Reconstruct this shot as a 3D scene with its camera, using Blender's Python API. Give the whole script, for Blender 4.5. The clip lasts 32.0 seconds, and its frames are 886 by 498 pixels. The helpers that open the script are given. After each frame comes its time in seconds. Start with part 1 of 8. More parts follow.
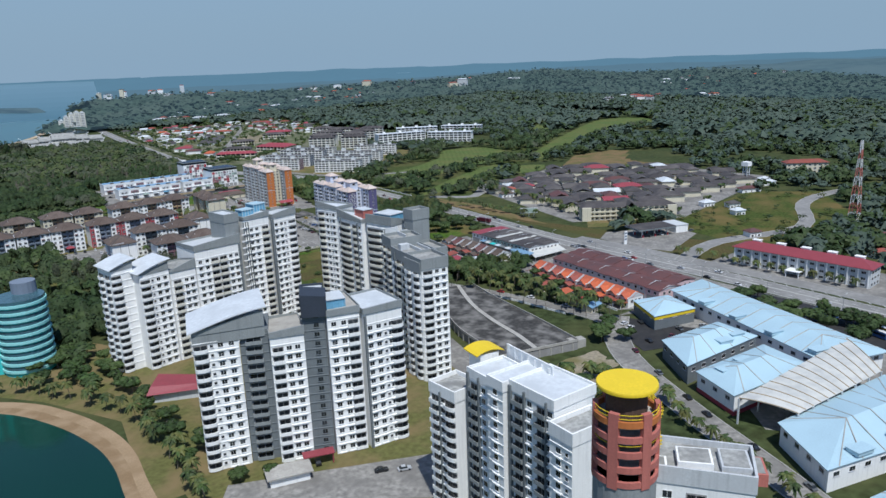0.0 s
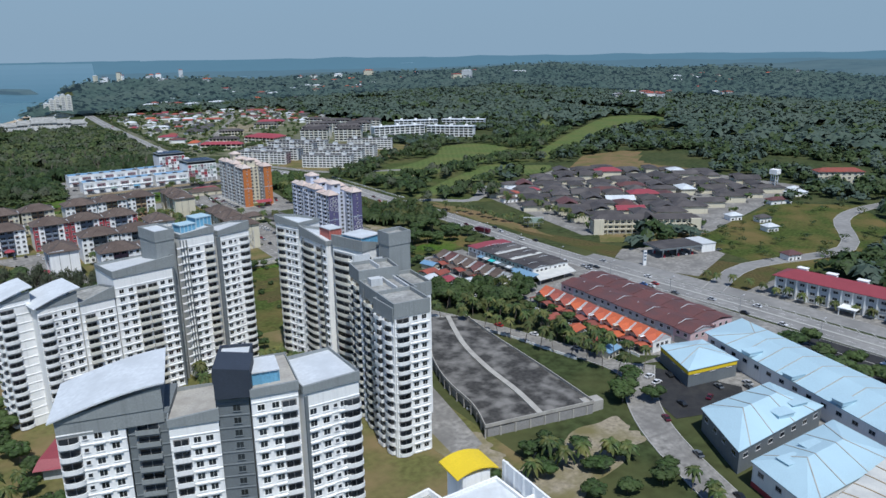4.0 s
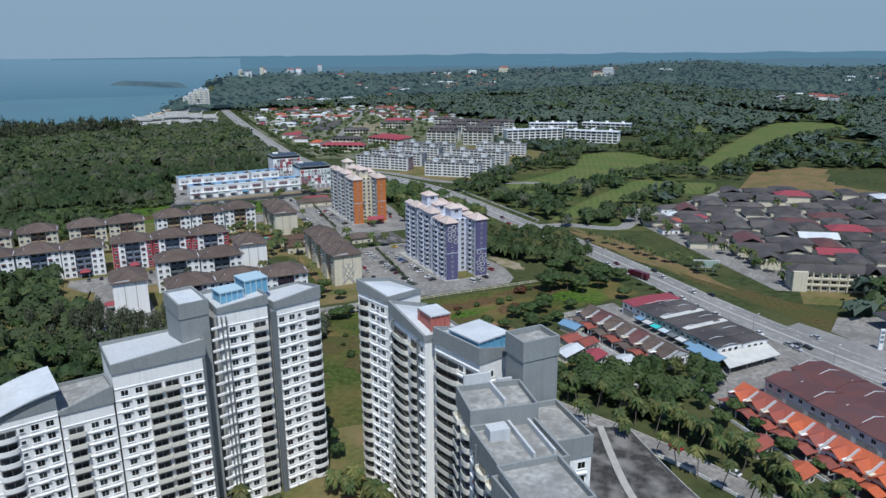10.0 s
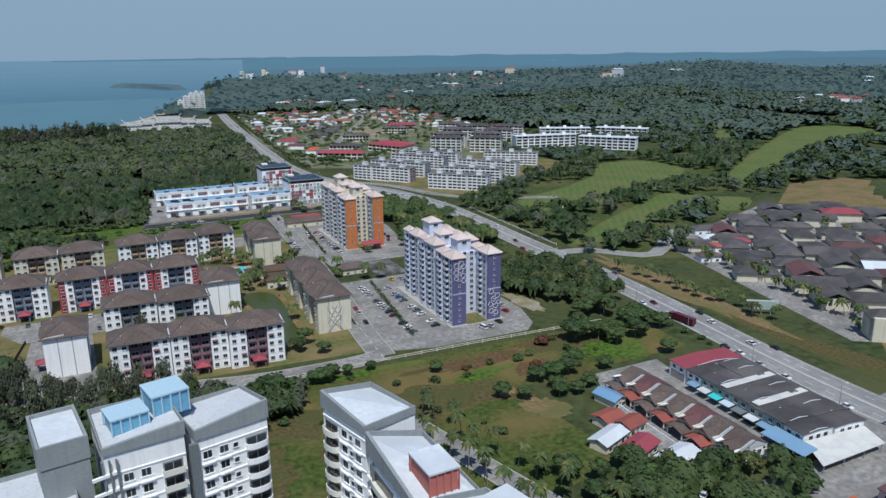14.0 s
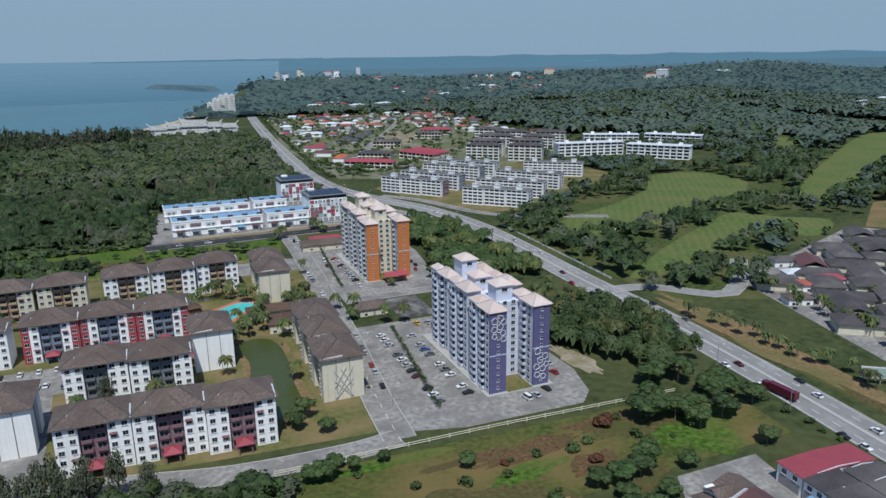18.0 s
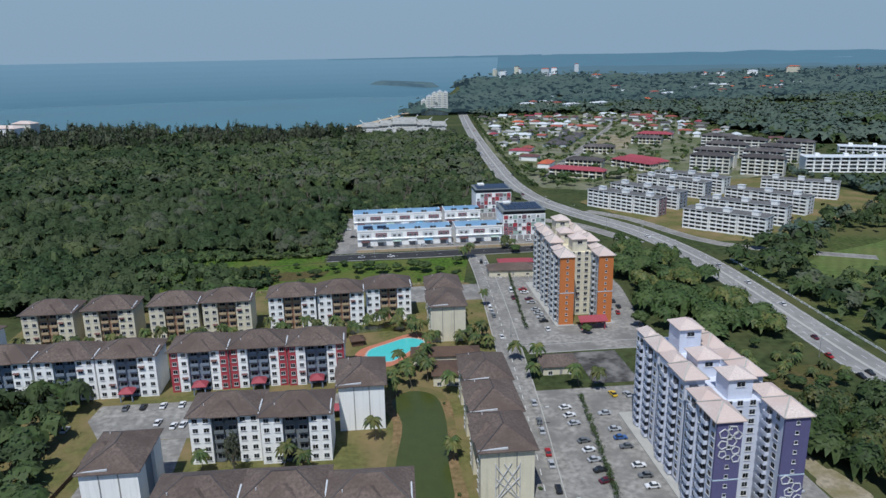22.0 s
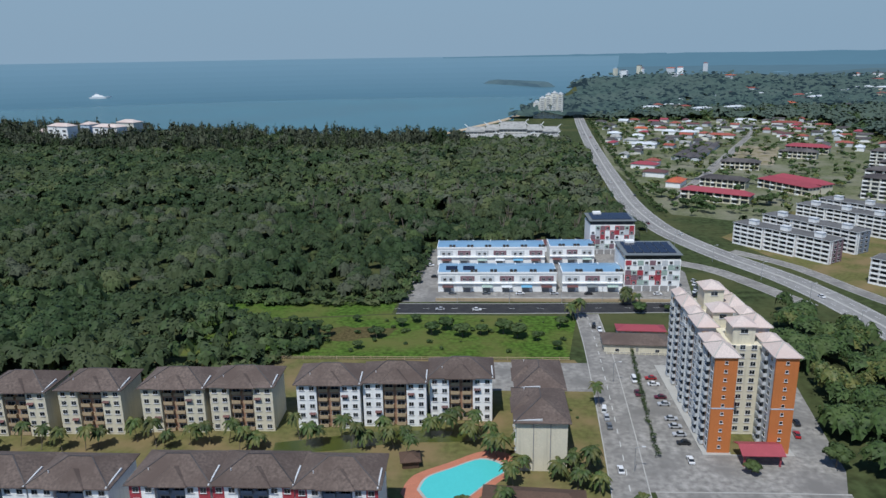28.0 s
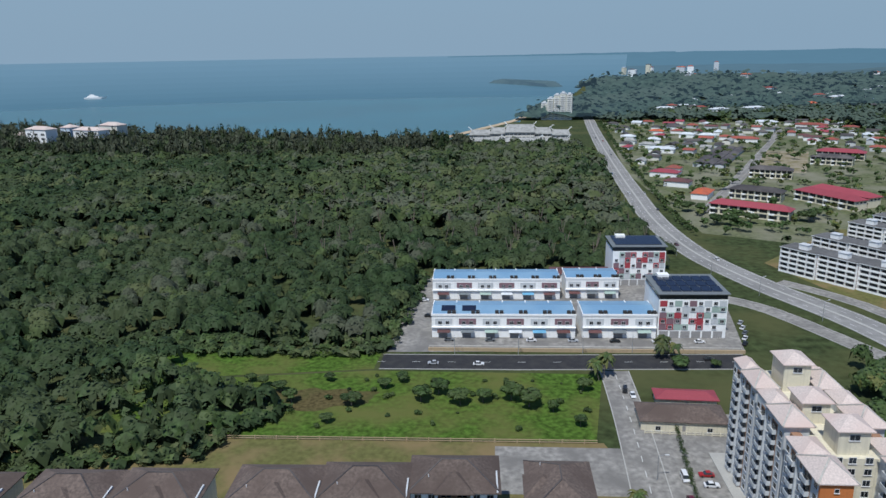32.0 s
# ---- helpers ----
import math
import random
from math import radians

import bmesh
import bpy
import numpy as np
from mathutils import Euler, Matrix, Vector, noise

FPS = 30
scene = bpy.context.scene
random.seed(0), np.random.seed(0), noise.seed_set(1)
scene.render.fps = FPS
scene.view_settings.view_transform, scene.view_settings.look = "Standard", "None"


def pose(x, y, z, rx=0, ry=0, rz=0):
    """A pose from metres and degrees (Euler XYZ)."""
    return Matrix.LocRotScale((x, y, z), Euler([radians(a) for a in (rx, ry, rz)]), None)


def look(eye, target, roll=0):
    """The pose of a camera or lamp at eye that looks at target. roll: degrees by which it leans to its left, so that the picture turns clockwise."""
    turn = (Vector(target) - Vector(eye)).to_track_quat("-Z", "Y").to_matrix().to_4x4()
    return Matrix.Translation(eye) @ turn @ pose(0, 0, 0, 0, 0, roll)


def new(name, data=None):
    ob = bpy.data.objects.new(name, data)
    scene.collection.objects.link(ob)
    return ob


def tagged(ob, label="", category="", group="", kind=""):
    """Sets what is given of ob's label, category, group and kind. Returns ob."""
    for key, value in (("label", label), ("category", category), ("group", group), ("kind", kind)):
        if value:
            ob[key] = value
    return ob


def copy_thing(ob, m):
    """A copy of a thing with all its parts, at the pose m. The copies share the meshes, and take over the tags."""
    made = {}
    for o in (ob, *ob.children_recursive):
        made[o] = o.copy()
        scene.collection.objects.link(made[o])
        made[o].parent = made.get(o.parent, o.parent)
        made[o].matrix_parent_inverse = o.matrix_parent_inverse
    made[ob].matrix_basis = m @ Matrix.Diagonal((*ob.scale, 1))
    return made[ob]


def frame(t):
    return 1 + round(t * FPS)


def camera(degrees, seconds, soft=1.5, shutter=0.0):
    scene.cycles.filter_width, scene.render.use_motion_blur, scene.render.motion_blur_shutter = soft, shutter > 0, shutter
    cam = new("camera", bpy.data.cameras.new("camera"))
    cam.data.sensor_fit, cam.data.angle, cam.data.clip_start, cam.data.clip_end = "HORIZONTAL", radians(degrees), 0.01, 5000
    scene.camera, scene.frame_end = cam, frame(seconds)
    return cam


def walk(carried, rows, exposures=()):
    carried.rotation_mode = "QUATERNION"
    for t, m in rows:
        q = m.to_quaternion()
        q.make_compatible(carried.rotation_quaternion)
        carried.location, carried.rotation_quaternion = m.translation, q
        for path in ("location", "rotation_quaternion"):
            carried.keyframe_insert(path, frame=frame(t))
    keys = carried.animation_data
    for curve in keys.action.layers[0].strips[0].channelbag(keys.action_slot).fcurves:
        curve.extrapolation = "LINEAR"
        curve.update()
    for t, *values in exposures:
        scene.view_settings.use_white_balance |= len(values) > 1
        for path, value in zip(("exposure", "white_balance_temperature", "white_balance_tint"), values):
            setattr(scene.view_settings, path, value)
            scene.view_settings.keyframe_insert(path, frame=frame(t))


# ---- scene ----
cam = camera(63.62, 32.0)
# seconds, x, y, z, yaw, pitch, roll
ROWS = [
    (0.0, -0.07, 0.13, 122.10, -37.03, -14.58, 2.10),
    (0.5, 5.98, 5.61, 121.76, -37.02, -14.72, 1.98),
    (1.0, 11.82, 11.44, 121.44, -36.97, -14.83, 1.79),
    (1.5, 17.52, 17.34, 121.14, -36.90, -14.93, 1.64),
    (2.0, 23.02, 23.49, 120.86, -36.81, -14.99, 1.41),
    (2.5, 28.51, 29.83, 120.60, -36.75, -15.06, 1.23),
    (3.0, 33.78, 36.21, 120.36, -36.68, -15.12, 1.06),
    (3.5, 38.89, 42.66, 120.14, -36.63, -15.19, 0.89),
    (4.0, 43.99, 49.19, 119.94, -36.58, -15.24, 0.74),
    (4.3, 46.60, 53.60, 119.83, -36.2, -15.24, 0.72),
    (4.4, 47.40, 55.30, 119.79, -30.9, -15.20, 0.78),
    (4.5, 48.14, 56.98, 119.75, -28.38, -15.17, 0.82),
    (6.5, 67.33, 83.78, 119.20, -26.46, -15.33, 0.53),
    (7.0, 71.07, 90.51, 119.11, -26.41, -15.36, 0.47),
    (7.5, 75.37, 97.98, 119.03, -26.36, -15.39, 0.47),
    (8.0, 79.32, 105.23, 118.97, -26.31, -15.39, 0.46),
    (8.5, 82.93, 112.13, 118.92, -26.28, -15.40, 0.44),
    (9.0, 86.71, 119.40, 118.89, -26.24, -15.38, 0.41),
    (9.5, 90.55, 126.75, 118.87, -26.17, -15.37, 0.42),
    (10.0, 94.49, 134.58, 118.86, -26.08, -15.38, 0.40),
    (10.5, 97.90, 141.42, 118.87, -26.03, -15.36, 0.39),
    (11.0, 101.52, 148.87, 118.89, -25.99, -15.36, 0.42),
    (11.5, 105.37, 156.71, 118.92, -25.95, -15.36, 0.45),
    (12.0, 108.71, 163.59, 118.96, -25.92, -15.34, 0.47),
    (12.5, 112.28, 171.01, 119.01, -25.88, -15.36, 0.51),
    (13.0, 115.95, 178.39, 119.07, -25.83, -15.35, 0.55),
    (13.5, 119.54, 185.82, 119.13, -25.77, -15.33, 0.57),
    (14.0, 123.16, 193.19, 119.21, -25.71, -15.33, 0.60),
    (14.5, 126.96, 200.94, 119.29, -25.65, -15.34, 0.63),
    (16.5, 140.86, 229.66, 119.68, -23.55, -15.29, 0.76),
    (17.0, 144.31, 236.88, 119.78, -23.46, -15.29, 0.74),
    (17.5, 147.76, 244.09, 119.89, -23.39, -15.27, 0.75),
    (18.0, 150.92, 251.52, 120.00, -22.84, -15.27, 0.72),
    (18.5, 154.25, 258.82, 120.10, -20.99, -15.25, 0.77),
    (19.0, 157.56, 266.09, 120.21, -19.00, -15.24, 0.84),
    (19.5, 160.77, 273.57, 120.31, -17.02, -15.23, 0.87),
    (20.0, 163.88, 281.01, 120.41, -15.04, -15.25, 0.89),
    (20.5, 167.04, 288.51, 120.51, -14.32, -15.28, 0.87),
    (21.0, 169.26, 295.82, 120.60, -13.57, -15.31, 0.84),
    (21.5, 171.80, 304.17, 120.69, -10.30, -15.34, 0.85),
    (22.0, 174.28, 312.02, 120.76, -5.90, -15.30, 0.93),
    (22.5, 176.60, 320.02, 120.83, -1.55, -15.27, 1.08),
    (23.0, 179.10, 328.01, 120.89, 0.49, -15.26, 1.15),
    (23.5, 180.70, 335.87, 120.94, 0.48, -15.30, 1.07),
    (24.0, 182.00, 343.88, 120.98, 0.49, -15.34, 0.97),
    (24.5, 183.17, 351.92, 121.00, 0.48, -15.35, 0.91),
    (25.0, 184.12, 360.12, 121.01, 0.52, -15.36, 0.88),
    (25.5, 184.75, 368.36, 121.00, 0.89, -15.35, 0.86),
    (27.5, 187.19, 402.19, 120.79, 3.13, -15.31, 0.87),
    (28.0, 187.52, 410.12, 120.68, 3.19, -15.30, 0.87),
    (28.5, 187.89, 419.19, 120.56, 3.27, -15.33, 0.86),
    (29.0, 188.08, 427.71, 120.40, 3.36, -15.35, 0.85),
    (29.5, 188.29, 435.60, 120.22, 3.41, -15.35, 0.86),
    (30.0, 188.41, 444.63, 120.01, 3.47, -15.37, 0.86),
    (30.5, 188.47, 452.46, 119.78, 3.52, -15.38, 0.88),
    (31.0, 188.48, 461.23, 119.51, 3.56, -15.35, 0.91),
    (31.5, 188.43, 469.43, 119.21, 3.60, -15.34, 0.92),
    (32.0, 188.33, 477.48, 118.87, 3.62, -15.34, 0.96),
]
walk(cam, [(t, pose(x, y, z, 90 + pitch, roll, yaw)) for t, x, y, z, yaw, pitch, roll in ROWS], exposures=[(0.0, 0.04, 5900, 8), (8.0, -0.02, 5900, 8), (32.0, -0.02, 5950, 8)])

# ---- world, sun ----
SUN_EL, SUN_AZ = 61.0, 200.0   # elevation; compass bearing from +y, clockwise
world = bpy.data.worlds.new("world")
scene.world = world
world.use_nodes = True
wn, wl = world.node_tree.nodes, world.node_tree.links
sky = wn.new("ShaderNodeTexSky")
sky.sky_type = "NISHITA"
sky.sun_disc = False
sky.sun_elevation, sky.sun_rotation = radians(SUN_EL), radians(SUN_AZ)
sky.altitude, sky.air_density, sky.dust_density, sky.ozone_density = 120, 1.0, 0.35, 3.0
tone = wn.new("ShaderNodeMix")
tone.data_type, tone.blend_type = "RGBA", "MULTIPLY"
tone.inputs[0].default_value, tone.inputs[7].default_value = 1.0, (0.86, 0.97, 1.12, 1)
wl.new(sky.outputs[0], tone.inputs[6])
# haze that thickens evenly towards the horizon, all the way round
wco, wsep, wmap, haze = wn.new("ShaderNodeTexCoord"), wn.new("ShaderNodeSeparateXYZ"), wn.new("ShaderNodeMapRange"), wn.new("ShaderNodeMix")
wmap.interpolation_type = "SMOOTHSTEP"
wmap.inputs["From Min"].default_value, wmap.inputs["From Max"].default_value, wmap.inputs["To Min"].default_value, wmap.inputs["To Max"].default_value = 0.0, 0.5, 1.0, 0.0
haze.data_type = "RGBA"
haze.inputs[7].default_value = (3.0, 4.1, 5.1, 1)
wl.new(wco.outputs["Generated"], wsep.inputs[0]); wl.new(wsep.outputs[2], wmap.inputs[0]); wl.new(wmap.outputs[0], haze.inputs[0])
wl.new(tone.outputs[2], haze.inputs[6])
wl.new(haze.outputs[2], wn["Background"].inputs[0])
wn["Background"].inputs[1].default_value = 0.09
sun_data = bpy.data.lights.new("sun", "SUN")
sun_data.energy, sun_data.angle, sun_data.color = 4.0, radians(0.6), (1.0, 0.95, 0.87)
sun = new("sun", sun_data)
sa, se = radians(SUN_AZ), radians(SUN_EL)
sun.matrix_world = look((0, 0, 300), (-100 * math.sin(sa) * math.cos(se), -100 * math.cos(sa) * math.cos(se), 300 - 100 * math.sin(se)))
rnd = random.Random(7)

# ---- materials ----
def material(name, color, rough=0.8, metal=0.0, vary=0.12, scale=0.25, fine=2.5, bump=0.0, tint=None, streaks=0.0, per_object=0.0, emit=None, spec=0.5):
    """A surface whose colour drifts at a coarse and a fine scale, with optional second tint, run-off streaks and relief."""
    m = bpy.data.materials.new(name)
    m.use_nodes = True
    n, l = m.node_tree.nodes, m.node_tree.links
    p = n["Principled BSDF"]
    p.inputs["Roughness"].default_value, p.inputs["Metallic"].default_value = rough, metal
    p.inputs["Specular IOR Level"].default_value = spec
    co = n.new("ShaderNodeTexCoord")
    geo = n.new("ShaderNodeNewGeometry")
    def tex(s, detail=4.0):
        t = n.new("ShaderNodeTexNoise")
        t.inputs["Scale"].default_value, t.inputs["Detail"].default_value = s, detail
        l.new(geo.outputs["Position"], t.inputs["Vector"])
        return t
    big, small = tex(scale), tex(fine, 6.0)
    def mix(fac, a, b, mode="MIX"):
        x = n.new("ShaderNodeMix")
        x.data_type, x.blend_type = "RGBA", mode
        if isinstance(fac, float): x.inputs[0].default_value = fac
        else: l.new(fac, x.inputs[0])
        for s, v in ((x.inputs[6], a), (x.inputs[7], b)):
            if isinstance(v, tuple): s.default_value = (*v, 1)
            else: l.new(v, s)
        return x.outputs[2]
    def ramp(socket, lo, hi):
        r = n.new("ShaderNodeMapRange")
        r.inputs["From Min"].default_value, r.inputs["From Max"].default_value = lo, hi
        l.new(socket, r.inputs["Value"])
        return r.outputs[0]
    dark = tuple(c * (1 - vary * 1.6) for c in color)
    light = tuple(min(1, c * (1 + vary)) for c in color)
    col = mix(ramp(small.outputs[0], 0.3, 0.7), dark, light)
    col = mix(ramp(big.outputs[0], 0.42, 0.66), col, tint if tint else tuple(c * (1 - vary) for c in color))
    if streaks:
        t = n.new("ShaderNodeTexNoise")
        t.inputs["Scale"].default_value = 1.0
        mp = n.new("ShaderNodeMapping")
        mp.inputs["Scale"].default_value = (1.3, 1.3, 0.06)
        l.new(geo.outputs["Position"], mp.inputs[0]); l.new(mp.outputs[0], t.inputs["Vector"])
        r = n.new("ShaderNodeMath"); r.operation = "MULTIPLY"; r.inputs[1].default_value = streaks
        l.new(ramp(t.outputs[0], 0.52, 0.75), r.inputs[0])
        col = mix(r.outputs[0], col, tuple(c * 0.45 for c in color))
    if per_object:
        oi = n.new("ShaderNodeObjectInfo")
        h = n.new("ShaderNodeHueSaturation")
        r = n.new("ShaderNodeMapRange")
        r.inputs["To Min"].default_value, r.inputs["To Max"].default_value = 1 - per_object, 1 + per_object
        l.new(oi.outputs["Random"], r.inputs["Value"]); l.new(r.outputs[0], h.inputs["Value"]); l.new(col, h.inputs["Color"])
        col = h.outputs[0]
    l.new(col, p.inputs["Base Color"])
    if bump:
        b = n.new("ShaderNodeBump")
        b.inputs["Strength"].default_value, b.inputs["Distance"].default_value = 0.6, bump
        l.new(small.outputs[0], b.inputs["Height"]); l.new(b.outputs[0], p.inputs["Normal"])
    if emit:
        p.inputs["Emission Color"].default_value = (*emit[:3], 1)
        p.inputs["Emission Strength"].default_value = emit[3]
    return m

M = dict(
    white=material("white_paint", (0.86, 0.86, 0.84), 0.75, vary=0.04, scale=0.12, streaks=0.22, bump=0.01),
    offwhite=material("cream_paint", (0.66, 0.61, 0.47), 0.8, vary=0.07, streaks=0.3),
    pale=material("pale_grey_paint", (0.55, 0.57, 0.58), 0.8, vary=0.07, streaks=0.35),
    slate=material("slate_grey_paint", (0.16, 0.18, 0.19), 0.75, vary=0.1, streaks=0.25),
    grey=material("grey_paint", (0.27, 0.29, 0.29), 0.78, vary=0.1, streaks=0.3),
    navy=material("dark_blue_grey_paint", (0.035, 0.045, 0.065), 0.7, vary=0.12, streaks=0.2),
    concrete=material("concrete", (0.42, 0.40, 0.36), 0.9, vary=0.12, tint=(0.33, 0.31, 0.28), bump=0.02, streaks=0.2),
    roofwhite=material("white_roof_sheet", (0.62, 0.65, 0.67), 0.55, vary=0.08, tint=(0.52, 0.545, 0.56), scale=0.12, fine=0.9),
    roofdeck=material("weathered_roof_deck", (0.36, 0.36, 0.34), 0.9, vary=0.22, tint=(0.21, 0.21, 0.2), scale=0.22, fine=0.9),
    carpark=material("blackened_concrete_deck", (0.05, 0.047, 0.043), 0.92, vary=0.35, tint=(0.2, 0.19, 0.175), scale=0.16, fine=0.7),
    blueroof=material("sky_blue_roof_sheet", (0.41, 0.56, 0.63), 0.45, vary=0.06, tint=(0.44, 0.60, 0.67), scale=0.06, per_object=0.03),
    canopy=material("pale_tensile_roof", (0.62, 0.61, 0.56), 0.6, vary=0.05, tint=(0.5, 0.5, 0.47)),
    cream=material("pale_cream_paint", (0.70, 0.68, 0.60), 0.78, vary=0.05, streaks=0.25),
    bluetank=material("blue_roof_tank", (0.16, 0.38, 0.55), 0.5),
    bluetile=material("blue_sheet_roof", (0.17, 0.30, 0.44), 0.45, vary=0.07, tint=(0.22, 0.35, 0.47), scale=0.05),
    browntile=material("brown_clay_roof_tile", (0.125, 0.094, 0.078), 0.9, vary=0.26, tint=(0.085, 0.061, 0.05), scale=0.1, fine=1.3, bump=0.05, per_object=0.08),
    pinktile=material("pale_salmon_roof_tile", (0.58, 0.49, 0.44), 0.8, vary=0.12, tint=(0.54, 0.42, 0.37), scale=0.08, bump=0.04, per_object=0.05),
    orangetile=material("bright_orange_roof_tile", (0.52, 0.12, 0.045), 0.8, vary=0.18, tint=(0.36, 0.09, 0.05), scale=0.12, bump=0.04, per_object=0.12),
    redtile=material("faded_red_roof_tile", (0.30, 0.075, 0.05), 0.8, vary=0.15, tint=(0.22, 0.07, 0.055), bump=0.04, per_object=0.15),
    maroon=material("maroon_roof_sheet", (0.135, 0.055, 0.05), 0.7, vary=0.2, tint=(0.095, 0.05, 0.05), scale=0.12, per_object=0.1),
    redroof=material("crimson_roof_sheet", (0.30, 0.055, 0.07), 0.6, vary=0.12, per_object=0.1),
    darkroof=material("dark_weathered_roof", (0.062, 0.055, 0.056), 0.85, vary=0.25, tint=(0.10, 0.09, 0.085), scale=0.08, bump=0.04, per_object=0.2),
    red=material("brick_red_paint", (0.36, 0.045, 0.06), 0.75, vary=0.08, streaks=0.2),
    salmon=material("salmon_red_paint", (0.46, 0.15, 0.12), 0.75, vary=0.08, streaks=0.2),
    orange=material("orange_paint", (0.52, 0.17, 0.045), 0.75, vary=0.07, streaks=0.15),
    purple=material("purple_paint", (0.11, 0.10, 0.21), 0.75, vary=0.08, streaks=0.15),
    ice=material("pale_ice_blue_paint", (0.60, 0.63, 0.72), 0.75, vary=0.05, streaks=0.2),
    lilac=material("pale_lilac_paint", (0.52, 0.50, 0.62), 0.75, vary=0.06, streaks=0.2),
    lightblue=material("pale_blue_paint", (0.50, 0.60, 0.68), 0.75, vary=0.06, streaks=0.25),
    bluegrey=material("blue_grey_paint", (0.19, 0.23, 0.29), 0.78, vary=0.1, streaks=0.2),
    tan=material("tan_paint", (0.42, 0.32, 0.2), 0.8, vary=0.08, streaks=0.3),
    brown=material("rust_brown_paint", (0.33, 0.19, 0.12), 0.8, vary=0.1, streaks=0.2),
    mauve=material("mauve_paint", (0.22, 0.13, 0.15), 0.8, vary=0.1, streaks=0.2),
    aqua=material("pale_aqua_paint", (0.30, 0.66, 0.66), 0.7, vary=0.06, streaks=0.15),
    teal=material("turquoise_paint", (0.06, 0.52, 0.52), 0.7, vary=0.08, streaks=0.2),
    tealglass=material("blue_green_glazing", (0.06, 0.13, 0.16), 0.25, vary=0.2),
    yellow=material("yellow_paint", (0.78, 0.56, 0.02), 0.6, vary=0.06),
    pinkwall=material("pale_pink_paint", (0.62, 0.46, 0.47), 0.8, vary=0.06, streaks=0.2),
    sage=material("sage_green_paint", (0.33, 0.42, 0.37), 0.8, vary=0.06),
    glass=material("dark_window_glass", (0.03, 0.036, 0.042), 0.12, vary=0.3, per_object=0.6),
    # grey that paints shade in balcony recesses; also doors, shutters and downpipes
    shade=material("shade_and_trim_grey", (0.30, 0.29, 0.28), 0.85, vary=0.15),
    sash=material("white_window_frame", (0.6, 0.6, 0.6), 0.6, vary=0.05),
    metal=material("galvanised_metal", (0.45, 0.46, 0.47), 0.45, 0.6, vary=0.1),
    black=material("black_rubber", (0.02, 0.02, 0.02), 0.9, vary=0.1),
    solar=material("solar_panel", (0.015, 0.02, 0.04), 0.2, vary=0.2),
    trunk=material("grey_bark", (0.17, 0.14, 0.11), 0.95, vary=0.2, bump=0.03),
    wood=material("dark_timber", (0.1, 0.06, 0.04), 0.85, vary=0.2),
    terracotta=material("terracotta_paving", (0.45, 0.17, 0.1), 0.85, vary=0.12, scale=0.3),
    asphalt=material("weathered_pale_asphalt", (0.275, 0.262, 0.24), 0.92, vary=0.26, tint=(0.17, 0.162, 0.15), scale=0.09, fine=0.5, spec=0.2),
    road=material("grey_road_asphalt", (0.27, 0.263, 0.25), 0.92, vary=0.14, tint=(0.2, 0.195, 0.186), scale=0.04, fine=0.3, spec=0.25),
    freshroad=material("fresh_black_asphalt", (0.022, 0.022, 0.024), 0.9, vary=0.2, tint=(0.035, 0.034, 0.033)),
    paint=material("road_marking_paint", (0.6, 0.6, 0.57), 0.8, vary=0.12),
    kerb=material("pale_kerb_concrete", (0.4, 0.39, 0.36), 0.9, vary=0.12),
    wetsand=material("wet_brown_sand", (0.25, 0.17, 0.095), 0.7, vary=0.12, tint=(0.32, 0.23, 0.14), scale=0.15, spec=0.08),
    lagoonsand=material("brown_lagoon_sand", (0.36, 0.26, 0.16), 0.95, vary=0.14, tint=(0.27, 0.19, 0.11), scale=0.1, spec=0.08),
    sand=material("beach_sand", (0.5, 0.4, 0.28), 0.95, vary=0.1, tint=(0.36, 0.26, 0.16), scale=0.1, spec=0.08),
    soil=material("bare_brown_soil", (0.21, 0.145, 0.075), 0.95, vary=0.25, tint=(0.12, 0.115, 0.045), scale=0.06, fine=0.6, spec=0.08),
    burnt=material("scorched_brown_grass", (0.13, 0.08, 0.042), 0.95, vary=0.35, tint=(0.085, 0.07, 0.03), scale=0.09, fine=0.8, bump=0.1, spec=0.05),
    dry=material("dark_dry_grass", (0.10, 0.082, 0.036), 0.95, vary=0.3, tint=(0.075, 0.08, 0.028), scale=0.06, fine=0.7, bump=0.1, spec=0.05),
    dust=material("pale_dusty_ground", (0.30, 0.26, 0.19), 0.95, vary=0.2, tint=(0.17, 0.15, 0.07), scale=0.09, fine=0.7, spec=0.08),
    lawn=material("mown_lawn", (0.125, 0.125, 0.045), 0.95, vary=0.18, tint=(0.2, 0.15, 0.075), scale=0.06, fine=0.5, spec=0.08),
    fairway=material("golf_fairway_grass", (0.105, 0.145, 0.045), 0.95, vary=0.2, tint=(0.13, 0.145, 0.05), scale=0.03, fine=0.3, spec=0.08),
    villageground=material("worn_village_grass", (0.125, 0.14, 0.07), 0.95, vary=0.3, tint=(0.2, 0.195, 0.14), scale=0.025, fine=0.3, spec=0.08),
    rough=material("unmown_golf_rough", (0.062, 0.084, 0.026), 0.95, vary=0.35, tint=(0.1, 0.1, 0.04), scale=0.03, fine=0.4, bump=0.12, spec=0.08),
    bright=material("lush_bright_grass", (0.07, 0.125, 0.02), 0.95, vary=0.4, tint=(0.11, 0.12, 0.035), scale=0.045, fine=0.5, bump=0.1, spec=0.08),
    scrub=material("dry_scrub_grass", (0.065, 0.088, 0.022), 0.95, vary=0.35, tint=(0.15, 0.115, 0.045), scale=0.03, fine=0.5, bump=0.12, spec=0.08),
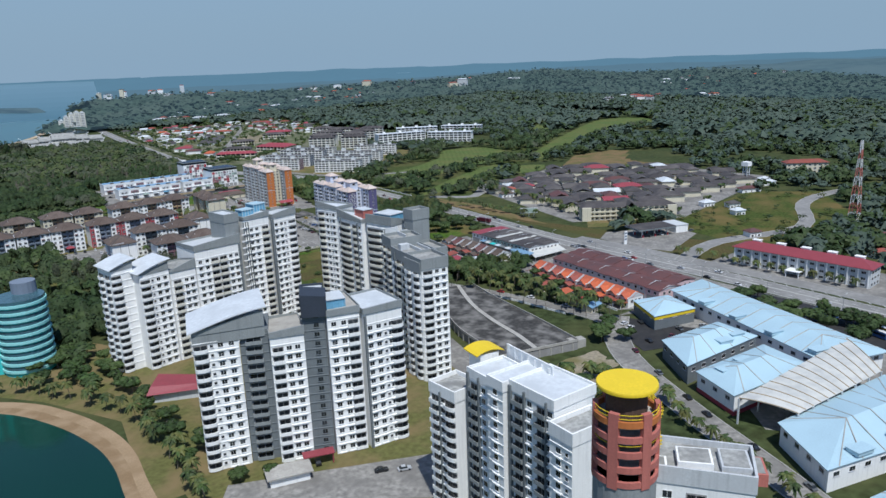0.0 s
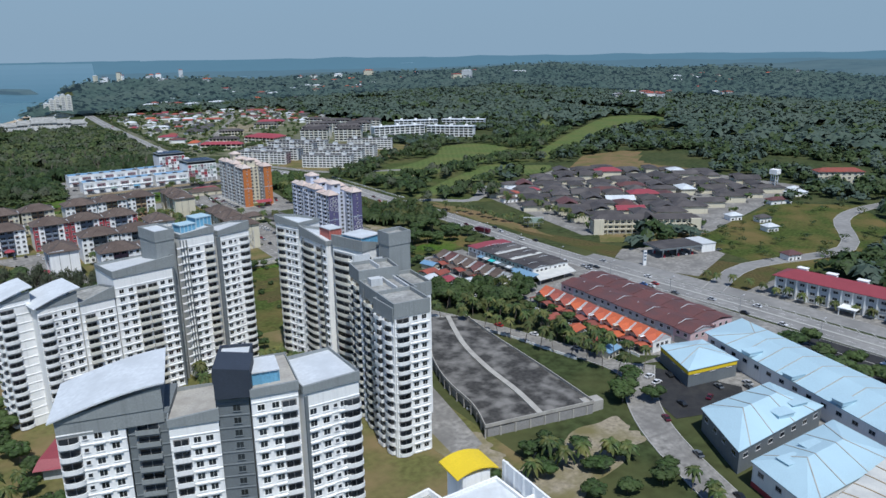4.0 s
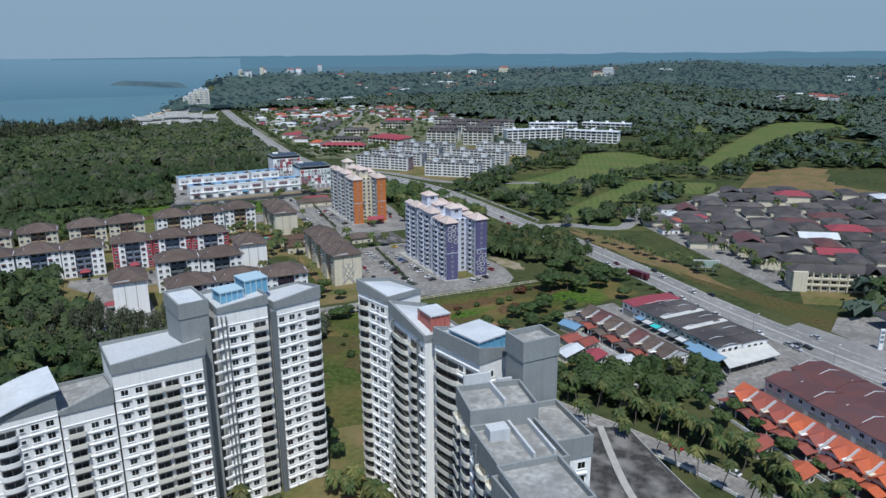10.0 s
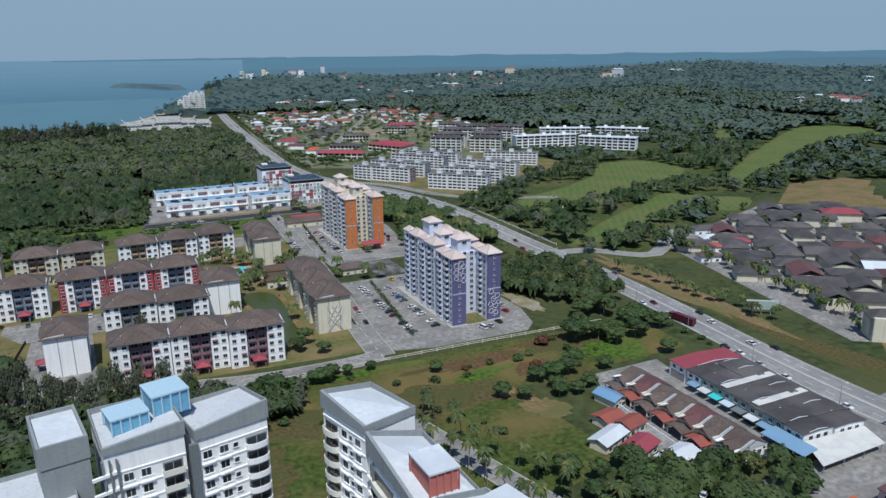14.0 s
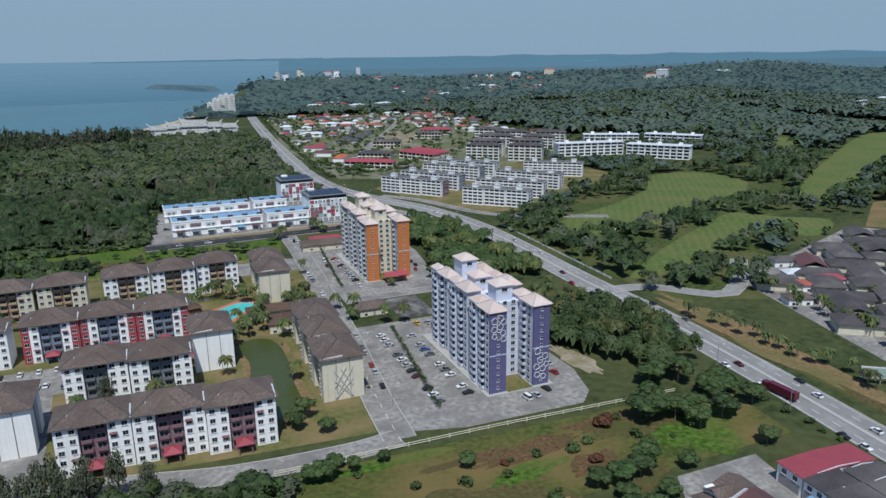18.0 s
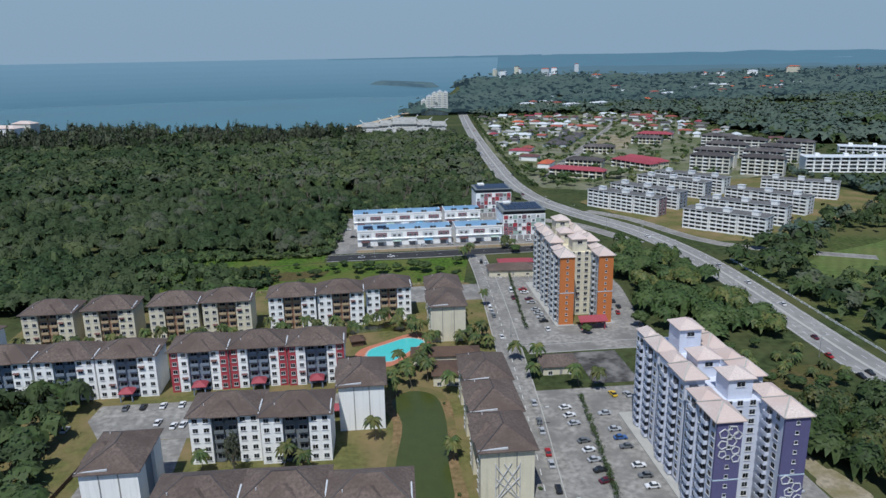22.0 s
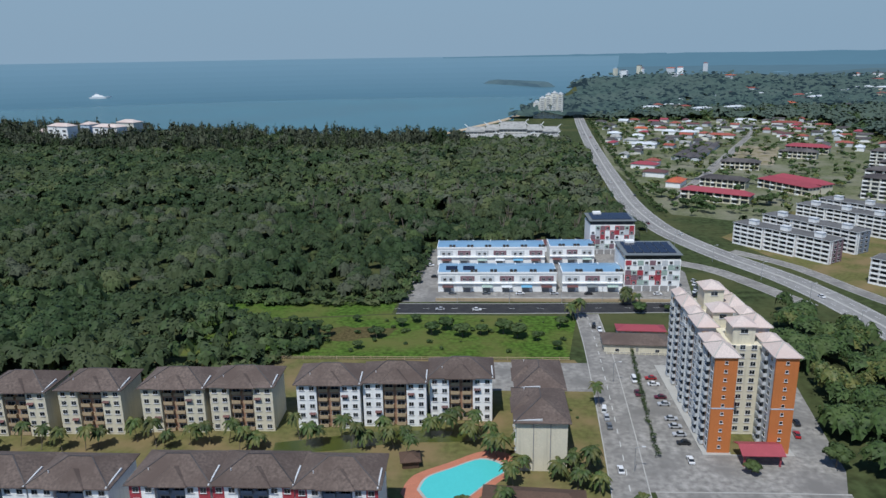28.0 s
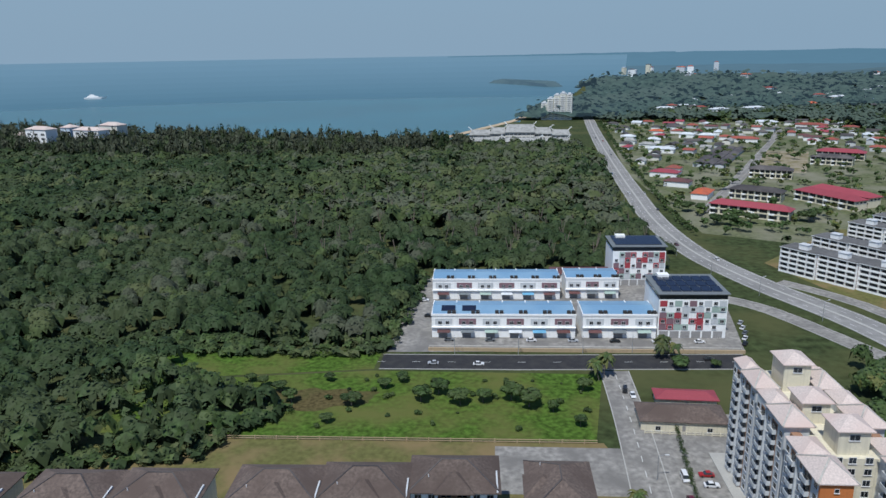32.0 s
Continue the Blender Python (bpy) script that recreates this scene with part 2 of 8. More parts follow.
    ground=material("dark_wooded_ground", (0.05, 0.066, 0.026), 0.95, vary=0.35, tint=(0.08, 0.085, 0.035), scale=0.02, fine=0.25, bump=0.2, spec=0.08),
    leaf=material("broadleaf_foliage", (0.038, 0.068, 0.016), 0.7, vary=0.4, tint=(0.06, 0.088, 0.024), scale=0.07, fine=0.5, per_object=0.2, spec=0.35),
    leafpale=material("grey_green_foliage", (0.088, 0.105, 0.062), 0.8, vary=0.35, tint=(0.082, 0.09, 0.058), scale=0.09, fine=0.8, per_object=0.2, spec=0.2),
    mangrove=material("mangrove_foliage", (0.034, 0.056, 0.022), 0.6, vary=0.35, tint=(0.058, 0.075, 0.034), scale=0.012, fine=0.2, spec=0.1),
    mangrovelit=material("lit_olive_mangrove_foliage", (0.056, 0.082, 0.027), 0.7, vary=0.3, tint=(0.09, 0.105, 0.045), scale=0.03, fine=0.4, spec=0.15),
    # paler, bluer copy of the leaf green, with distance haze tinted into it
    farleaf=material("haze_tinted_woodland_foliage", (0.058, 0.086, 0.062), 0.7, vary=0.15, tint=(0.07, 0.095, 0.07), scale=0.008, fine=0.12, spec=0.3),
    palm=material("palm_frond_green", (0.046, 0.076, 0.019), 0.6, vary=0.35, tint=(0.11, 0.11, 0.03), scale=0.3, fine=1.5, per_object=0.3, spec=0.3),
    rustbush=material("russet_shrub", (0.12, 0.055, 0.03), 0.8, vary=0.3, spec=0.2),
    pool=material("turquoise_pool_water", (0.10, 0.52, 0.50), 0.08, vary=0.04),
    pond=material("murky_olive_pond_water", (0.06, 0.075, 0.014), 0.3, vary=0.15),
    court=material("green_court_paint", (0.16, 0.34, 0.26), 0.85, vary=0.06),
    courtred=material("red_court_surround", (0.36, 0.1, 0.09), 0.85, vary=0.08),
)

def water(name, color, wave, height, rough):
    m = material(name, color, rough, vary=0.12, scale=0.004, fine=0.03, tint=tuple(c * 1.25 for c in color))
    n, l = m.node_tree.nodes, m.node_tree.links
    t = n.new("ShaderNodeTexNoise"); t.inputs["Scale"].default_value, t.inputs["Detail"].default_value = wave, 3
    g = n.new("ShaderNodeNewGeometry"); b = n.new("ShaderNodeBump")
    b.inputs["Strength"].default_value, b.inputs["Distance"].default_value = 0.5, height
    l.new(g.outputs["Position"], t.inputs["Vector"]); l.new(t.outputs[0], b.inputs["Height"]); l.new(b.outputs[0], n["Principled BSDF"].inputs["Normal"])
    return m
def striped(m, width, turn, gain):
    """Alternate mown bands, a little paler and darker."""
    n, l = m.node_tree.nodes, m.node_tree.links; p = n["Principled BSDF"]
    w = n.new("ShaderNodeTexWave"); w.inputs["Scale"].default_value, w.inputs["Distortion"].default_value = 0.314 / width, 0.6
    mp = n.new("ShaderNodeMapping"); mp.inputs["Rotation"].default_value = (0, 0, radians(turn))
    g = n.new("ShaderNodeNewGeometry"); x = n.new("ShaderNodeMix"); x.data_type, x.blend_type = "RGBA", "MULTIPLY"
    x.inputs[0].default_value = gain
    l.new(g.outputs["Position"], mp.inputs[0]); l.new(mp.outputs[0], w.inputs["Vector"])
    l.new(p.inputs["Base Color"].links[0].from_socket, x.inputs[6]); l.new(w.outputs["Color"], x.inputs[7]); l.new(x.outputs[2], p.inputs["Base Color"])
striped(M["fairway"], 6.0, 35, 0.12)
M["flatroof"] = material("dark_felted_flat_roof", (0.135, 0.132, 0.128), 0.9, vary=0.22, tint=(0.095, 0.093, 0.09), scale=0.08, fine=0.6)
M["sea"] = water("hazy_blue_sea", (0.010, 0.095, 0.115), 0.12, 0.35, 0.22)
M["lagoon"] = water("green_lagoon_water", (0.004, 0.03, 0.017), 0.5, 0.05, 0.1)

# ---- mesh helpers ----
class Geo:
    """Collects faces for one mesh; every face keeps the index of its material."""
    def __init__(self):
        self.v, self.f, self.m = [], [], []
    def face(self, pts, mi=0):
        k = len(self.v)
        self.v += [tuple(p) for p in pts]
        self.f.append(tuple(range(k, k + len(pts)))); self.m.append(mi)
    def hull(self, low, high, mi=0, cap=True):
        """A closed solid between two rings with the same number of points."""
        k, c = len(self.v), len(low)
        self.v += [tuple(p) for p in low] + [tuple(p) for p in high]
        for i in range(c):
            j = (i + 1) % c
            self.f.append((k + i, k + j, k + c + j, k + c + i)); self.m.append(mi)
        if cap:
            self.f.append(tuple(range(k + c - 1, k - 1, -1))); self.f.append(tuple(range(k + c, k + 2 * c))); self.m += [mi, mi]
        return self
    def prism(self, poly, z0, z1, mi=0):
        return self.hull([(x, y, z0) for x, y in poly], [(x, y, z1) for x, y in poly], mi)
    def box(self, x0, y0, z0, x1, y1, z1, mi=0):
        return self.prism([(x0, y0), (x1, y0), (x1, y1), (x0, y1)], z0, z1, mi)
    def tube(self, x, y, z0, z1, r0, r1=None, n=8, mi=0):
        r1 = r0 if r1 is None else r1
        a = [2 * math.pi * i / n for i in range(n)]
        return self.hull([(x + r0 * math.cos(t), y + r0 * math.sin(t), z0) for t in a], [(x + r1 * math.cos(t), y + r1 * math.sin(t), z1) for t in a], mi)
    def bar(self, a, b, w=0.1, h=None, mi=0):
        """A square bar from a to b."""
        a, b = Vector(a), Vector(b)
        d = (b - a).normalized()
        s = d.cross(Vector((0, 0, 1)))
        s = Vector((1, 0, 0)) if s.length < 1e-4 else s.normalized()
        u = s.cross(d) * ((h or w) / 2); s = s * (w / 2)
        return self.hull([a - s - u, a + s - u, a + s + u, a - s + u], [b - s - u, b + s - u, b + s + u, b - s + u], mi)
    def hip(self, x0, y0, x1, y1, z, rise, over=0.6, ridge=None, thick=0.25, mi=0):
        """A hipped roof with eaves that overhang and have thickness."""
        x0, y0, x1, y1 = x0 - over, y0 - over, x1 + over, y1 + over
        w, d = x1 - x0, y1 - y0
        cut = (min(w, d) / 2 if ridge is None else ridge)
        lo = [(x0, y0), (x1, y0), (x1, y1), (x0, y1)]
        self.prism(lo, z - thick, z, mi)
        if w >= d: a, b = (x0 + cut, (y0 + y1) / 2, z + rise), (x1 - cut, (y0 + y1) / 2, z + rise)
        else: a, b = ((x0 + x1) / 2, y0 + cut, z + rise), ((x0 + x1) / 2, y1 - cut, z + rise)
        p = [(x, y, z) for x, y in lo]
        if w >= d:
            for q in ((p[0], p[1], b, a), (p[2], p[3], a, b), (p[1], p[2], b), (p[3], p[0], a)): self.face(q, mi)
        else:
            for q in ((p[1], p[2], b, a), (p[3], p[0], a, b), (p[0], p[1], a), (p[2], p[3], b)): self.face(q, mi)
        return self
    def gable(self, x0, y0, x1, y1, z, rise, over=0.5, thick=0.2, mi=0, along="x"):
        x0, y0, x1, y1 = x0 - over, y0 - over, x1 + over, y1 + over
        if along == "x":
            ym = (y0 + y1) / 2
            s = [(y0, z - thick), (ym, z + rise - thick), (y1, z - thick), (y1, z), (ym, z + rise), (y0, z)]
            self.hull([(x0, y, q) for y, q in s], [(x1, y, q) for y, q in s], mi)
        else:
            xm = (x0 + x1) / 2
            s = [(x0, z - thick), (xm, z + rise - thick), (x1, z - thick), (x1, z), (xm, z + rise), (x0, z)]
            self.hull([(x, y0, q) for x, q in s], [(x, y1, q) for x, q in s], mi)
        return self
    def mesh(self, name, mats):
        me = bpy.data.meshes.new(name)
        me.from_pydata(self.v, [], self.f)
        for x in (mats if isinstance(mats, (list, tuple)) else [mats]): me.materials.append(x)
        me.polygons.foreach_set("material_index", self.m)
        b = bmesh.new(); b.from_mesh(me); bmesh.ops.recalc_face_normals(b, faces=b.faces[:]); b.to_mesh(me); b.free()
        return me

def thing(name, label, category, m=None, group="", kind=""):
    ob = new(name)
    ob.matrix_basis = m or Matrix()
    ob.empty_display_size = 0.5
    return tagged(ob, label, category, group, kind)

def part(name, geo, mats, parent, label="", m=None):
    """One mesh object under a thing or a part."""
    ob = new(name, geo.mesh(name, mats) if isinstance(geo, Geo) else geo)
    ob.parent = parent
    if m: ob.matrix_basis = m
    return tagged(ob, label) if label else ob

def solid(name, geo, mats, label, category, m=None, group="", kind=""):
    """A thing that is one mesh."""
    ob = new(name, geo.mesh(name, mats) if isinstance(geo, Geo) else geo)
    if m: ob.matrix_basis = m
    return tagged(ob, label, category, group, kind)

def quads(name, P, mats, mi=None):
    """A mesh of loose quads from an array (n, 4, 3)."""
    n = len(P)
    me = bpy.data.meshes.new(name)
    me.vertices.add(n * 4); me.loops.add(n * 4); me.polygons.add(n)
    me.vertices.foreach_set("co", np.ascontiguousarray(P, np.float32).ravel())
    me.loops.foreach_set("vertex_index", np.arange(n * 4, dtype=np.int32))
    me.polygons.foreach_set("loop_start", np.arange(0, n * 4, 4, dtype=np.int32))
    for x in (mats if isinstance(mats, (list, tuple)) else [mats]): me.materials.append(x)
    if mi is not None: me.polygons.foreach_set("material_index", np.asarray(mi, np.int32))
    me.update(calc_edges=True)
    return me

def inside(P, poly):
    """Which of the points (n, 2) lie in a polygon."""
    P = np.asarray(P, float); r = np.zeros(len(P), bool); j = len(poly) - 1
    for i in range(len(poly)):
        (xi, yi), (xj, yj) = poly[i], poly[j]
        c = ((yi > P[:, 1]) != (yj > P[:, 1])) & (P[:, 0] < (xj - xi) * (P[:, 1] - yi) / ((yj - yi) or 1e-9) + xi)
        r ^= c; j = i
    return r

def along(line, step):
    """Points every step metres along a polyline, with the heading in radians."""
    out, left = [], 0.0
    for (ax, ay), (bx, by) in zip(line, line[1:]):
        d = math.hypot(bx - ax, by - ay); a = math.atan2(by - ay, bx - ax); s = left
        while s < d:
            out.append((ax + (bx - ax) * s / d, ay + (by - ay) * s / d, a)); s += step
        left = s - d
    return out

def smooth(line, steps=6):
    """A Catmull-Rom curve through the points."""
    p = [line[0]] + list(line) + [line[-1]]; out = []
    for a, b, c, d in zip(p, p[1:], p[2:], p[3:]):
        for i in range(steps):
            t = i / steps
            out.append(tuple(0.5 * (2 * b[k] + (c[k] - a[k]) * t + (2 * a[k] - 5 * b[k] + 4 * c[k] - d[k]) * t * t + (3 * b[k] - a[k] - 3 * c[k] + d[k]) * t ** 3) for k in (0, 1)))
    return out + [tuple(line[-1])]

def offset(line, d):
    """The polyline moved d metres to its left."""
    out = []
    for i, p in enumerate(line):
        a, b = line[max(i - 1, 0)], line[min(i + 1, len(line) - 1)]
        l = math.hypot(b[0] - a[0], b[1] - a[1]) or 1
        out.append((p[0] - (b[1] - a[1]) / l * d, p[1] + (b[0] - a[0]) / l * d))
    return out

def ribbon(line, width, z, side=0.0, mi=0, g=None, thick=0.0):
    g = g or Geo()
    L, R = offset(line, side + width / 2), offset(line, side - width / 2)
    if thick:
        k, n = len(g.v), len(line)
        for i in range(n): g.v += [(*R[i], z - thick), (*L[i], z - thick), (*L[i], z), (*R[i], z)]
        for i in range(n - 1):
            for q in range(4): g.f.append((k + 4 * i + q, k + 4 * i + (q + 1) % 4, k + 4 * i + 4 + (q + 1) % 4, k + 4 * i + 4 + q)); g.m.append(mi)
        g.f += [(k + 3, k + 2, k + 1, k), tuple(k + 4 * n - 4 + q for q in range(4))]; g.m += [mi, mi]
        return g
    for i in range(len(line) - 1):
        g.face([(*R[i], z), (*R[i + 1], z), (*L[i + 1], z), (*L[i], z)], mi)
    return g

def sheet(name, poly, z, mat, label, category="ground"):
    """A flat piece of the setting with a little thickness, so that it lies on the ground."""
    return solid(name, Geo().prism(poly, z - 0.06, z), mat, label, category, kind="structure")

# ---- land, sea and far distance ----
COAST = smooth([(-4600, 1900), (-1500, 1800), (-723, 1690), (-224, 1530), (60, 1439), (120, 1530), (168, 1640), (230, 1790), (289, 1988), (420, 2250), (430, 2500), (470, 2800), (620, 3300), (800, 4000), (1010, 5000)], 6)
SEA_POLY = COAST + [(1010, 6500), (-6000, 6500), (-6000, 1900)]
MID = (130.0, 300.0)
HILLS = [(680, 2380, 42, 420, 210), (1500, 2300, 30, 500, 400), (2600, 1700, 38, 700, 500), (1400, 3000, 30, 800, 300), (2600, 2700, 40, 900, 500), (3400, 1500, 44, 500, 900), (1120, 1350, 14, 230, 200), (1050, 480, 16, 200, 160), (900, 250, 14, 200, 160), (3300, 400, 70, 400, 700)]

def rise(x, y):
    r = np.hypot(x - MID[0], y - MID[1])
    return np.where(r > 2600, 101.0 * (np.maximum(r - 2600, 0) / 2000.0) ** 2, 0.0)

def land_height(x, y):
    x, y = np.asarray(x, float), np.asarray(y, float)
    z = rise(x, y)
    for cx, cy, a, sx, sy in HILLS: z = z + np.maximum(a * np.exp(-((x - cx) / sx) ** 2 - ((y - cy) / sy) ** 2) * np.clip((np.hypot(x - MID[0], y - MID[1]) - 600) / 300, 0, 1) - 1.0, 0)
    return z

def polar(radii, n):
    a = np.linspace(0, 2 * math.pi, n, endpoint=False)
    R, A = np.meshgrid(radii, a, indexing="ij")
    return MID[0] + R * np.cos(A), MID[1] + R * np.sin(A)

def polar_sheet(name, X, Y, Z, mats, far_row, label, category):
    k, n = X.shape
    v = [(MID[0], MID[1], float(Z[0].mean()))] + list(zip(X.ravel().tolist(), Y.ravel().tolist(), Z.ravel().tolist()))
    f = [(0, 1 + j, 1 + (j + 1) % n) for j in range(n)]; m = [0] * n
    for i in range(k - 1):
        for j in range(n):
            q = (j + 1) % n
            f.append((1 + i * n + j, 1 + (i + 1) * n + j, 1 + (i + 1) * n + q, 1 + i * n + q)); m.append(sum(i >= q for q in far_row))
    me = bpy.data.meshes.new(name); me.from_pydata(v, [], f)
    for x in mats: me.materials.append(x)
    me.polygons.foreach_set("material_index", m)
    me.polygons.foreach_set("use_smooth", [True] * len(f))
    return solid(name, me, None, label, category, kind="structure")

# far hills, headland and islet glow: distance haze is put into their emission
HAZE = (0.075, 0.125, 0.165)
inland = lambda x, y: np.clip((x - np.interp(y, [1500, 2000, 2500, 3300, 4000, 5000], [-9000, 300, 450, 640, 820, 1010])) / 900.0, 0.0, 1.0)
M["farhills"] = material("far_hills_haze_glow", (0.022, 0.032, 0.026), 0.95, vary=0.5, scale=0.004, fine=0.02, bump=6.0, tint=(0.035, 0.045, 0.036), emit=(*HAZE, 1.0), spec=0.0)
M["palehills"] = material("pale_hills_haze_glow", (0.008, 0.014, 0.016), 0.95, vary=0.4, scale=0.003, fine=0.015, bump=6.0, emit=(0.104, 0.18, 0.235, 1.0), spec=0.0)
M["horizonhills"] = material("horizon_hills_haze_glow", (0.006, 0.012, 0.015), 0.95, vary=0.3, scale=0.003, fine=0.015, bump=4.0, emit=(0.112, 0.21, 0.285, 1.0), spec=0.0)
# emission grows band by band, so haze over the far sea is painted in
SEA_BANDS = [material("sea_haze_glow_band", (0.02, 0.06 - 0.002 * k, 0.08 - 0.003 * k), 0.4, vary=0.08, scale=0.002, fine=0.01, emit=(0.05 + 0.012 * k, 0.1 + 0.0165 * k, 0.13 + 0.02 * k, 0.9), spec=0.2) for k in range(8)]
rad = [60, 200, 400, 600, 800, 950, 1100] + list(range(1200, 2400, 50)) + list(range(2400, 3400, 80)) + list(range(3400, 4601, 100))
GX, GY = polar(rad, 400)
wet = inside(np.stack([GX.ravel(), GY.ravel()], 1), SEA_POLY).reshape(GX.shape)
bumps = np.array([noise.fractal(Vector((x * 0.004, y * 0.004, 0)), 1.0, 2.0, 4) for x, y in zip(GX.ravel(), GY.ravel())]).reshape(GX.shape)
R_ = np.hypot(GX - MID[0], GY - MID[1])
far_fade = np.where(R_ > 2300, np.clip(inland(GX, GY) + np.clip((2700 - R_) / 400, 0, 1), 0, 1), 1.0)
GZ = np.where(wet, rise(GX, GY) - 4.0, rise(GX, GY) + (land_height(GX, GY) - rise(GX, GY)) * far_fade + np.clip((R_ - 2200) / 800, 0, 1) * (bumps * 9 + 6) * inland(GX, GY))
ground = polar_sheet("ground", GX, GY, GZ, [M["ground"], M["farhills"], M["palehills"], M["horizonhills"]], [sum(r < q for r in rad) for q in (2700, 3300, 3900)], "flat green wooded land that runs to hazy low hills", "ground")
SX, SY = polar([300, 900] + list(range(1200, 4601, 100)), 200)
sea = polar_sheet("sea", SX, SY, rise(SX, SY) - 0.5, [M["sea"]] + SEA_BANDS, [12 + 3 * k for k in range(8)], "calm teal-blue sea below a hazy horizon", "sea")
# faint low headland on the horizon beyond the sea
g = Geo()
def shore(k):
    a = math.radians(76 + 0.4 * k); z = float(rise(MID[0], MID[1] + 4560)); h = 12 * (1 - k / 42) ** 0.8 * (0.75 + 0.4 * noise.noise(Vector((k * 0.35, 4.0, 0)))) + 1.0
    return MID[0] + 4540 * math.cos(a), MID[1] + 4540 * math.sin(a), z, h
for k in range(41):
    (x0, y0, z0, h0), (x1, y1, z1, h1) = shore(k), shore(k + 1)
    g.hull([(x0, y0, z0 - 14), (x1, y1, z1 - 14), (x1, y1 + 40, z1 - 14), (x0, y0 + 40, z0 - 14)], [(x0, y0, z0 + h0), (x1, y1, z1 + h1), (x1, y1 + 40, z1 + h1), (x0, y0 + 40, z0 + h0)])
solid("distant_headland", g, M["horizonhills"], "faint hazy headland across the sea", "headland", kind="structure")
g = Geo()
beach = COAST[12:60]
ribbon(beach, 14, 0.10, side=-5, g=g)
solid("beach", g, M["sand"], "pale strip of sand along the sea", "beach", kind="structure")

# island, far headland and the yacht out at sea
g = Geo()
ring = [(178, 3311), (220, 3350), (300, 3330), (420, 3180), (440, 3020), (390, 3010), (300, 3170), (220, 3280)]
g.hull([(x, y, 1) for x, y in ring], [(x * 0.8 + 62, y * 0.96 + 128, 15 + 4 * math.sin(i * 2.1)) for i, (x, y) in enumerate(ring)])
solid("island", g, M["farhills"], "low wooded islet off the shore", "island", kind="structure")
ya = thing("yacht", "white motor yacht at anchor on the sea", "yacht", pose(-1030, 2655, -0.5, 0, 0, 12))
g = Geo(); g.hull([(-28, -4, 0), (20, -4, 0), (32, 0, 0), (20, 4, 0), (-28, 4, 0)], [(-30, -5, 5), (24, -5, 6), (40, 0, 8), (24, 5, 6), (-30, 5, 5)])
part("hull", g, M["white"], ya)
g = Geo(); g.hull([(-22, -4, 5.4), (14, -4, 5.4), (14, 4, 5.4), (-22, 4, 5.4)], [(-18, -3.4, 10), (8, -3.4, 10), (8, 3.4, 10), (-18, 3.4, 10)]); g.hull([(-14, -3, 10), (2, -3, 10), (2, 3, 10), (-14, 3, 10)], [(-12, -2.4, 14), (-2, -2.4, 14), (-2, 2.4, 14), (-12, 2.4, 14)])
part("superstructure", g, M["white"], ya)
g = Geo(); g.tube(-8, 0, 14, 21, 0.5, 0.2)
part("mast", g, M["white"], ya)

# ---- ground patches ----
def ragged(cx, cy, rx, ry, rz=0.0, seed=1, n=70, rough=0.22):
    """A blotch with an uneven outline."""
    r = random.Random(seed); ph = [(r.uniform(0, 6.28), k, rough / k ** 0.6) for k in range(2, 16)]
    c, s, out = math.cos(radians(rz)), math.sin(radians(rz)), []
    for i in range(n):
        t = 2 * math.pi * i / n; q = 1 + sum(a * math.sin(k * t + p) for p, k, a in ph) * 0.6
        x, y = rx * q * math.cos(t), ry * q * math.sin(t)
        out.append((cx + x * c - y * s, cy + x * s + y * c))
    return out

HIGHWAY = smooth([(351, -160), (352, 60), (354, 176), (355, 230), (353, 301), (354, 365), (361, 440), (365, 510), (364, 565), (367, 650), (366, 715), (354, 780), (330, 838), (314, 890), (308, 940), (307, 1000), (311, 1080), (318, 1200), (336, 1450), (362, 1750), (400, 2100), (520, 2500)], 5)
STREET = smooth([(217, 448), (219, 480), (225, 540), (231, 620), (235, 690), (236, 733)], 5)
FIELD_ROAD = smooth([(88, 462), (130, 457), (165, 449), (200, 447), (217, 449)], 5)
AVENUE = smooth([(205, 395), (222, 335), (238, 290), (247, 255), (253, 222), (250, 205)], 5)
CROSS = smooth([(262, 214), (240, 196), (222, 172), (204, 132), (190, 95), (172, 50)], 5)
sheet("sea_front_lawn", [(38, 200), (45, 262), (25, 300), (8, 322), (-10, 380), (30, 400), (60, 345), (60, 200)], 0.05, M["lawn"], "worn grass by the lagoon", "lawn")
sheet("tower_grounds", [(48, 175), (130, 120), (178, 180), (182, 255), (222, 310), (190, 335), (110, 345), (50, 330)], 0.055, M["lawn"], "patchy lawn round the white towers", "lawn")
sheet("scrub_field", [(105, 440), (175, 441), (318, 436), (338, 428), (335, 400), (250, 398), (255, 345), (205, 330), (110, 345)], 0.045, M["scrub"], "overgrown field of dry and green scrub", "field")
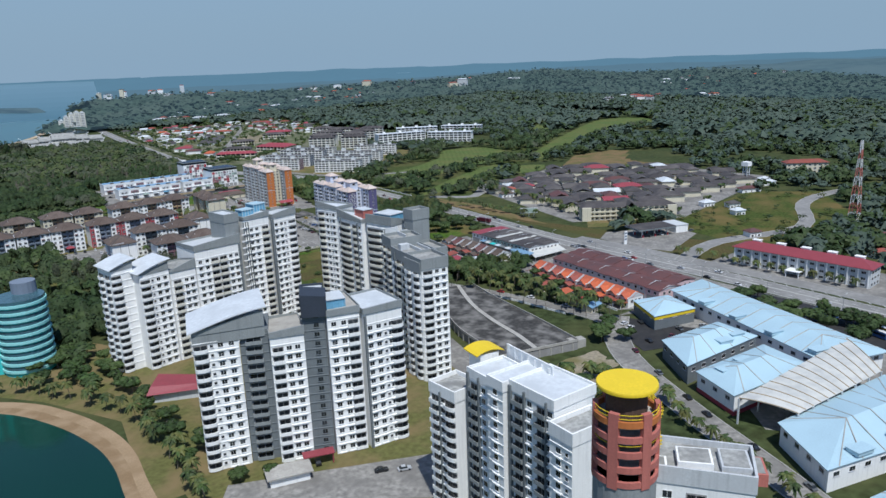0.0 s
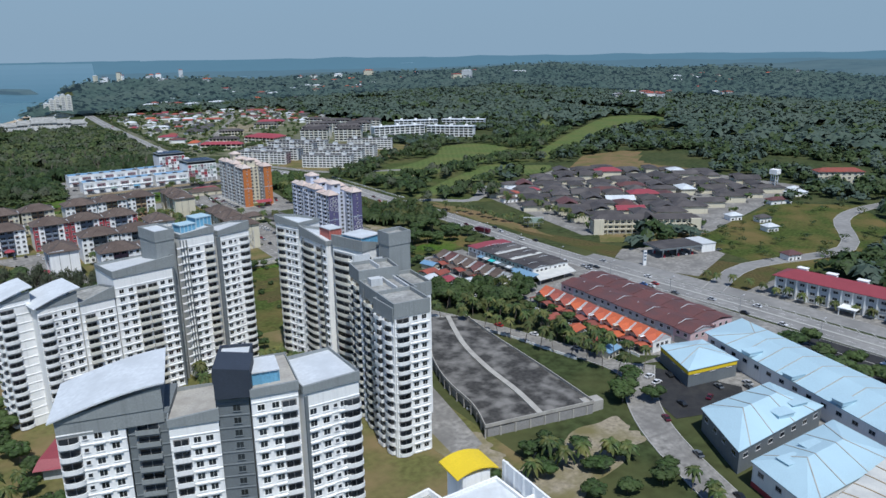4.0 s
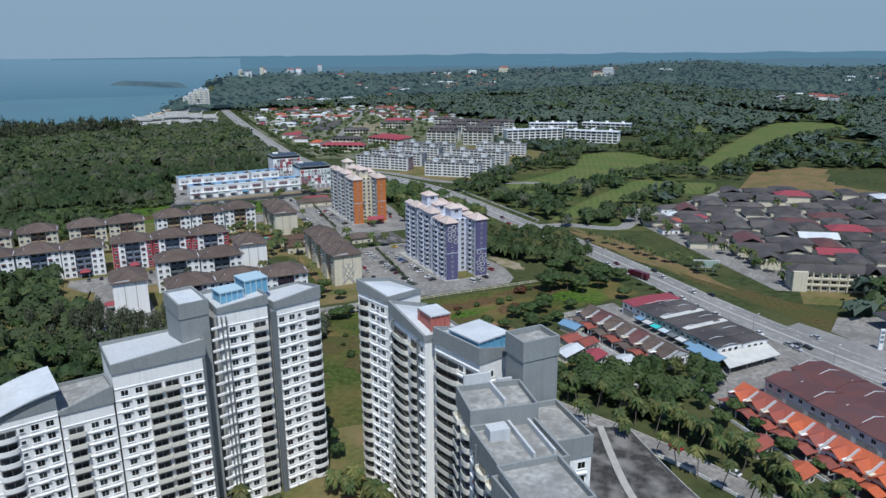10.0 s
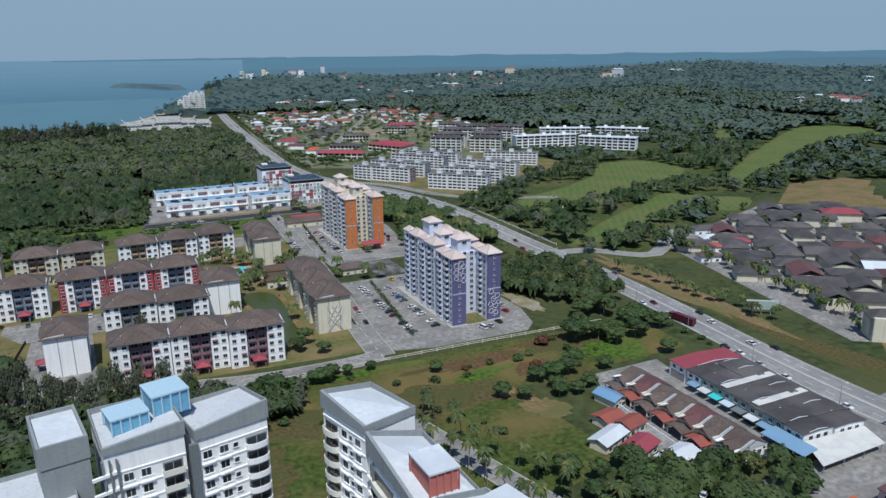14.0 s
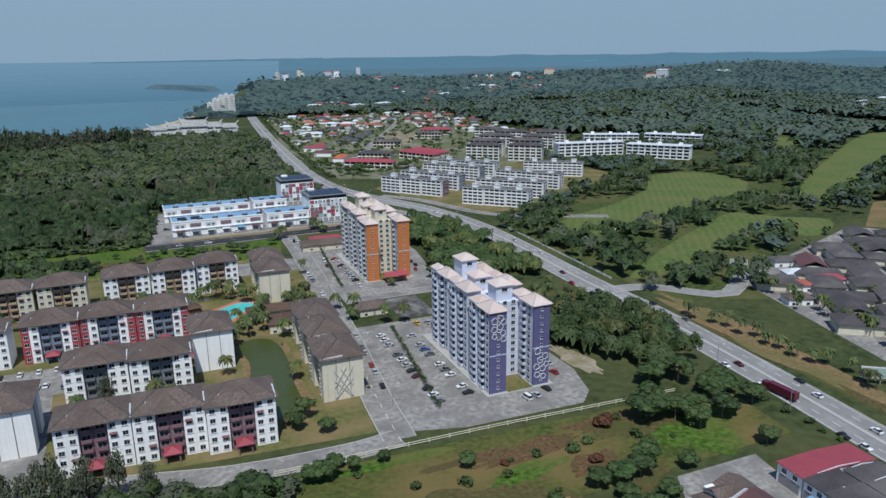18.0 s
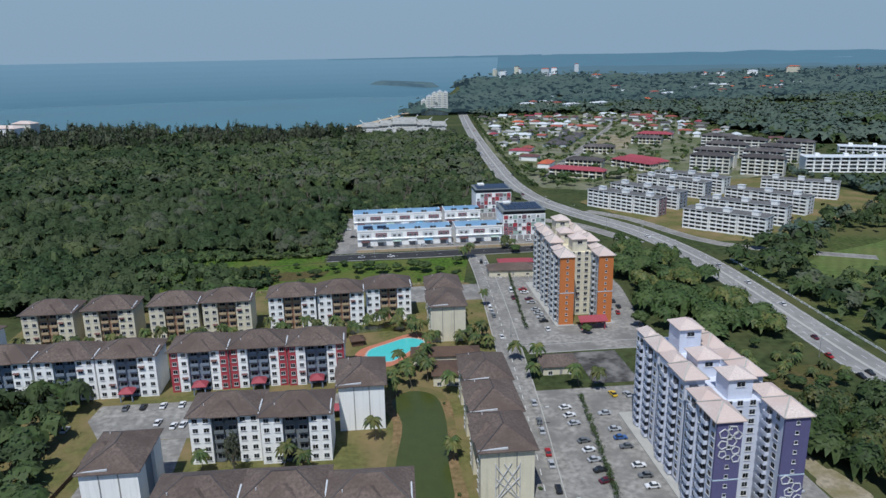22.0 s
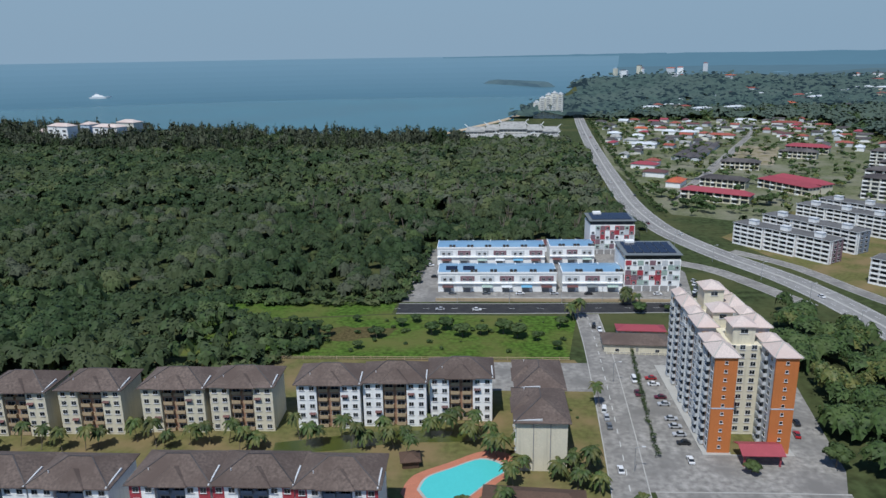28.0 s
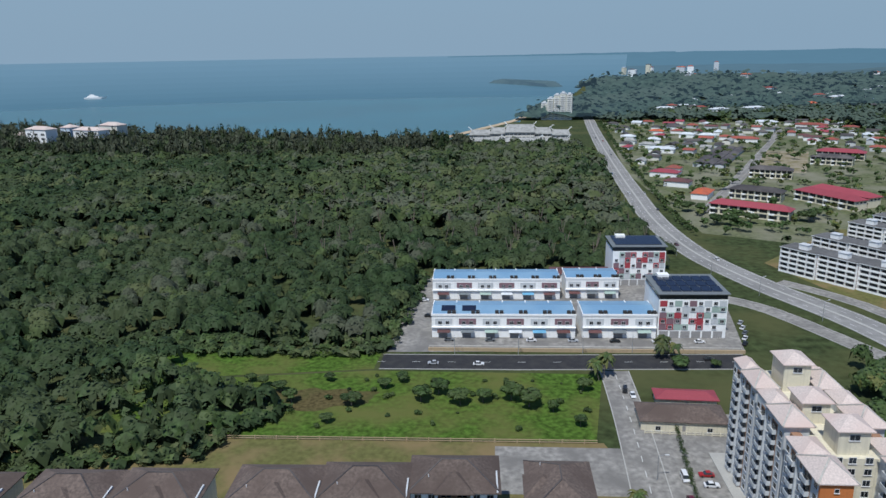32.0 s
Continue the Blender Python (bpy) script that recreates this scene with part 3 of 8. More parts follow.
for k, (cx, cy, rx, ry, rz, mt) in enumerate(((222, 404, 30, 11, -12, "dry"), (196, 388, 22, 12, 20, "dry"), (170, 408, 20, 9, 0, "dry"), (252, 425, 20, 4.2, 6, "burnt"), (284, 431, 14, 4.0, 4, "burnt"), (292, 424, 16, 6, 0, "dry"), (266, 411, 9, 5, 20, "burnt"), (252, 381, 7, 9, 20, "soil"), (246, 397, 4, 2.5, 40, "soil"), (232, 428, 16, 2.0, 4, "burnt"), (276, 398, 10, 4, 30, "dry"), (210, 436, 22, 2.6, -1, "bright"), (150, 380, 18, 12, 40, "dry"), (246, 415, 12, 4, 10, "bright"), (306, 410, 14, 9, -20, "bright"), (318, 420, 9, 8, 0, "bright"))):
    sheet("dry_patch" if mt != "bright" else "green_patch", ragged(cx, cy, rx, ry, rz, k + 3), 0.066 + 0.0045 * k, M[mt], {"dry": "patch of dark dry grass in the field", "burnt": "strip of scorched brown grass by the fence", "soil": "patch of bare orange earth in the field", "bright": "patch of fresh green grass in the field"}[mt], "grass")
sheet("field_path", [(48, 738), (80, 724), (143, 732.5), (144, 749), (80, 752), (50, 748)], 0.055, M["bright"], "grass strip and track beside the mangrove", "field")
sheet("back_lane", [(190, 652), (233, 652), (234, 677), (190, 677)], 0.09, M["asphalt"], "pale lane behind the flats", "lane")
sheet("open_scrub", [(425, 240), (470, 225), (560, 235), (640, 300), (600, 345), (500, 330), (440, 318)], 0.06, M["scrub"], "open scrub beside the side road", "field")
sheet("green_field", [(60, 681), (222, 681), (231, 730), (143, 731), (80, 722), (50, 735)], 0.06, M["bright"], "lush bright green field behind the fence", "field")
sheet("estate_lawn", [(40, 468), (214, 455), (228, 560), (234, 650), (224, 680), (10, 678), (10, 580)], 0.05, M["lawn"], "lawn between the brown-roofed flats", "lawn")
sheet("golf_course", [(385, 520), (430, 500), (560, 640), (640, 640), (820, 760), (1120, 800), (1130, 900), (900, 860), (640, 830), (600, 860), (470, 740), (380, 700)], 0.05, M["rough"], "unmown grass between the golf fairways", "golf course")
FAIRWAYS = [smooth(q + q[:1], 3)[:-1] for q in (
    [(387, 557), (419, 556), (470, 580), (524, 601), (562, 580), (607, 611), (582, 633), (561, 659), (513, 636), (448, 600)],
    [(405, 665), (438, 643), (514, 662), (585, 685), (655, 737), (677, 770), (670, 822), (614, 823), (566, 767), (493, 722), (442, 701)],
    [(636, 646), (713, 682), (980, 815), (1125, 835), (1212, 940), (1150, 985), (1050, 940), (841, 812), (676, 700)],
    [(873, 915), (864, 890), (980, 958), (1004, 1023)])]
for k, q in enumerate(FAIRWAYS):
    fw = sheet("fairway", q, 0.1 + 0.005 * k, M["fairway"], "mown golf fairway with faint mowing stripes", "fairway")
sheet("golf_bunker", ragged(455, 656, 7, 3, 30, 71), 0.14, M["sand"], "pale sand bunker beside the fairway", "bunker")
sheet("bare_hilltop", [(610, 585), (700, 480), (745, 470), (790, 590), (760, 640), (690, 640)], 0.09, M["soil"], "cleared ground of brown soil", "soil")
sheet("verge_soil", ragged(384, 462, 9, 66, -3, 40), 0.085, M["soil"], "worn brown verge beside the highway", "verge")
sheet("verge", [(374, 230), (430, 250), (405, 300), (382, 400), (384, 500), (374, 500)], 0.05, M["dry"], "worn grass verge beside the highway", "verge")
sheet("village_ground", [(330, 950), (420, 900), (700, 1050), (720, 1700), (380, 1720), (325, 1200)], 0.05, M["villageground"], "pale worn grass among the village houses", "lawn")
sheet("hospital_ground", [(400, 372), (470, 322), (690, 372), (690, 480), (600, 590), (440, 530)], 0.07, M["asphalt"], "paved yard among the dark roofs", "yard")
sheet("golf_green", [(560, 700), (590, 690), (600, 715), (570, 722)], 0.09, M["sand"], "pale golf bunker", "bunker")
# dusty clearings
sheet("dusty_ground", ragged(186, 180, 24, 12, 20, 61), 0.078, M["dust"], "pale dusty ground beside the parking deck", "soil")
sheet("dusty_ground", ragged(203, 184, 20, 9, 5, 68), 0.0875, M["dust"], "pale trodden ground round the parking deck", "soil")
sheet("dusty_ground", ragged(168, 208, 9, 16, 10, 62), 0.0825, M["dust"], "pale worn ground at the tower foot", "soil")
sheet("dry_patch", ragged(120, 706, 26, 9, 10, 63), 0.0785, M["dry"], "patch of dark dry grass in the field", "grass")
sheet("dusty_ground", ragged(303, 478, 5, 16, 8, 66), 0.081, M["dust"], "pale worn slope beside the car park", "soil")
sheet("dusty_ground", ragged(330, 545, 20, 10, 10, 67), 0.0835, M["dry"], "dry grass by the junction", "soil")
# paved yards
sheet("purple_car_park", [(219, 452), (240, 446), (285, 445), (292, 452), (297, 470), (296, 548), (226, 548)], 0.09, M["asphalt"], "worn pale asphalt car park", "car park")
sheet("orange_car_park", [(228, 590), (288, 588), (294, 602), (303, 660), (304, 700), (238, 700)], 0.09, M["asphalt"], "worn pale asphalt car park", "car park")
sheet("estate_yard", [(82, 531), (114, 530), (163, 545), (162, 556), (74, 557), (73, 546)], 0.09, M["asphalt"], "pale asphalt yard with parked cars", "car park")
sheet("estate_yard", [(78, 452), (116, 452), (112, 475), (110, 530), (86, 530), (84, 480)], 0.092, M["asphalt"], "pale asphalt lane between the flats", "car park")
sheet("shop_yard", [(146, 749), (292, 754), (300, 800), (290, 850), (150, 850)], 0.09, M["asphalt"], "concrete yard round the factory units", "yard")
sheet("tower_drive", [(60, 196), (130, 165), (140, 150), (135, 130), (120, 138), (92, 160), (56, 190)], 0.09, M["asphalt"], "curved grey drive at the tower", "drive")
sheet("deck_drive", [(162, 202), (174, 206), (185, 248), (218, 306), (205, 330), (172, 262)], 0.09, M["asphalt"], "pale drive beside the parking deck", "drive")
sheet("hall_yard", [(262, 214), (285, 205), (262, 170), (212, 110), (250, 60), (330, 60), (335, 205), (300, 214)], 0.085, M["asphalt"], "paved yard round the market halls", "yard")
sheet("cafe_lot", [(251, 213), (263, 210), (275, 178), (262, 168), (236, 178)], 0.12, M["freshroad"], "fresh black asphalt car park", "car park")
sheet("petrol_yard", [(374, 322), (392, 332), (440, 310), (432, 285), (380, 268), (372, 290)], 0.09, M["asphalt"], "concrete forecourt of the petrol station", "forecourt")
sheet("house_yard", [(268, 330), (302, 322), (314, 395), (284, 395), (266, 362)], 0.08, M["asphalt"], "concrete yards of the terrace houses", "yard")
sheet("terrace_lane", [(268, 220), (276, 214), (344, 214), (350, 318), (282, 316)], 0.08, M["asphalt"], "paved lanes round the terrace houses", "lane")
sheet("office_yard", [(374, 128), (420, 128), (425, 240), (376, 238)], 0.08, M["asphalt"], "paved yard of the red-roofed office", "yard")
sheet("bus_yard", [(296, 40), (344, 40), (344, 190), (318, 196)], 0.12, M["freshroad"], "dark asphalt bus yard", "yard")
sheet("court", [(254, 551), (272, 551), (272, 580), (254, 580)], 0.13, M["carpark"], "dark old hard court", "court")
sheet("sports_pitch", [(443, 1186), (497, 1191), (562, 1341), (518, 1354)], 0.1, M["dust"], "bare sandy school pitch", "pitch")
sheet("flats_yard", [(385, 745), (440, 735), (600, 850), (560, 960), (420, 960), (345, 880)], 0.07, M["lawn"], "grass between the long flats", "lawn")
# roads
def road(name, line, width, mat, label, z=0.13, kerbs=True, dash=None, edge=False):
    r = thing(name, label, "road", kind="structure")
    part("carriageway", ribbon(line, width, z, thick=0.1), mat, r)
    if kerbs:
        for s in (-1, 1): part("kerb", ribbon(line, 0.35, z + 0.13, side=s * (width / 2 + 0.17), thick=0.3), M["kerb"], r)
    if dash:
        g = Geo()
        for x, y, a in along(line, dash):
            c, s = math.cos(a), math.sin(a)
            g.face([(x + u * c - w * s, y + u * s + w * c, z + 0.02) for u, w in ((-1.6, -0.12), (1.6, -0.12), (1.6, 0.12), (-1.6, 0.12))])
        part("lane_marking", g, M["paint"], r)
    return r
hw = road("highway", HIGHWAY, 17.5, M["road"], "wide grey two-way highway with a kerbed median", kerbs=True)
part("median", ribbon(HIGHWAY, 1.6, 0.3, thick=0.3), M["kerb"], hw)
for s in (-4.5, 4.5):
    g = Geo()
    for x, y, a in along(offset(HIGHWAY, s), 9):
        c, t = math.cos(a), math.sin(a)
        g.face([(x + u * c - w * t, y + u * t + w * c, 0.15) for u, w in ((-1.8, -0.13), (1.8, -0.13), (1.8, 0.13), (-1.8, 0.13))])
    part("lane_marking", g, M["paint"], hw)
for s in (-8.2, 8.2): part("edge_line", ribbon(HIGHWAY, 0.22, 0.15, side=s), M["paint"], hw)
slip = road("slip_lane", smooth([(370.5, -60), (371, 60), (371.5, 150), (371, 220), (368.5, 290), (364.5, 335)], 4), 11, M["road"], "slip lane beside the highway with hatched islands", z=0.125)
for k in range(16):
    part("hatching", Geo().hull([(363.6, 120 + k * 7, 0.145), (366.8, 123 + k * 7, 0.145), (366.8, 123.5 + k * 7, 0.145), (363.6, 120.5 + k * 7, 0.145)], [(363.6, 120 + k * 7, 0.15), (366.8, 123 + k * 7, 0.15), (366.8, 123.5 + k * 7, 0.15), (363.6, 120.5 + k * 7, 0.15)]), M["paint"], slip)
road("frontage_road", smooth([(338, 60), (338.5, 205), (338, 300), (341, 372)], 4), 9, M["asphalt"], "worn frontage road along the shops", z=0.115)
road("estate_street", STREET, 10.5, M["asphalt"], "worn pale asphalt street with kerbs", dash=8)
road("estate_lane", FIELD_ROAD, 9.5, M["asphalt"], "pale asphalt lane by the scrub field", z=0.125)
road("palm_avenue", AVENUE, 8, M["asphalt"], "street lined with palms", z=0.125)
road("market_street", CROSS, 11, M["asphalt"], "street past the market halls", z=0.135)
road("new_road", [(145, 739.5), (200, 740), (290, 743)], 13.5, M["freshroad"], "freshly laid black asphalt road", z=0.12, dash=14)
road("junction_road", smooth([(366, 545), (390, 540), (420, 515), (470, 560)], 4), 9, M["road"], "side road at the golf course junction", z=0.12)
road("estate_link", [(236, 585.5), (262, 586), (290, 586)], 8, M["asphalt"], "pale lane round the orange tower", z=0.125)
road("back_road", smooth([(300, 820), (320, 800), (345, 745)], 4), 9, M["asphalt"], "slip road by the factory units", z=0.12)
road("flats_road", smooth([(340, 845), (365, 810), (395, 735), (470, 690)], 4), 8, M["asphalt"], "lane to the long flats", z=0.12)
road("side_road", smooth([(366, 250), (420, 262), (500, 245), (577, 284), (635, 292), (700, 280)], 4), 10, M["road"], "curved pale side road among trees", z=0.12)
road("village_road", [(352, 1020), (362, 1040), (463, 1248), (565, 1460), (600, 1540)], 7, M["asphalt"], "straight village street", z=0.12)
# lagoon with its sandy bank
LAG = smooth([(28, 130), (32, 170), (33.5, 208), (35, 230), (33, 250), (25, 275), (11, 299), (-14, 316), (-60, 323)], 5)
sheet("lagoon_beach", [(44, 120)] + [(x + 8, y + 5.4) for x, y in LAG] + [(-400, 345), (-400, 120)], 0.07, M["lagoonsand"], "curved sandy bank of the lagoon", "beach")
sheet("wet_shore", [(36, 120)] + [(x + 4.2, y + 2.8) for x, y in LAG] + [(-400, 333), (-400, 120)], 0.09, M["wetsand"], "wet brown sand at the lagoon edge", "beach")
sheet("lagoon", [(34, 120)] + LAG + [(-400, 325), (-400, 120)], 0.11, M["lagoon"], "dark green lagoon water", "water")

# ---- shared building pieces ----
def window_mesh(w, h, sash="sash", mull=True, ledge=False):
    g = Geo()
    g.box(-w / 2 - 0.09, -0.07, -0.09, w / 2 + 0.09, 0.05, h + 0.09, 0)
    if mull:
        g.box(-w / 2, -0.10, 0, -0.04, 0.0, h, 1); g.box(0.04, -0.10, 0, w / 2, 0.0, h, 1)
    else:
        g.box(-w / 2, -0.10, 0, w / 2, 0.0, h, 1)
    g.box(-w / 2 - 0.2, -0.24, -0.2, w / 2 + 0.2, 0.02, -0.09, 0)
    if ledge: g.box(-w / 2 - 0.45, -0.55, -1.15, w / 2 + 0.45, 0.02, -0.85, 0)
    return g.mesh("window", [M[sash], M["glass"]])

def balcony_mesh(w, wall, deep=1.2, round_=False, h=2.2):
    g = Geo()
    # flat panel on the wall: the recess's shade is put in its grey
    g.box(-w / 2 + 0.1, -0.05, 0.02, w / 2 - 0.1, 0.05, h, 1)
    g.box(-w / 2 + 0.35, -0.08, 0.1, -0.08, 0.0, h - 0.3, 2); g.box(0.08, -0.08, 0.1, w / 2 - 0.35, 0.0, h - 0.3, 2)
    if round_:
        arc = [(-w / 2 * math.cos(t), -deep * math.sin(t) ** 0.7) for t in [math.pi * i / 8 for i in range(9)]]
        g.prism([(x, y) for x, y in arc], -0.18, 0.06, 0)
        inn = [(x * 0.93, y * 0.9) for x, y in arc]
        for i in range(8):
            g.hull([(*arc[i], 0.06), (*arc[i + 1], 0.06), (*inn[i + 1], 0.06), (*inn[i], 0.06)], [(*arc[i], 0.98), (*arc[i + 1], 0.98), (*inn[i + 1], 0.98), (*inn[i], 0.98)], 0)
    else:
        g.box(-w / 2, -deep, -0.18, w / 2, 0.02, 0.06, 0)
        g.box(-w / 2, -deep, 0.06, w / 2, -deep + 0.12, 1.0, 0)
        g.box(-w / 2, -deep + 0.12, 0.06, -w / 2 + 0.12, 0.0, 1.0, 0); g.box(w / 2 - 0.12, -deep + 0.12, 0.06, w / 2, 0.0, 1.0, 0)
    return g.mesh("balcony", [M[wall], M["shade"], M["glass"]])

WIN = window_mesh(1.5, 1.35)
WIN_T = window_mesh(1.5, 1.35, "white", ledge=True)
WIN_S = window_mesh(0.8, 0.8, mull=False)
WIN_L = window_mesh(2.2, 1.3)
WIN_D = window_mesh(1.5, 1.35, "slate")
BAL = {(w, c, r): balcony_mesh(w, c, 1.3 if r else 1.1, r) for w, c, r in
       [(3.6, "white", False), (5.0, "white", False), (5.0, "grey", False), (4.4, "white", True), (4.4, "cream", True), (5.0, "cream", False), (8.6, "cream", True), (3.6, "cream", False), (3.0, "white", False), (3.0, "lilac", False), (3.0, "ice", False), (3.0, "pale", False), (3.6, "grey", False), (3.0, "white", False), (3.0, "lightblue", False), (3.0, "tan", False), (3.0, "bluegrey", False), (3.0, "mauve", False), (3.0, "brown", False), (3.0, "slate", False), (3.0, "navy", False)]}
PIPE = Geo().box(-0.12, -0.2, 0, 0.12, 0.02, 15.8).mesh("downpipe", M["shade"])
AC = Geo().box(-0.45, -0.5, 0, 0.45, 0.02, 0.65).mesh("air_conditioner", M["sash"])

def columns(parent, cols, storeys, z0, step, base):
    """Windows and balconies in columns on a wall that faces -y of base."""
    for kind, s, *o in cols:
        for k in range(storeys):
            z = z0 + k * step
            if kind == "w": part("window", WIN, None, parent, m=base @ pose(s, 0, z + 0.9))
            elif kind == "t": part("window", WIN_T, None, parent, m=base @ pose(s, 0, z + 0.9))
            elif kind == "d": part("window", WIN_D, None, parent, m=base @ pose(s, 0, z + 0.9))
            elif kind == "l": part("window", WIN_L, None, parent, m=base @ pose(s, 0, z + 0.9))
            elif kind == "s": part("window", WIN_S, None, parent, m=base @ pose(s, 0, z + 1.2))
            elif kind == "a":
                if (k * 7 + int(s * 3)) % 3: part("air_conditioner", AC, None, parent, m=base @ pose(s, 0, z + 0.2))
            else: part("balcony", BAL[o[0], o[1], kind == "r"], None, parent, m=base @ pose(s, 0, z + 0.1))

FRONT, WEST, EAST = pose(0, 0, 0), pose(0, 0, 0, 0, 0, -90), pose(0, 0, 0, 0, 0, 90)

# ---- white condominium towers by the lagoon ----
def wing(owner, p0, p1, depth, H, cols=(), left=(), right=(), wall="white", roof="flat", rise_=4.0, storeys=None, step=3.05, bands=True, name="wing", cap="grey", label="", slots=(), low=0.0, deck="roofwhite", lo=1.2):
    """One bay of a tower: walls with floor ledges, its roof, and its windows and balconies."""
    L = math.hypot(p1[0] - p0[0], p1[1] - p0[1]); a = math.degrees(math.atan2(p1[1] - p0[1], p1[0] - p0[0]))
    n = storeys or int((H - 1.5) / step)
    prof = [(depth, low), (0, low)]
    for k in range(1, n + 1 if bands else 1):
        z = 0.5 + k * step
        prof += [(0, z - 0.34), (-0.16, z - 0.3), (-0.16, z - 0.06), (0, z)]
    prof += [(0, H), (depth, H)]
    w = part(name, Geo().hull([(0, y, z) for y, z in prof], [(L, y, z) for y, z in prof]), M[wall], owner, label, pose(p0[0], p0[1], 0, 0, 0, a))
    # strips stand proud of the wall; their dark colour imitates a recess in shade
    for s0, s1 in slots: part("slot", Geo().box(s0, -0.7, 0, s1, 0.05, H - 0.5), M["slate"], w, "dark vertical strip drawn in place of a shaded recess")
    g = Geo()
    if roof == "none": pass
    elif roof == "wedge":
        top = Geo()
        top.hull([(-0.2, -0.4, H), (L + 0.2, -0.4, H), (L + 0.2, 0.2, H), (-0.2, 0.2, H)], [(-0.2, -0.4, H + lo), (L + 0.2, -0.4, H + rise_), (L + 0.2, 0.2, H + rise_), (-0.2, 0.2, H + lo)])
        top.hull([(L, 0.2, H), (L + 0.25, 0.2, H), (L + 0.25, depth, H), (L, depth, H)], [(L, 0.2, H + rise_), (L + 0.25, 0.2, H + rise_), (L + 0.25, depth, H + 1.5), (L, depth, H + 1.5)])
        top.hull([(-0.25, 0.2, H), (0, 0.2, H), (0, depth, H), (-0.25, depth, H)], [(-0.25, 0.2, H + lo), (0, 0.2, H + lo), (0, depth, H + 1.4), (-0.25, depth, H + 1.4)]); top.box(0, depth - 0.2, H, L, depth, H + 1.4)
        part("parapet", top, M[cap], w)
        g.hull([(0, 0.2, H), (L, 0.2, H), (L, depth - 0.2, H), (0, depth - 0.2, H)], [(0, 0.2, H + max(lo - 0.9, 0.3)), (L, 0.2, H + max(rise_ - 0.8, 0.3)), (L, depth - 0.2, H + 0.8), (0, depth - 0.2, H + 0.3)])
        part("roof", g, M[deck], w)
    elif roof == "curve":
        part("gable_panel", Geo().hull([(0, -0.2, H), (L, -0.2, H), (L, 0.3, H), (0, 0.3, H)], [(0, -0.2, H + 0.8), (L, -0.2, H + rise_ - 0.4), (L, 0.3, H + rise_ - 0.4), (0, 0.3, H + 0.8)]), M[cap], w)
        pts = [(-1.2 + (L + 2.2) * i / 8, H + 0.6 + rise_ * math.sin(i / 8 * 1.35)) for i in range(9)]
        edge = pts + [(x, z + 0.3) for x, z in pts[::-1]]
        g.hull([(x, -1.0, z) for x, z in edge], [(x, depth + 0.6, z) for x, z in edge])
        part("roof", g, M["roofwhite"], w)
    else:
        g.box(0.25, 0.25, H, L - 0.25, depth - 0.25, H + 0.12)
        part("roof", g, M["roofdeck"] if roof == "deck" else M["roofwhite"], w)
        t = Geo()
        for q in ((-0.2, -0.2, L + 0.2, 0.25), (-0.2, depth - 0.25, L + 0.2, depth + 0.2), (-0.2, 0.25, 0.25, depth - 0.25), (L - 0.25, 0.25, L + 0.2, depth - 0.25)): t.box(q[0], q[1], H - (3.2 if cap == "grey" else 2.0), q[2], q[3], H + (1.3 if roof == "deck" else 0.8))
        part("parapet", t, M[cap], w)
    columns(w, cols, n, 0.5, step, FRONT)
    columns(w, left, n, 0.5, step, pose(0, depth, 0, 0, 0, -90))
    columns(w, right, n, 0.5, step, pose(L, 0, 0, 0, 0, 90))
    return w

B, R, Wn = "b", "r", "t"
def roof_box(owner, x0, y0, x1, y1, z0, z1, mat, rot=0, name="roof_tank", top=None):
    cx, cy = (x0 + x1) / 2, (y0 + y1) / 2
    g = Geo(); w, d = (x1 - x0) / 2, (y1 - y0) / 2
    g.box(-w + 0.15, -d + 0.15, 0, w - 0.15, d - 0.15, z1 - z0 - 0.5, 0)
    g.box(-w - 0.2, -d - 0.2, z1 - z0 - 0.3, w + 0.2, d + 0.2, z1 - z0, 1)
    out = part(name, g, [M[mat], M[top or mat]], owner, m=pose(cx, cy, z0, 0, 0, rot))
    for i in range(5):
        for s in (-d, d): part("post", Geo().box(-w + i * w / 2 - 0.12, s - 0.12, 0, -w + i * w / 2 + 0.12, s + 0.12, z1 - z0 - 0.3), M[top if top == "blueroof" else mat], out)
    return out

tA = thing("condominium_tower", "white high-rise with grey wedge parapets, dark slate core and rounded balconies", "apartment tower")
wing(tA, (58, 207), (71, 203.4), 19, 44.5, [(R, 2.2, 4.4, "white"), ("s", 5.4), (Wn, 8.0), (Wn, 11.2)], roof="none")
wing(tA, (71.5, 204.2), (79.6, 200.6), 15, 44.5, [(B, 4.2, 5.0, "grey")], wall="slate", roof="none", bands=True)
wing(tA, (58, 207), (78.6, 200.8), 19, 45.8, [], wall="grey", roof="curve", rise_=5.6, bands=False, name="roof_frame", low=42.4)
wing(tA, (78.4, 197.2), (88.2, 193.8), 17, 42.6, [(B, 2.2, 3.6, "white"), (Wn, 5.6), (Wn, 8.2)], roof="wedge", rise_=2.9, lo=1.8, deck="concrete")
wing(tA, (88.2, 194.6), (94.6, 191.4), 15, 53.0, [("d", 4.4)], wall="slate", roof="flat", cap="navy", name="core")
wing(tA, (94.6, 190.0), (104.6, 187.3), 19, 47.6, [(Wn, 2.0), (Wn, 5.2), (B, 8.2, 3.6, "white")], roof="wedge", rise_=2.2, lo=1.9, deck="concrete")
wing(tA, (105.4, 186.2), (118.8, 184.8), 19, 46.6, [(Wn, 2.0), (Wn, 5.0), ("s", 7.4), (Wn, 9.4), (R, 11.6, 4.4, "white")], slots=[(0.0, 0.7)], roof="wedge", rise_=2.4, lo=1.9, deck="roofwhite")
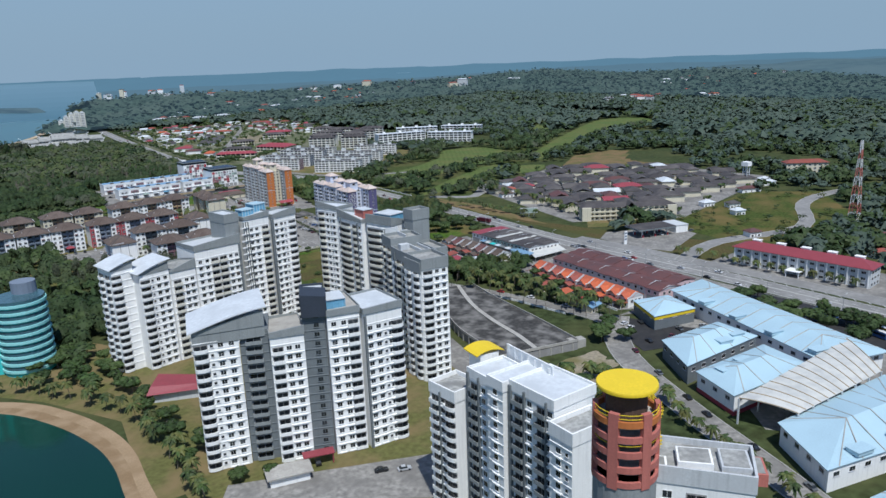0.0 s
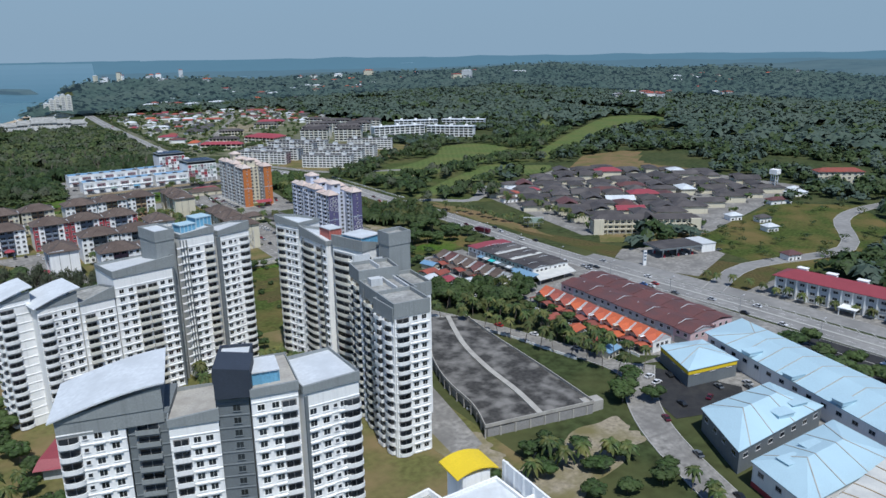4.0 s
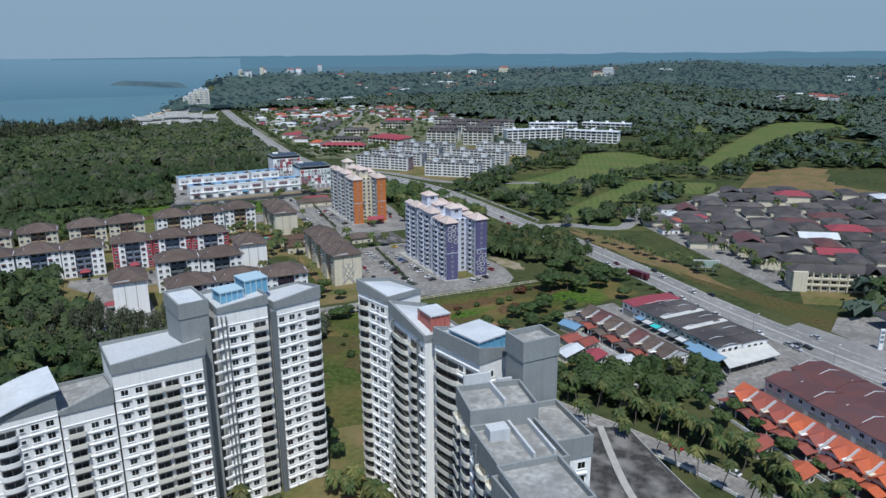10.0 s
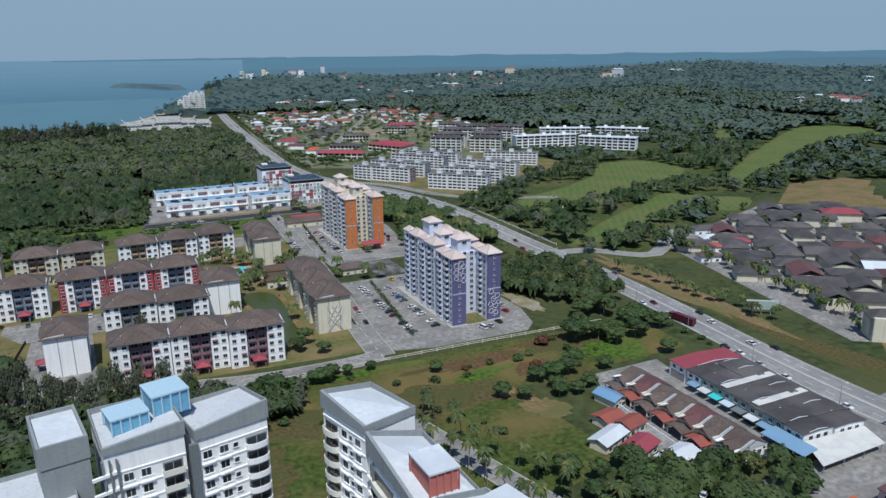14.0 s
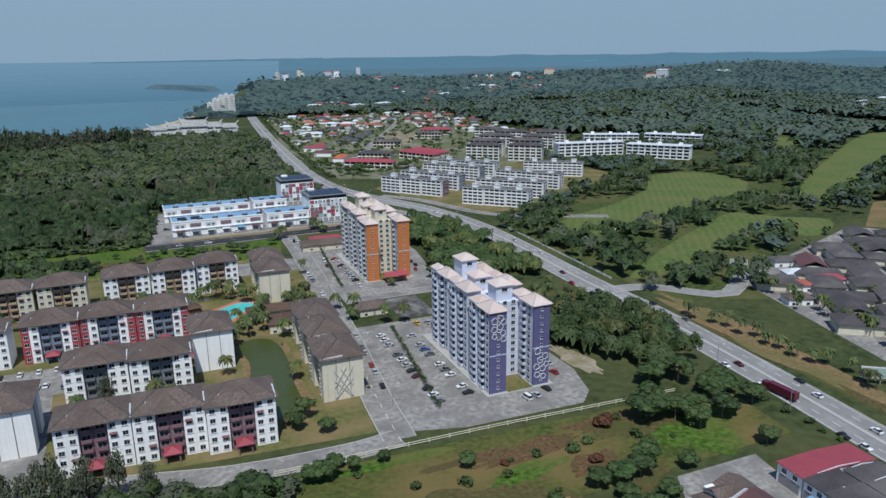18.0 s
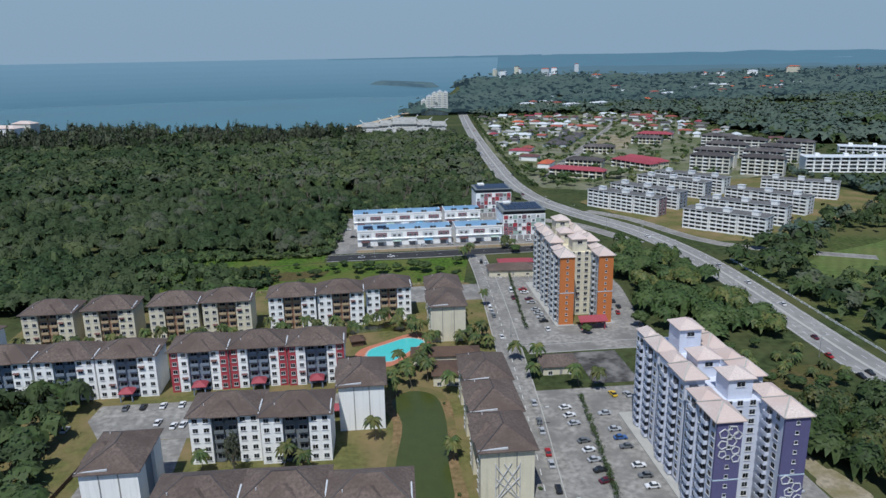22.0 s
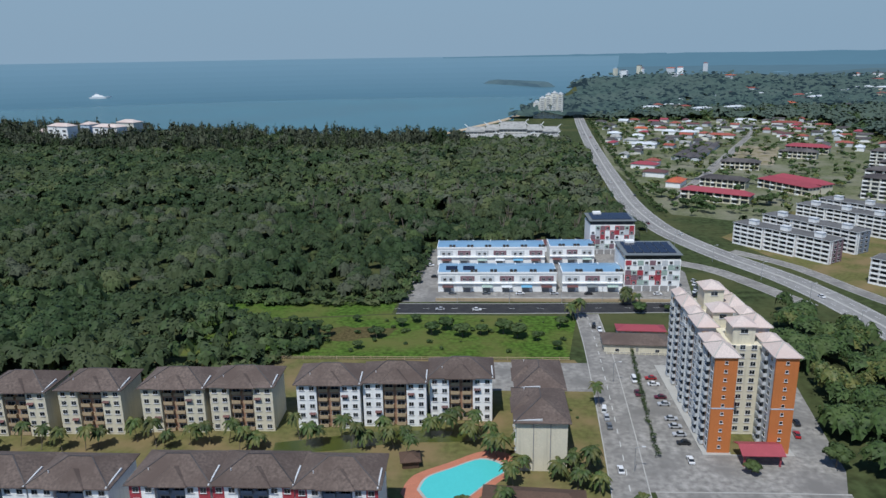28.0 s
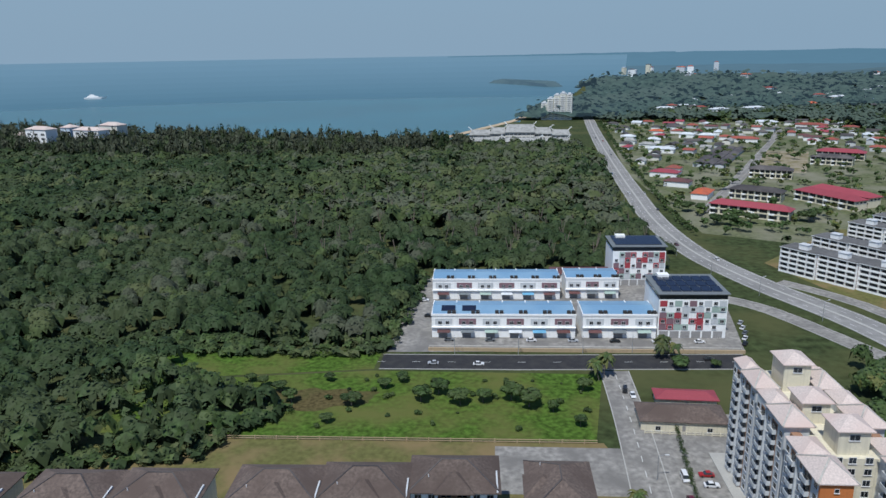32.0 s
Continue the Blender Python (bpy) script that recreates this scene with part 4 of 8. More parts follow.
part("core_cap", Geo().hull([(0, -0.6, 0), (7.8, -0.6, 0), (7.8, 9, 0), (0, 9, 0)], [(0, -0.6, 7.4), (7.8, -0.6, 6.4), (7.8, 9, 6.4), (0, 9, 7.4)]), M["navy"], tA, "dark blue stair head", pose(88.0, 193.8, 47.8, 0, 0, -27))
roof_box(tA, 95.4, 192.5, 103.4, 200.5, 48.6, 51.8, "bluetank", -16, top="roofwhite")
part("porch", Geo().box(-5, -4, 0, 5, 0, 0.3).box(-4.6, -3.6, -3.4, -4.2, -3.2, 0).box(4.2, -3.6, -3.4, 4.6, -3.2, 0), M["redroof"], tA, "red porch roof", pose(88, 191, 3.6, 0, 0, -18))

tC = thing("condominium_tower", "white stepped high-rise with curved white roofs and rows of balconies", "apartment tower")
wing(tC, (57.5, 306.6), (66.5, 308.2), 13, 44.6, [(R, 1.9, 4.4, "white")], left=[(R, 3, 4.4, "white"), (R, 9, 4.4, "white")], roof="curve", rise_=3.2)
wing(tC, (67.2, 302.4), (79.8, 304.8), 14, 41.8, [(R, 2.3, 4.4, "white"), ("s", 5.4), (Wn, 8.0), (Wn, 11)], roof="curve", rise_=4.0)
wing(tC, (80.2, 304.4), (91.4, 305.8), 15, 40.2, [(B, 2.8, 3.6, "cream"), (Wn, 6.8), (Wn, 9.4)], roof="wedge", rise_=4.2, lo=0.8, deck="roofdeck")
wing(tC, (91.8, 306), (113, 308.2), 19, 47.0, [(Wn, 2.2), (Wn, 5.4), (B, 9.0, 3.6, "cream"), (B, 13.0, 3.6, "cream"), (Wn, 16.6), (Wn, 19.4)], roof="wedge", rise_=4.2, lo=2.4, deck="pale", slots=[(20.6, 21.2)])
wing(tC, (108.4, 311.4), (115.4, 312.6), 13, 59, [], wall="grey", roof="flat", cap="grey", bands=False, name="core")
wing(tC, (117.4, 311.6), (130.2, 313.2), 16, 56.0, [(Wn, 3.4), (Wn, 6.2), (B, 10.6, 3.6, "cream")], roof="wedge", rise_=2.6, lo=1.3, deck="pale")
wing(tC, (132, 313), (145, 315.8), 13, 54.4, [(Wn, 1.8), (Wn, 4.8), ("s", 7.0), (R, 11, 4.4, "white")], slots=[(-1.3, 0.2)], roof="wedge", rise_=3.6, lo=1.8, deck="pale")
for k in range(17):
    part("brace", Geo().bar((115.4, 310.4, 3.6 + 3.05 * k), (119.6, 311.8, 3.6 + 3.05 * k), 0.5, 0.5), M["white"], tC)
for i in range(3):
    part("slanted_fin", Geo().hull([(118.2 + i * 0.9, 311.0, 0), (118.5 + i * 0.9, 311.0, 0), (118.5 + i * 0.9, 311.7, 0), (118.2 + i * 0.9, 311.7, 0)], [(116.9 + i * 1.1, 311.0, 55), (117.2 + i * 1.1, 311.0, 55), (117.2 + i * 1.1, 311.6, 55), (116.9 + i * 1.1, 311.6, 55)]), M["slate"], tC)
roof_box(tC, 118.4, 317, 124.6, 322.5, 56.6, 59.6, "bluetank", 13, top="blueroof"); roof_box(tC, 125.2, 320, 131.6, 326.5, 56.6, 61.0, "bluetank", 13, top="blueroof")

tB = thing("condominium_tower", "white curved high-rise with grey core and pale roofs around the court", "apartment tower")
wing(tB, (154.4, 310.5), (158, 297.8), 11, 56.6, [(R, 2.6, 4.4, "cream"), (Wn, 6.8), ("s", 8.8), (Wn, 11)], roof="wedge", rise_=1.6, lo=3.4)
wing(tB, (158.2, 297), (158.8, 276.6), 10.5, 53.4, [(Wn, 1.4), (R, 6.4, 8.6, "cream"), (R, 14.6, 4.4, "cream"), (Wn, 18.8)], roof="wedge", rise_=1.6, lo=4.0, slots=[(2.4, 2.7), (17.1, 17.4)])
wing(tB, (160.2, 274.2), (163.6, 258.6), 10, 54.0, [(R, 4.6, 8.6, "cream"), (Wn, 9.6), (R, 13.2, 4.4, "cream")], roof="wedge", rise_=3.8, lo=3.8, right=[(Wn, 3)])
wing(tB, (168.8, 256.4), (168.8, 249.6), 8.6, 60.2, [], wall="grey", roof="deck", bands=False, name="core")
wing(tB, (155.6, 254), (153.2, 243.4), 13.5, 51.4, [(B, 2.4, 3.6, "cream"), (Wn, 5.6), (R, 8.4, 4.4, "cream")], roof="deck")
wing(tB, (153.0, 243), (150.8, 228.0), 13.0, 48.4, [(Wn, 2), (R, 6.6, 4.4, "cream"), (R, 11.8, 4.4, "cream")], slots=[(3.6, 4.0)], roof="deck", right=[(Wn, 4), (Wn, 9)])
for x, y, w, d, z, h in ((162, 249, 0.5, 10, 51.4, 1.6), (159.5, 235.6, 0.5, 13, 48.4, 1.5), (163.6, 235.2, 0.5, 13, 48.4, 1.3), (160, 253.4, 6, 0.5, 51.4, 3.4), (166, 252.4, 3.2, 0.5, 46, 7.0), (156.5, 239, 4, 3, 48.4, 2.4)): part("roof_wall", Geo().box(-w / 2, -d / 2, 0, w / 2, d / 2, h), M["pale"], tB, m=pose(x, y, z, 0, 0, -9))
wing(tB, (149.0, 227.6), (148.2, 215.8), 3.5, 47.6, [(B, 3, 3.6, "white"), (R, 8.6, 4.4, "white")], roof="deck", name="bay")
wing(tB, (148.4, 215.2), (159.8, 213.6), 13, 49, [(R, 2.6, 4.4, "white"), (Wn, 6.6), (Wn, 9.6)], roof="deck", right=[(Wn, 4), (Wn, 9)])
wing(tB, (168.6, 248.8), (166.4, 233.6), 7.5, 46.6, [], roof="deck", name="side_wing", right=[(Wn, 2.2), (Wn, 5.4)])
roof_box(tB, 161.4, 279, 166.4, 286, 54.6, 58.6, "salmon", 2, top="roofwhite"); roof_box(tB, 162.6, 260.5, 171.6, 270.5, 55.2, 58.8, "bluetank", 13, top="roofwhite")

tD = thing("condominium_tower", "white and grey high-rise with balconies and a round red helipad tower", "apartment tower")
wing(tD, (105, 151), (105.6, 140.4), 10, 35.4, [(B, 2.6, 3.6, "white"), (Wn, 5.8), (R, 8.6, 4.4, "white")], left=[(Wn, 4)], roof="deck", cap="white", slots=[(4.6, 5.0)])
wing(tD, (109.8, 139.6), (109.2, 129), 12, 42.4, [(B, 3, 3.6, "grey"), (Wn, 7), ("s", 9.3)], roof="flat", cap="white", slots=[(0, 0.8), (5.0, 5.5)])
wing(tD, (107.4, 128.6), (107.2, 122.6), 14, 44.6, [(Wn, 3)], roof="flat", cap="white", wall="white")
wing(tD, (109.2, 122.2), (109, 106.8), 14, 45.0, [(B, 3.4, 3.6, "grey"), (Wn, 7.2), (B, 11.4, 3.6, "grey"), (Wn, 14.2)], roof="flat", cap="white", slots=[(0, 0.9), (5.4, 5.9), (13.0, 13.4)])
wing(tD, (106.8, 106), (106.4, 98.5), 13, 40.4, [(Wn, 3), ("s", 5.8)], roof="deck", cap="white")
part("roof_wall", Geo().hull([(123, 138.6, 42), (123.4, 138.6, 42), (119.8, 117.5, 42), (119.4, 117.5, 42)], [(123, 138.6, 46.4), (123.4, 138.6, 46.4), (119.8, 117.5, 47.6), (119.4, 117.5, 47.6)]), M["white"], tD)
for k in range(7): part("pilaster", Geo().box(-0.2, -0.35, 0, 0.2, 0.35, 4.4), M["white"], tD, m=pose(123.0 - 0.56 * k, 137.4 - 3.1 * k, 42.2, 0, 0, 10))
wing(tD, (93.3, 69.0), (103.6, 54.5), 10.5, 52, [(Wn, 3.6), (B, 8.4, 3.6, "white")], bands=False, roof="deck", cap="pale")
wing(tD, (121, 118), (134, 104), 14, 30, [], roof="deck", cap="white", bands=False)
for x, y, w, d, z, h, c in ((101.6, 65.2, 6.0, 5.4, 52, 1.4, "white"), (106.2, 60.2, 5, 6.4, 52, 1.2, "pale"), (96.4, 69, 3.2, 5, 49, 3.2, "white"), (111.6, 58.6, 2.2, 6, 48, 2.4, "salmon")):
    rb = part("roof_terrace", Geo().box(-w / 2, -d / 2, 0, w / 2, d / 2, h), M[c], tD, m=pose(x, y, z, 0, 0, -50))
    part("deck", Geo().box(-w / 2 + 0.4, -d / 2 + 0.4, h, w / 2 - 0.4, d / 2 - 0.4, h + 0.1), M["roofdeck"], rb)
part("stair_block", Geo().box(-3, -3, 0, 3, 3, 44), M["white"], tD, m=pose(119.2, 144, 0, 0, 0, -8))
g = Geo()
arch = [(-4.5 + i * 1.125, 1.1 - ((-4.5 + i * 1.125) / 4.5) ** 2 * 1.1) for i in range(9)]
arch = arch + [(x, z + 0.25) for x, z in arch[::-1]]
g.hull([(x, -3.6, z) for x, z in arch], [(x, 3.6, z) for x, z in arch])
part("stair_roof", g, M["yellow"], tD, "arched yellow roof", pose(119.2, 144, 44, 0, 0, -8))
hp = part("helipad_tower", Geo().tube(0, 0, -23.4, 36, 6.3, n=24), M["grey"], tD, "round salmon-red stair tower", pose(90.3, 71.4, 20.5) @ Matrix.Diagonal((0.87, 0.87, 0.87, 1)))
for k in range(5):
    z = 36 + k * 3.2
    g = Geo()
    a = [2 * math.pi * i / 28 for i in range(28)]
    for r0, r1, zz, hh in ((6.5, 5.9, z, 1.3),):
        for i in range(28):
            j = (i + 1) % 28
            q = [(r * math.cos(a[m]), r * math.sin(a[m])) for m, r in ((i, r0), (j, r0), (j, r1), (i, r1))]
            g.prism(q, zz, zz + hh)
    part("ring_parapet", g, M["salmon"] if k < 4 else M["orange"], hp)
    part("landing", Geo().tube(0, 0, z - 0.25, z, 6.2, n=24), M["concrete"], hp)
for i in range(6):
    t = 2 * math.pi * i / 6 + 0.3
    part("pier", Geo().box(-1.0, -0.5, 35.5, 1.0, 0.5, 51.5), M["salmon"], hp, m=pose(6.0 * math.cos(t), 6.0 * math.sin(t), 0, 0, 0, math.degrees(t) + 90))
part("helipad_neck", Geo().tube(0, 0, 48.8, 55, 4.0, n=20), M["wood"], hp)
part("helipad_deck", Geo().tube(0, 0, 55, 55.4, 6.0, n=32).tube(0, 0, 55.4, 55.7, 6.0, 5.9, n=32), M["yellow"], hp, "round yellow helipad deck")
for z in (50.6, 51.4, 45.0):
    g = Geo()
    for i in range(24):
        p, q = [(6.2 * math.cos(2 * math.pi * j / 24), 6.2 * math.sin(2 * math.pi * j / 24), z) for j in (i, i + 1)]
        g.bar(p, q, 0.12)
    part("guard_rail", g, M["yellow"], hp)
g = Geo()
for i in range(40):
    t = i * 0.42
    g.box(8.3 + 1.6 * math.cos(t) - 0.5, 1.6 * math.sin(t) - 0.5, 34 + i * 0.45, 8.3 + 1.6 * math.cos(t) + 0.5, 1.6 * math.sin(t) + 0.5, 34.12 + i * 0.45)
    g.bar((8.3 + 2.1 * math.cos(t), 2.1 * math.sin(t), 34 + i * 0.45), (8.3 + 2.1 * math.cos(t), 2.1 * math.sin(t), 35.2 + i * 0.45), 0.09)
g.tube(8.3, 0, 30, 53, 0.25)
part("spiral_stair", g, M["yellow"], hp, "yellow spiral fire stair")
# turquoise block by the lagoon
te = thing("turquoise_tower", "turquoise round-fronted apartment block beside the lagoon", "apartment tower", pose(24, 338, 0, 0, 0, -12))
part("body", Geo().tube(2, 4, 0, 33, 10, n=20).box(-22, 2, 0, 2, 18, 30), M["teal"], te)
for k in range(10):
    part("balcony", Geo().tube(2, 4, 3.2 * k + 1.8, 3.2 * k + 2.9, 10.7, n=20).tube(2, 4, 3.2 * k + 2.9, 3.2 * k + 4.3, 10.15, n=20, mi=1), [M["aqua"], M["tealglass"]], te)
    for s in (-18, -12, -6): part("window", WIN_L, None, te, m=pose(s, 2, 3 * k + 1))
part("stair_head", Geo().tube(4, 10, 33, 38, 5, n=16), M["bluegrey"], te)
part("roof", Geo().box(-22.4, 1.6, 30, 2, 18.4, 30.8), M["roofdeck"], te)
# red fan-shaped hall at the foot of the towers, guard house, and the court
g = Geo(); g.hull([(-9, -7, 0), (9, -5, 0), (9, 5, 0), (-9, 7, 0)], [(-9, -7, 4), (9, -5, 4), (9, 5, 4), (-9, 7, 4)])
ph = thing("pavilion", "low hall with a curved red roof beside the tower", "pavilion", pose(70, 271, 0, 0, 0, -30))
part("wall", g, M["pale"], ph)
part("roof", Geo().hull([(-11, -9, 4), (11, -6, 4), (11, 6, 4), (-11, 9, 4)], [(-10, -6, 6.4), (9, -4, 5.4), (9, 4, 5.4), (-10, 6, 6.4)]), M["redroof"], ph)
gh = thing("gate_house", "flat white gate house by the drive", "gate house", pose(76, 187, 0, 0, 0, -15))
part("wall", Geo().box(-6, -3, 0, 6, 3, 3), M["white"], gh); part("roof", Geo().box(-7, -4, 3, 7, 4, 3.4), M["concrete"], gh)
tc = thing("tennis_court", "green tennis court with red surround in the courtyard", "tennis court", pose(134, 286, 0, 0, 0, 20), kind="structure")
part("surround", Geo().box(-17, -11, 0.02, 17, 11, 0.12), M["courtred"], tc); part("playing_field", Geo().box(-12, -6, 0.12, 12, 6, 0.16), M["court"], tc)
g = Geo()
for q in ((-12, -6, 12, -5.9), (-12, 5.9, 12, 6), (-12, -5.9, -11.9, 5.9), (11.9, -5.9, 12, 5.9), (-0.05, -5.9, 0.05, 5.9)): g.box(q[0], q[1], 0.16, q[2], q[3], 0.175)
part("line", g, M["paint"], tc)
# parking deck: a curved slab on columns with a low parapet and a central spine
DECK_IN = smooth([(177, 208), (183, 222), (188, 245), (199, 269), (221, 300)], 4)
DECK_OUT = smooth([(217, 198), (221.5, 220), (225, 240), (229, 265), (235, 292)], 4)
pk = thing("parking_deck", "low parking deck with a blackened concrete roof", "car park")
part("deck", Geo().prism(DECK_IN + DECK_OUT[::-1], 3.3, 3.9), M["carpark"], pk)
# solid block in the shade grey stands for the dark open level below
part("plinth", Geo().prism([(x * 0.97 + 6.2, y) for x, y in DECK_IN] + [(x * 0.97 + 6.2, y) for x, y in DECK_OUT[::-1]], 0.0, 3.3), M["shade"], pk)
mid_line = [((a[0] + b[0]) / 2, (a[1] + b[1]) / 2) for a, b in zip(DECK_IN, DECK_OUT)]
for ln in (DECK_IN, DECK_OUT, [DECK_IN[0], DECK_OUT[0]]): part("parapet", ribbon(ln, 0.3, 4.9, thick=1.2), M["concrete"], pk)
part("spine", ribbon(mid_line, 2.2, 4.35, thick=0.5), M["concrete"], pk)
for ln in (DECK_IN, [DECK_IN[0], DECK_OUT[0]]):
    for x, y, a in along(ln, 5.5): part("column", Geo().box(-0.25, -0.25, 0, 0.25, 0.25, 3.3), M["concrete"], pk, m=pose(x, y, 0, 0, 0, math.degrees(a)))
part("ramp", Geo().hull([(214, 199, 0), (222, 198, 0), (223, 202, 0), (215, 203, 0)], [(214, 199, 4.2), (222, 198, 3.6), (223, 202, 3.6), (215, 203, 4.2)]), M["concrete"], pk)

# ---- purple and orange apartment towers ----
def h_tower(name, label, m, H, storeys, end, side, dark, bal, inner, cage):
    t = thing(name, label, "apartment tower", m)
    LEN, WID, GAP, BAY = 63.0, 6.6, 11.2, 21.0
    step = (H - 1.5) / storeys
    for x0, nm in ((0, "west_slab"), (WID + GAP, "east_slab")):
        g = Geo()
        for k in range(3):
            y0 = k * BAY; o = 0.9 * k if x0 == 0 else -0.9 * k
            hk = H + (0, 1.3, 0.7)[k]
            if k == 0: s = part("slab", Geo().box(x0 + max(o, 0), y0, 0, x0 + WID + min(o, 0), y0 + 17.6, hk), M[side], t)
            else: part("module", Geo().box(x0 + max(o, 0), y0, 0, x0 + WID + min(o, 0), y0 + 17.6, hk), M[side], s)
            part("recess", Geo().box(x0 + max(o, 0) + 2.2, y0 + 17.6, 0, x0 + WID + min(o, 0) - 2.2, y0 + BAY, H - 0.5), M[dark], s)
        ew = part("end_wall", Geo().box(x0 - 0.05, -0.3, 0, x0 + WID + 0.05, 0.35, H), M[end], s)
        columns(ew, [("s", x0 + WID / 2)], storeys, 0.8, step, pose(0, -0.3, 0))
        part("band", Geo().box(x0 - 0.08, -0.38, H * 0.47, x0 + WID + 0.08, 0.3, H * 0.47 + 0.35), M["lightblue"], s)
        if x0 == 0:
            for k in range(3):
                o = 0.9 * k
                base = pose(o, k * BAY + 17.6, 0, 0, 0, -90)
                columns(s, [("w", 1.5), ("b", 4.9, 3.0, bal), ("w", 8.6), ("b", 12.0, 3.0, bal), ("w", 15.9)], storeys, 0.8, step, base)
                # flat panels in the dark recess colour paint the balcony interiors as shaded
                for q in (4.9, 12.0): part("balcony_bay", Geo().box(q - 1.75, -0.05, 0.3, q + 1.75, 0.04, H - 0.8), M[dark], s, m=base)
                for q in (6.9, 10.2): part("pilaster", Geo().box(q - 0.2, -0.45, 0, q + 0.2, 0.1, H), M[side], s, m=base)
        else:
            columns(s, [("w", LEN - 3), ("b", LEN - 7, 3.0, bal)], storeys, 0.8, step, pose(WID + GAP, LEN, 0, 0, 0, -90))
        for k in range(3):
            o = 0.9 * k
            a, b = (x0 + (o if x0 == 0 else 0), x0 + WID - (0 if x0 == 0 else o))
            hk = H + (0, 1.3, 0.7)[k]
            part("roof", Geo().hip(a, k * BAY, b, k * BAY + 9.2, hk, 2.9, 0.9), M["pinktile"], s)
            part("roof", Geo().hip(a + 0.5, k * BAY + 10.2, b - 0.5, k * BAY + 17.6, hk + 0.02, 2.0, 0.7), M["pinktile"], s)
            g = Geo()
            for c0, c1 in (((a - 0.9, k * BAY - 0.9, hk), ((a + b) / 2, k * BAY + 4.3, hk + 2.9)), ((b + 0.9, k * BAY - 0.9, hk), ((a + b) / 2, k * BAY + 4.3, hk + 2.9)), ((a - 0.9, k * BAY + 10.3, hk), ((a + b) / 2, k * BAY + 5.1, hk + 2.9))): g.bar(c0, c1, 0.4, 0.28)
            part("ridge_cap", g, M[cage], s)
    l = part("link", Geo().box(WID, 11.5, 0, WID + GAP, 57, H - 1.5), M[inner], t)
    columns(l, [("w", WID + 2.4), ("w", WID + 5.4), ("w", WID + 9)], storeys, 0.8, step, pose(0, 11.5, 0))
    for k, (y0, y1, z) in enumerate(((13, 20, 4.6), (27, 34.5, 4.2), (44, 52, 6.4))):
        xa, xb = (WID + 2.6, WID + 9.4) if k != 1 else (WID + 0.6, WID + 7.0)
        lb = part("lift_head", Geo().box(xa, y0, H - 1.5, xb, y1, H + z), M[inner], l)
        part("roof", Geo().hip(xa, y0, xb, y1, H + z, 2.2, 0.7), M["pinktile"], lb)
        part("window", WIN_L, None, lb, m=pose((xa + xb) / 2, y0, H + z - 2.4))
    part("court_lawn", Geo().box(WID + 0.4, -1.2, 0.3, WID + GAP - 0.4, 11.2, 0.36), M["lawn"], t)
    part("plinth", Geo().box(-1.6, -1.6, 0, 2 * WID + GAP + 1.6, LEN + 1, 0.3), M["kerb"], t)
    return t
pu = h_tower("purple_tower", "tall pale blue and purple apartment tower with salmon hip roofs", pose(257.0, 463.8, 0.05), 31.8, 11, "purple", "ice", "navy", "ice", "ice", "concrete")
def outline_squares(parent, spots, y):
    for x, z, r, s in [(a, b * 0.955, c, d * 0.9) for a, b, c, d in spots]:
        x = x * 6.6 / 8.7 if x < 12 else 17.8 + (x - 19.3) * 6.6 / 8.7
        g = Geo(); n = 5
        p = [(x + s * math.cos(r + 2 * math.pi * i / n), z + s * math.sin(r + 2 * math.pi * i / n)) for i in range(n)]
        for i in range(n): g.bar((p[i][0], y, p[i][1]), (p[(i + 1) % n][0], y, p[(i + 1) % n][1]), 0.22)
        part("wall_ornament", g, M["sash"], parent, "white pentagon outline")
outline_squares(pu, [(2.4, 29.6, 0.3, 1.5), (5.4, 30.4, 0.9, 1.6), (7.2, 29.0, 0.2, 1.3), (2.2, 26.4, 0.7, 1.4), (5.2, 27.2, 0.1, 1.5), (6.8, 24.6, 0.5, 1.3), (2.3, 23.6, 1.0, 1.2), (7.1, 22.2, 0.4, 1.3)], -0.42)
outline_squares(pu, [(21.6, 14.4, 0.3, 1.5), (25.8, 12.0, 0.9, 1.5), (23.2, 10.6, 0.2, 1.5), (21.2, 8.0, 0.7, 1.4), (24.6, 7.0, 0.1, 1.5), (26.6, 8.6, 0.5, 1.2), (21.6, 4.6, 1.0, 1.4), (25.0, 3.6, 0.4, 1.3)], -0.42)
og = h_tower("orange_tower", "tall orange and cream apartment tower with pale tiled hip roofs", pose(256.4, 611.2, 0.05), 32.4, 11, "orange", "pale", "brown", "pale", "offwhite", "concrete")
part("porch", Geo().gable(8, -8, 20, -0.5, 4.2, 1.6, 0.4).box(8.5, -7.5, 0, 9, -7, 4.1).box(19, -7.5, 0, 19.5, -7, 4.1), M["redroof"], og, "red porch roof")

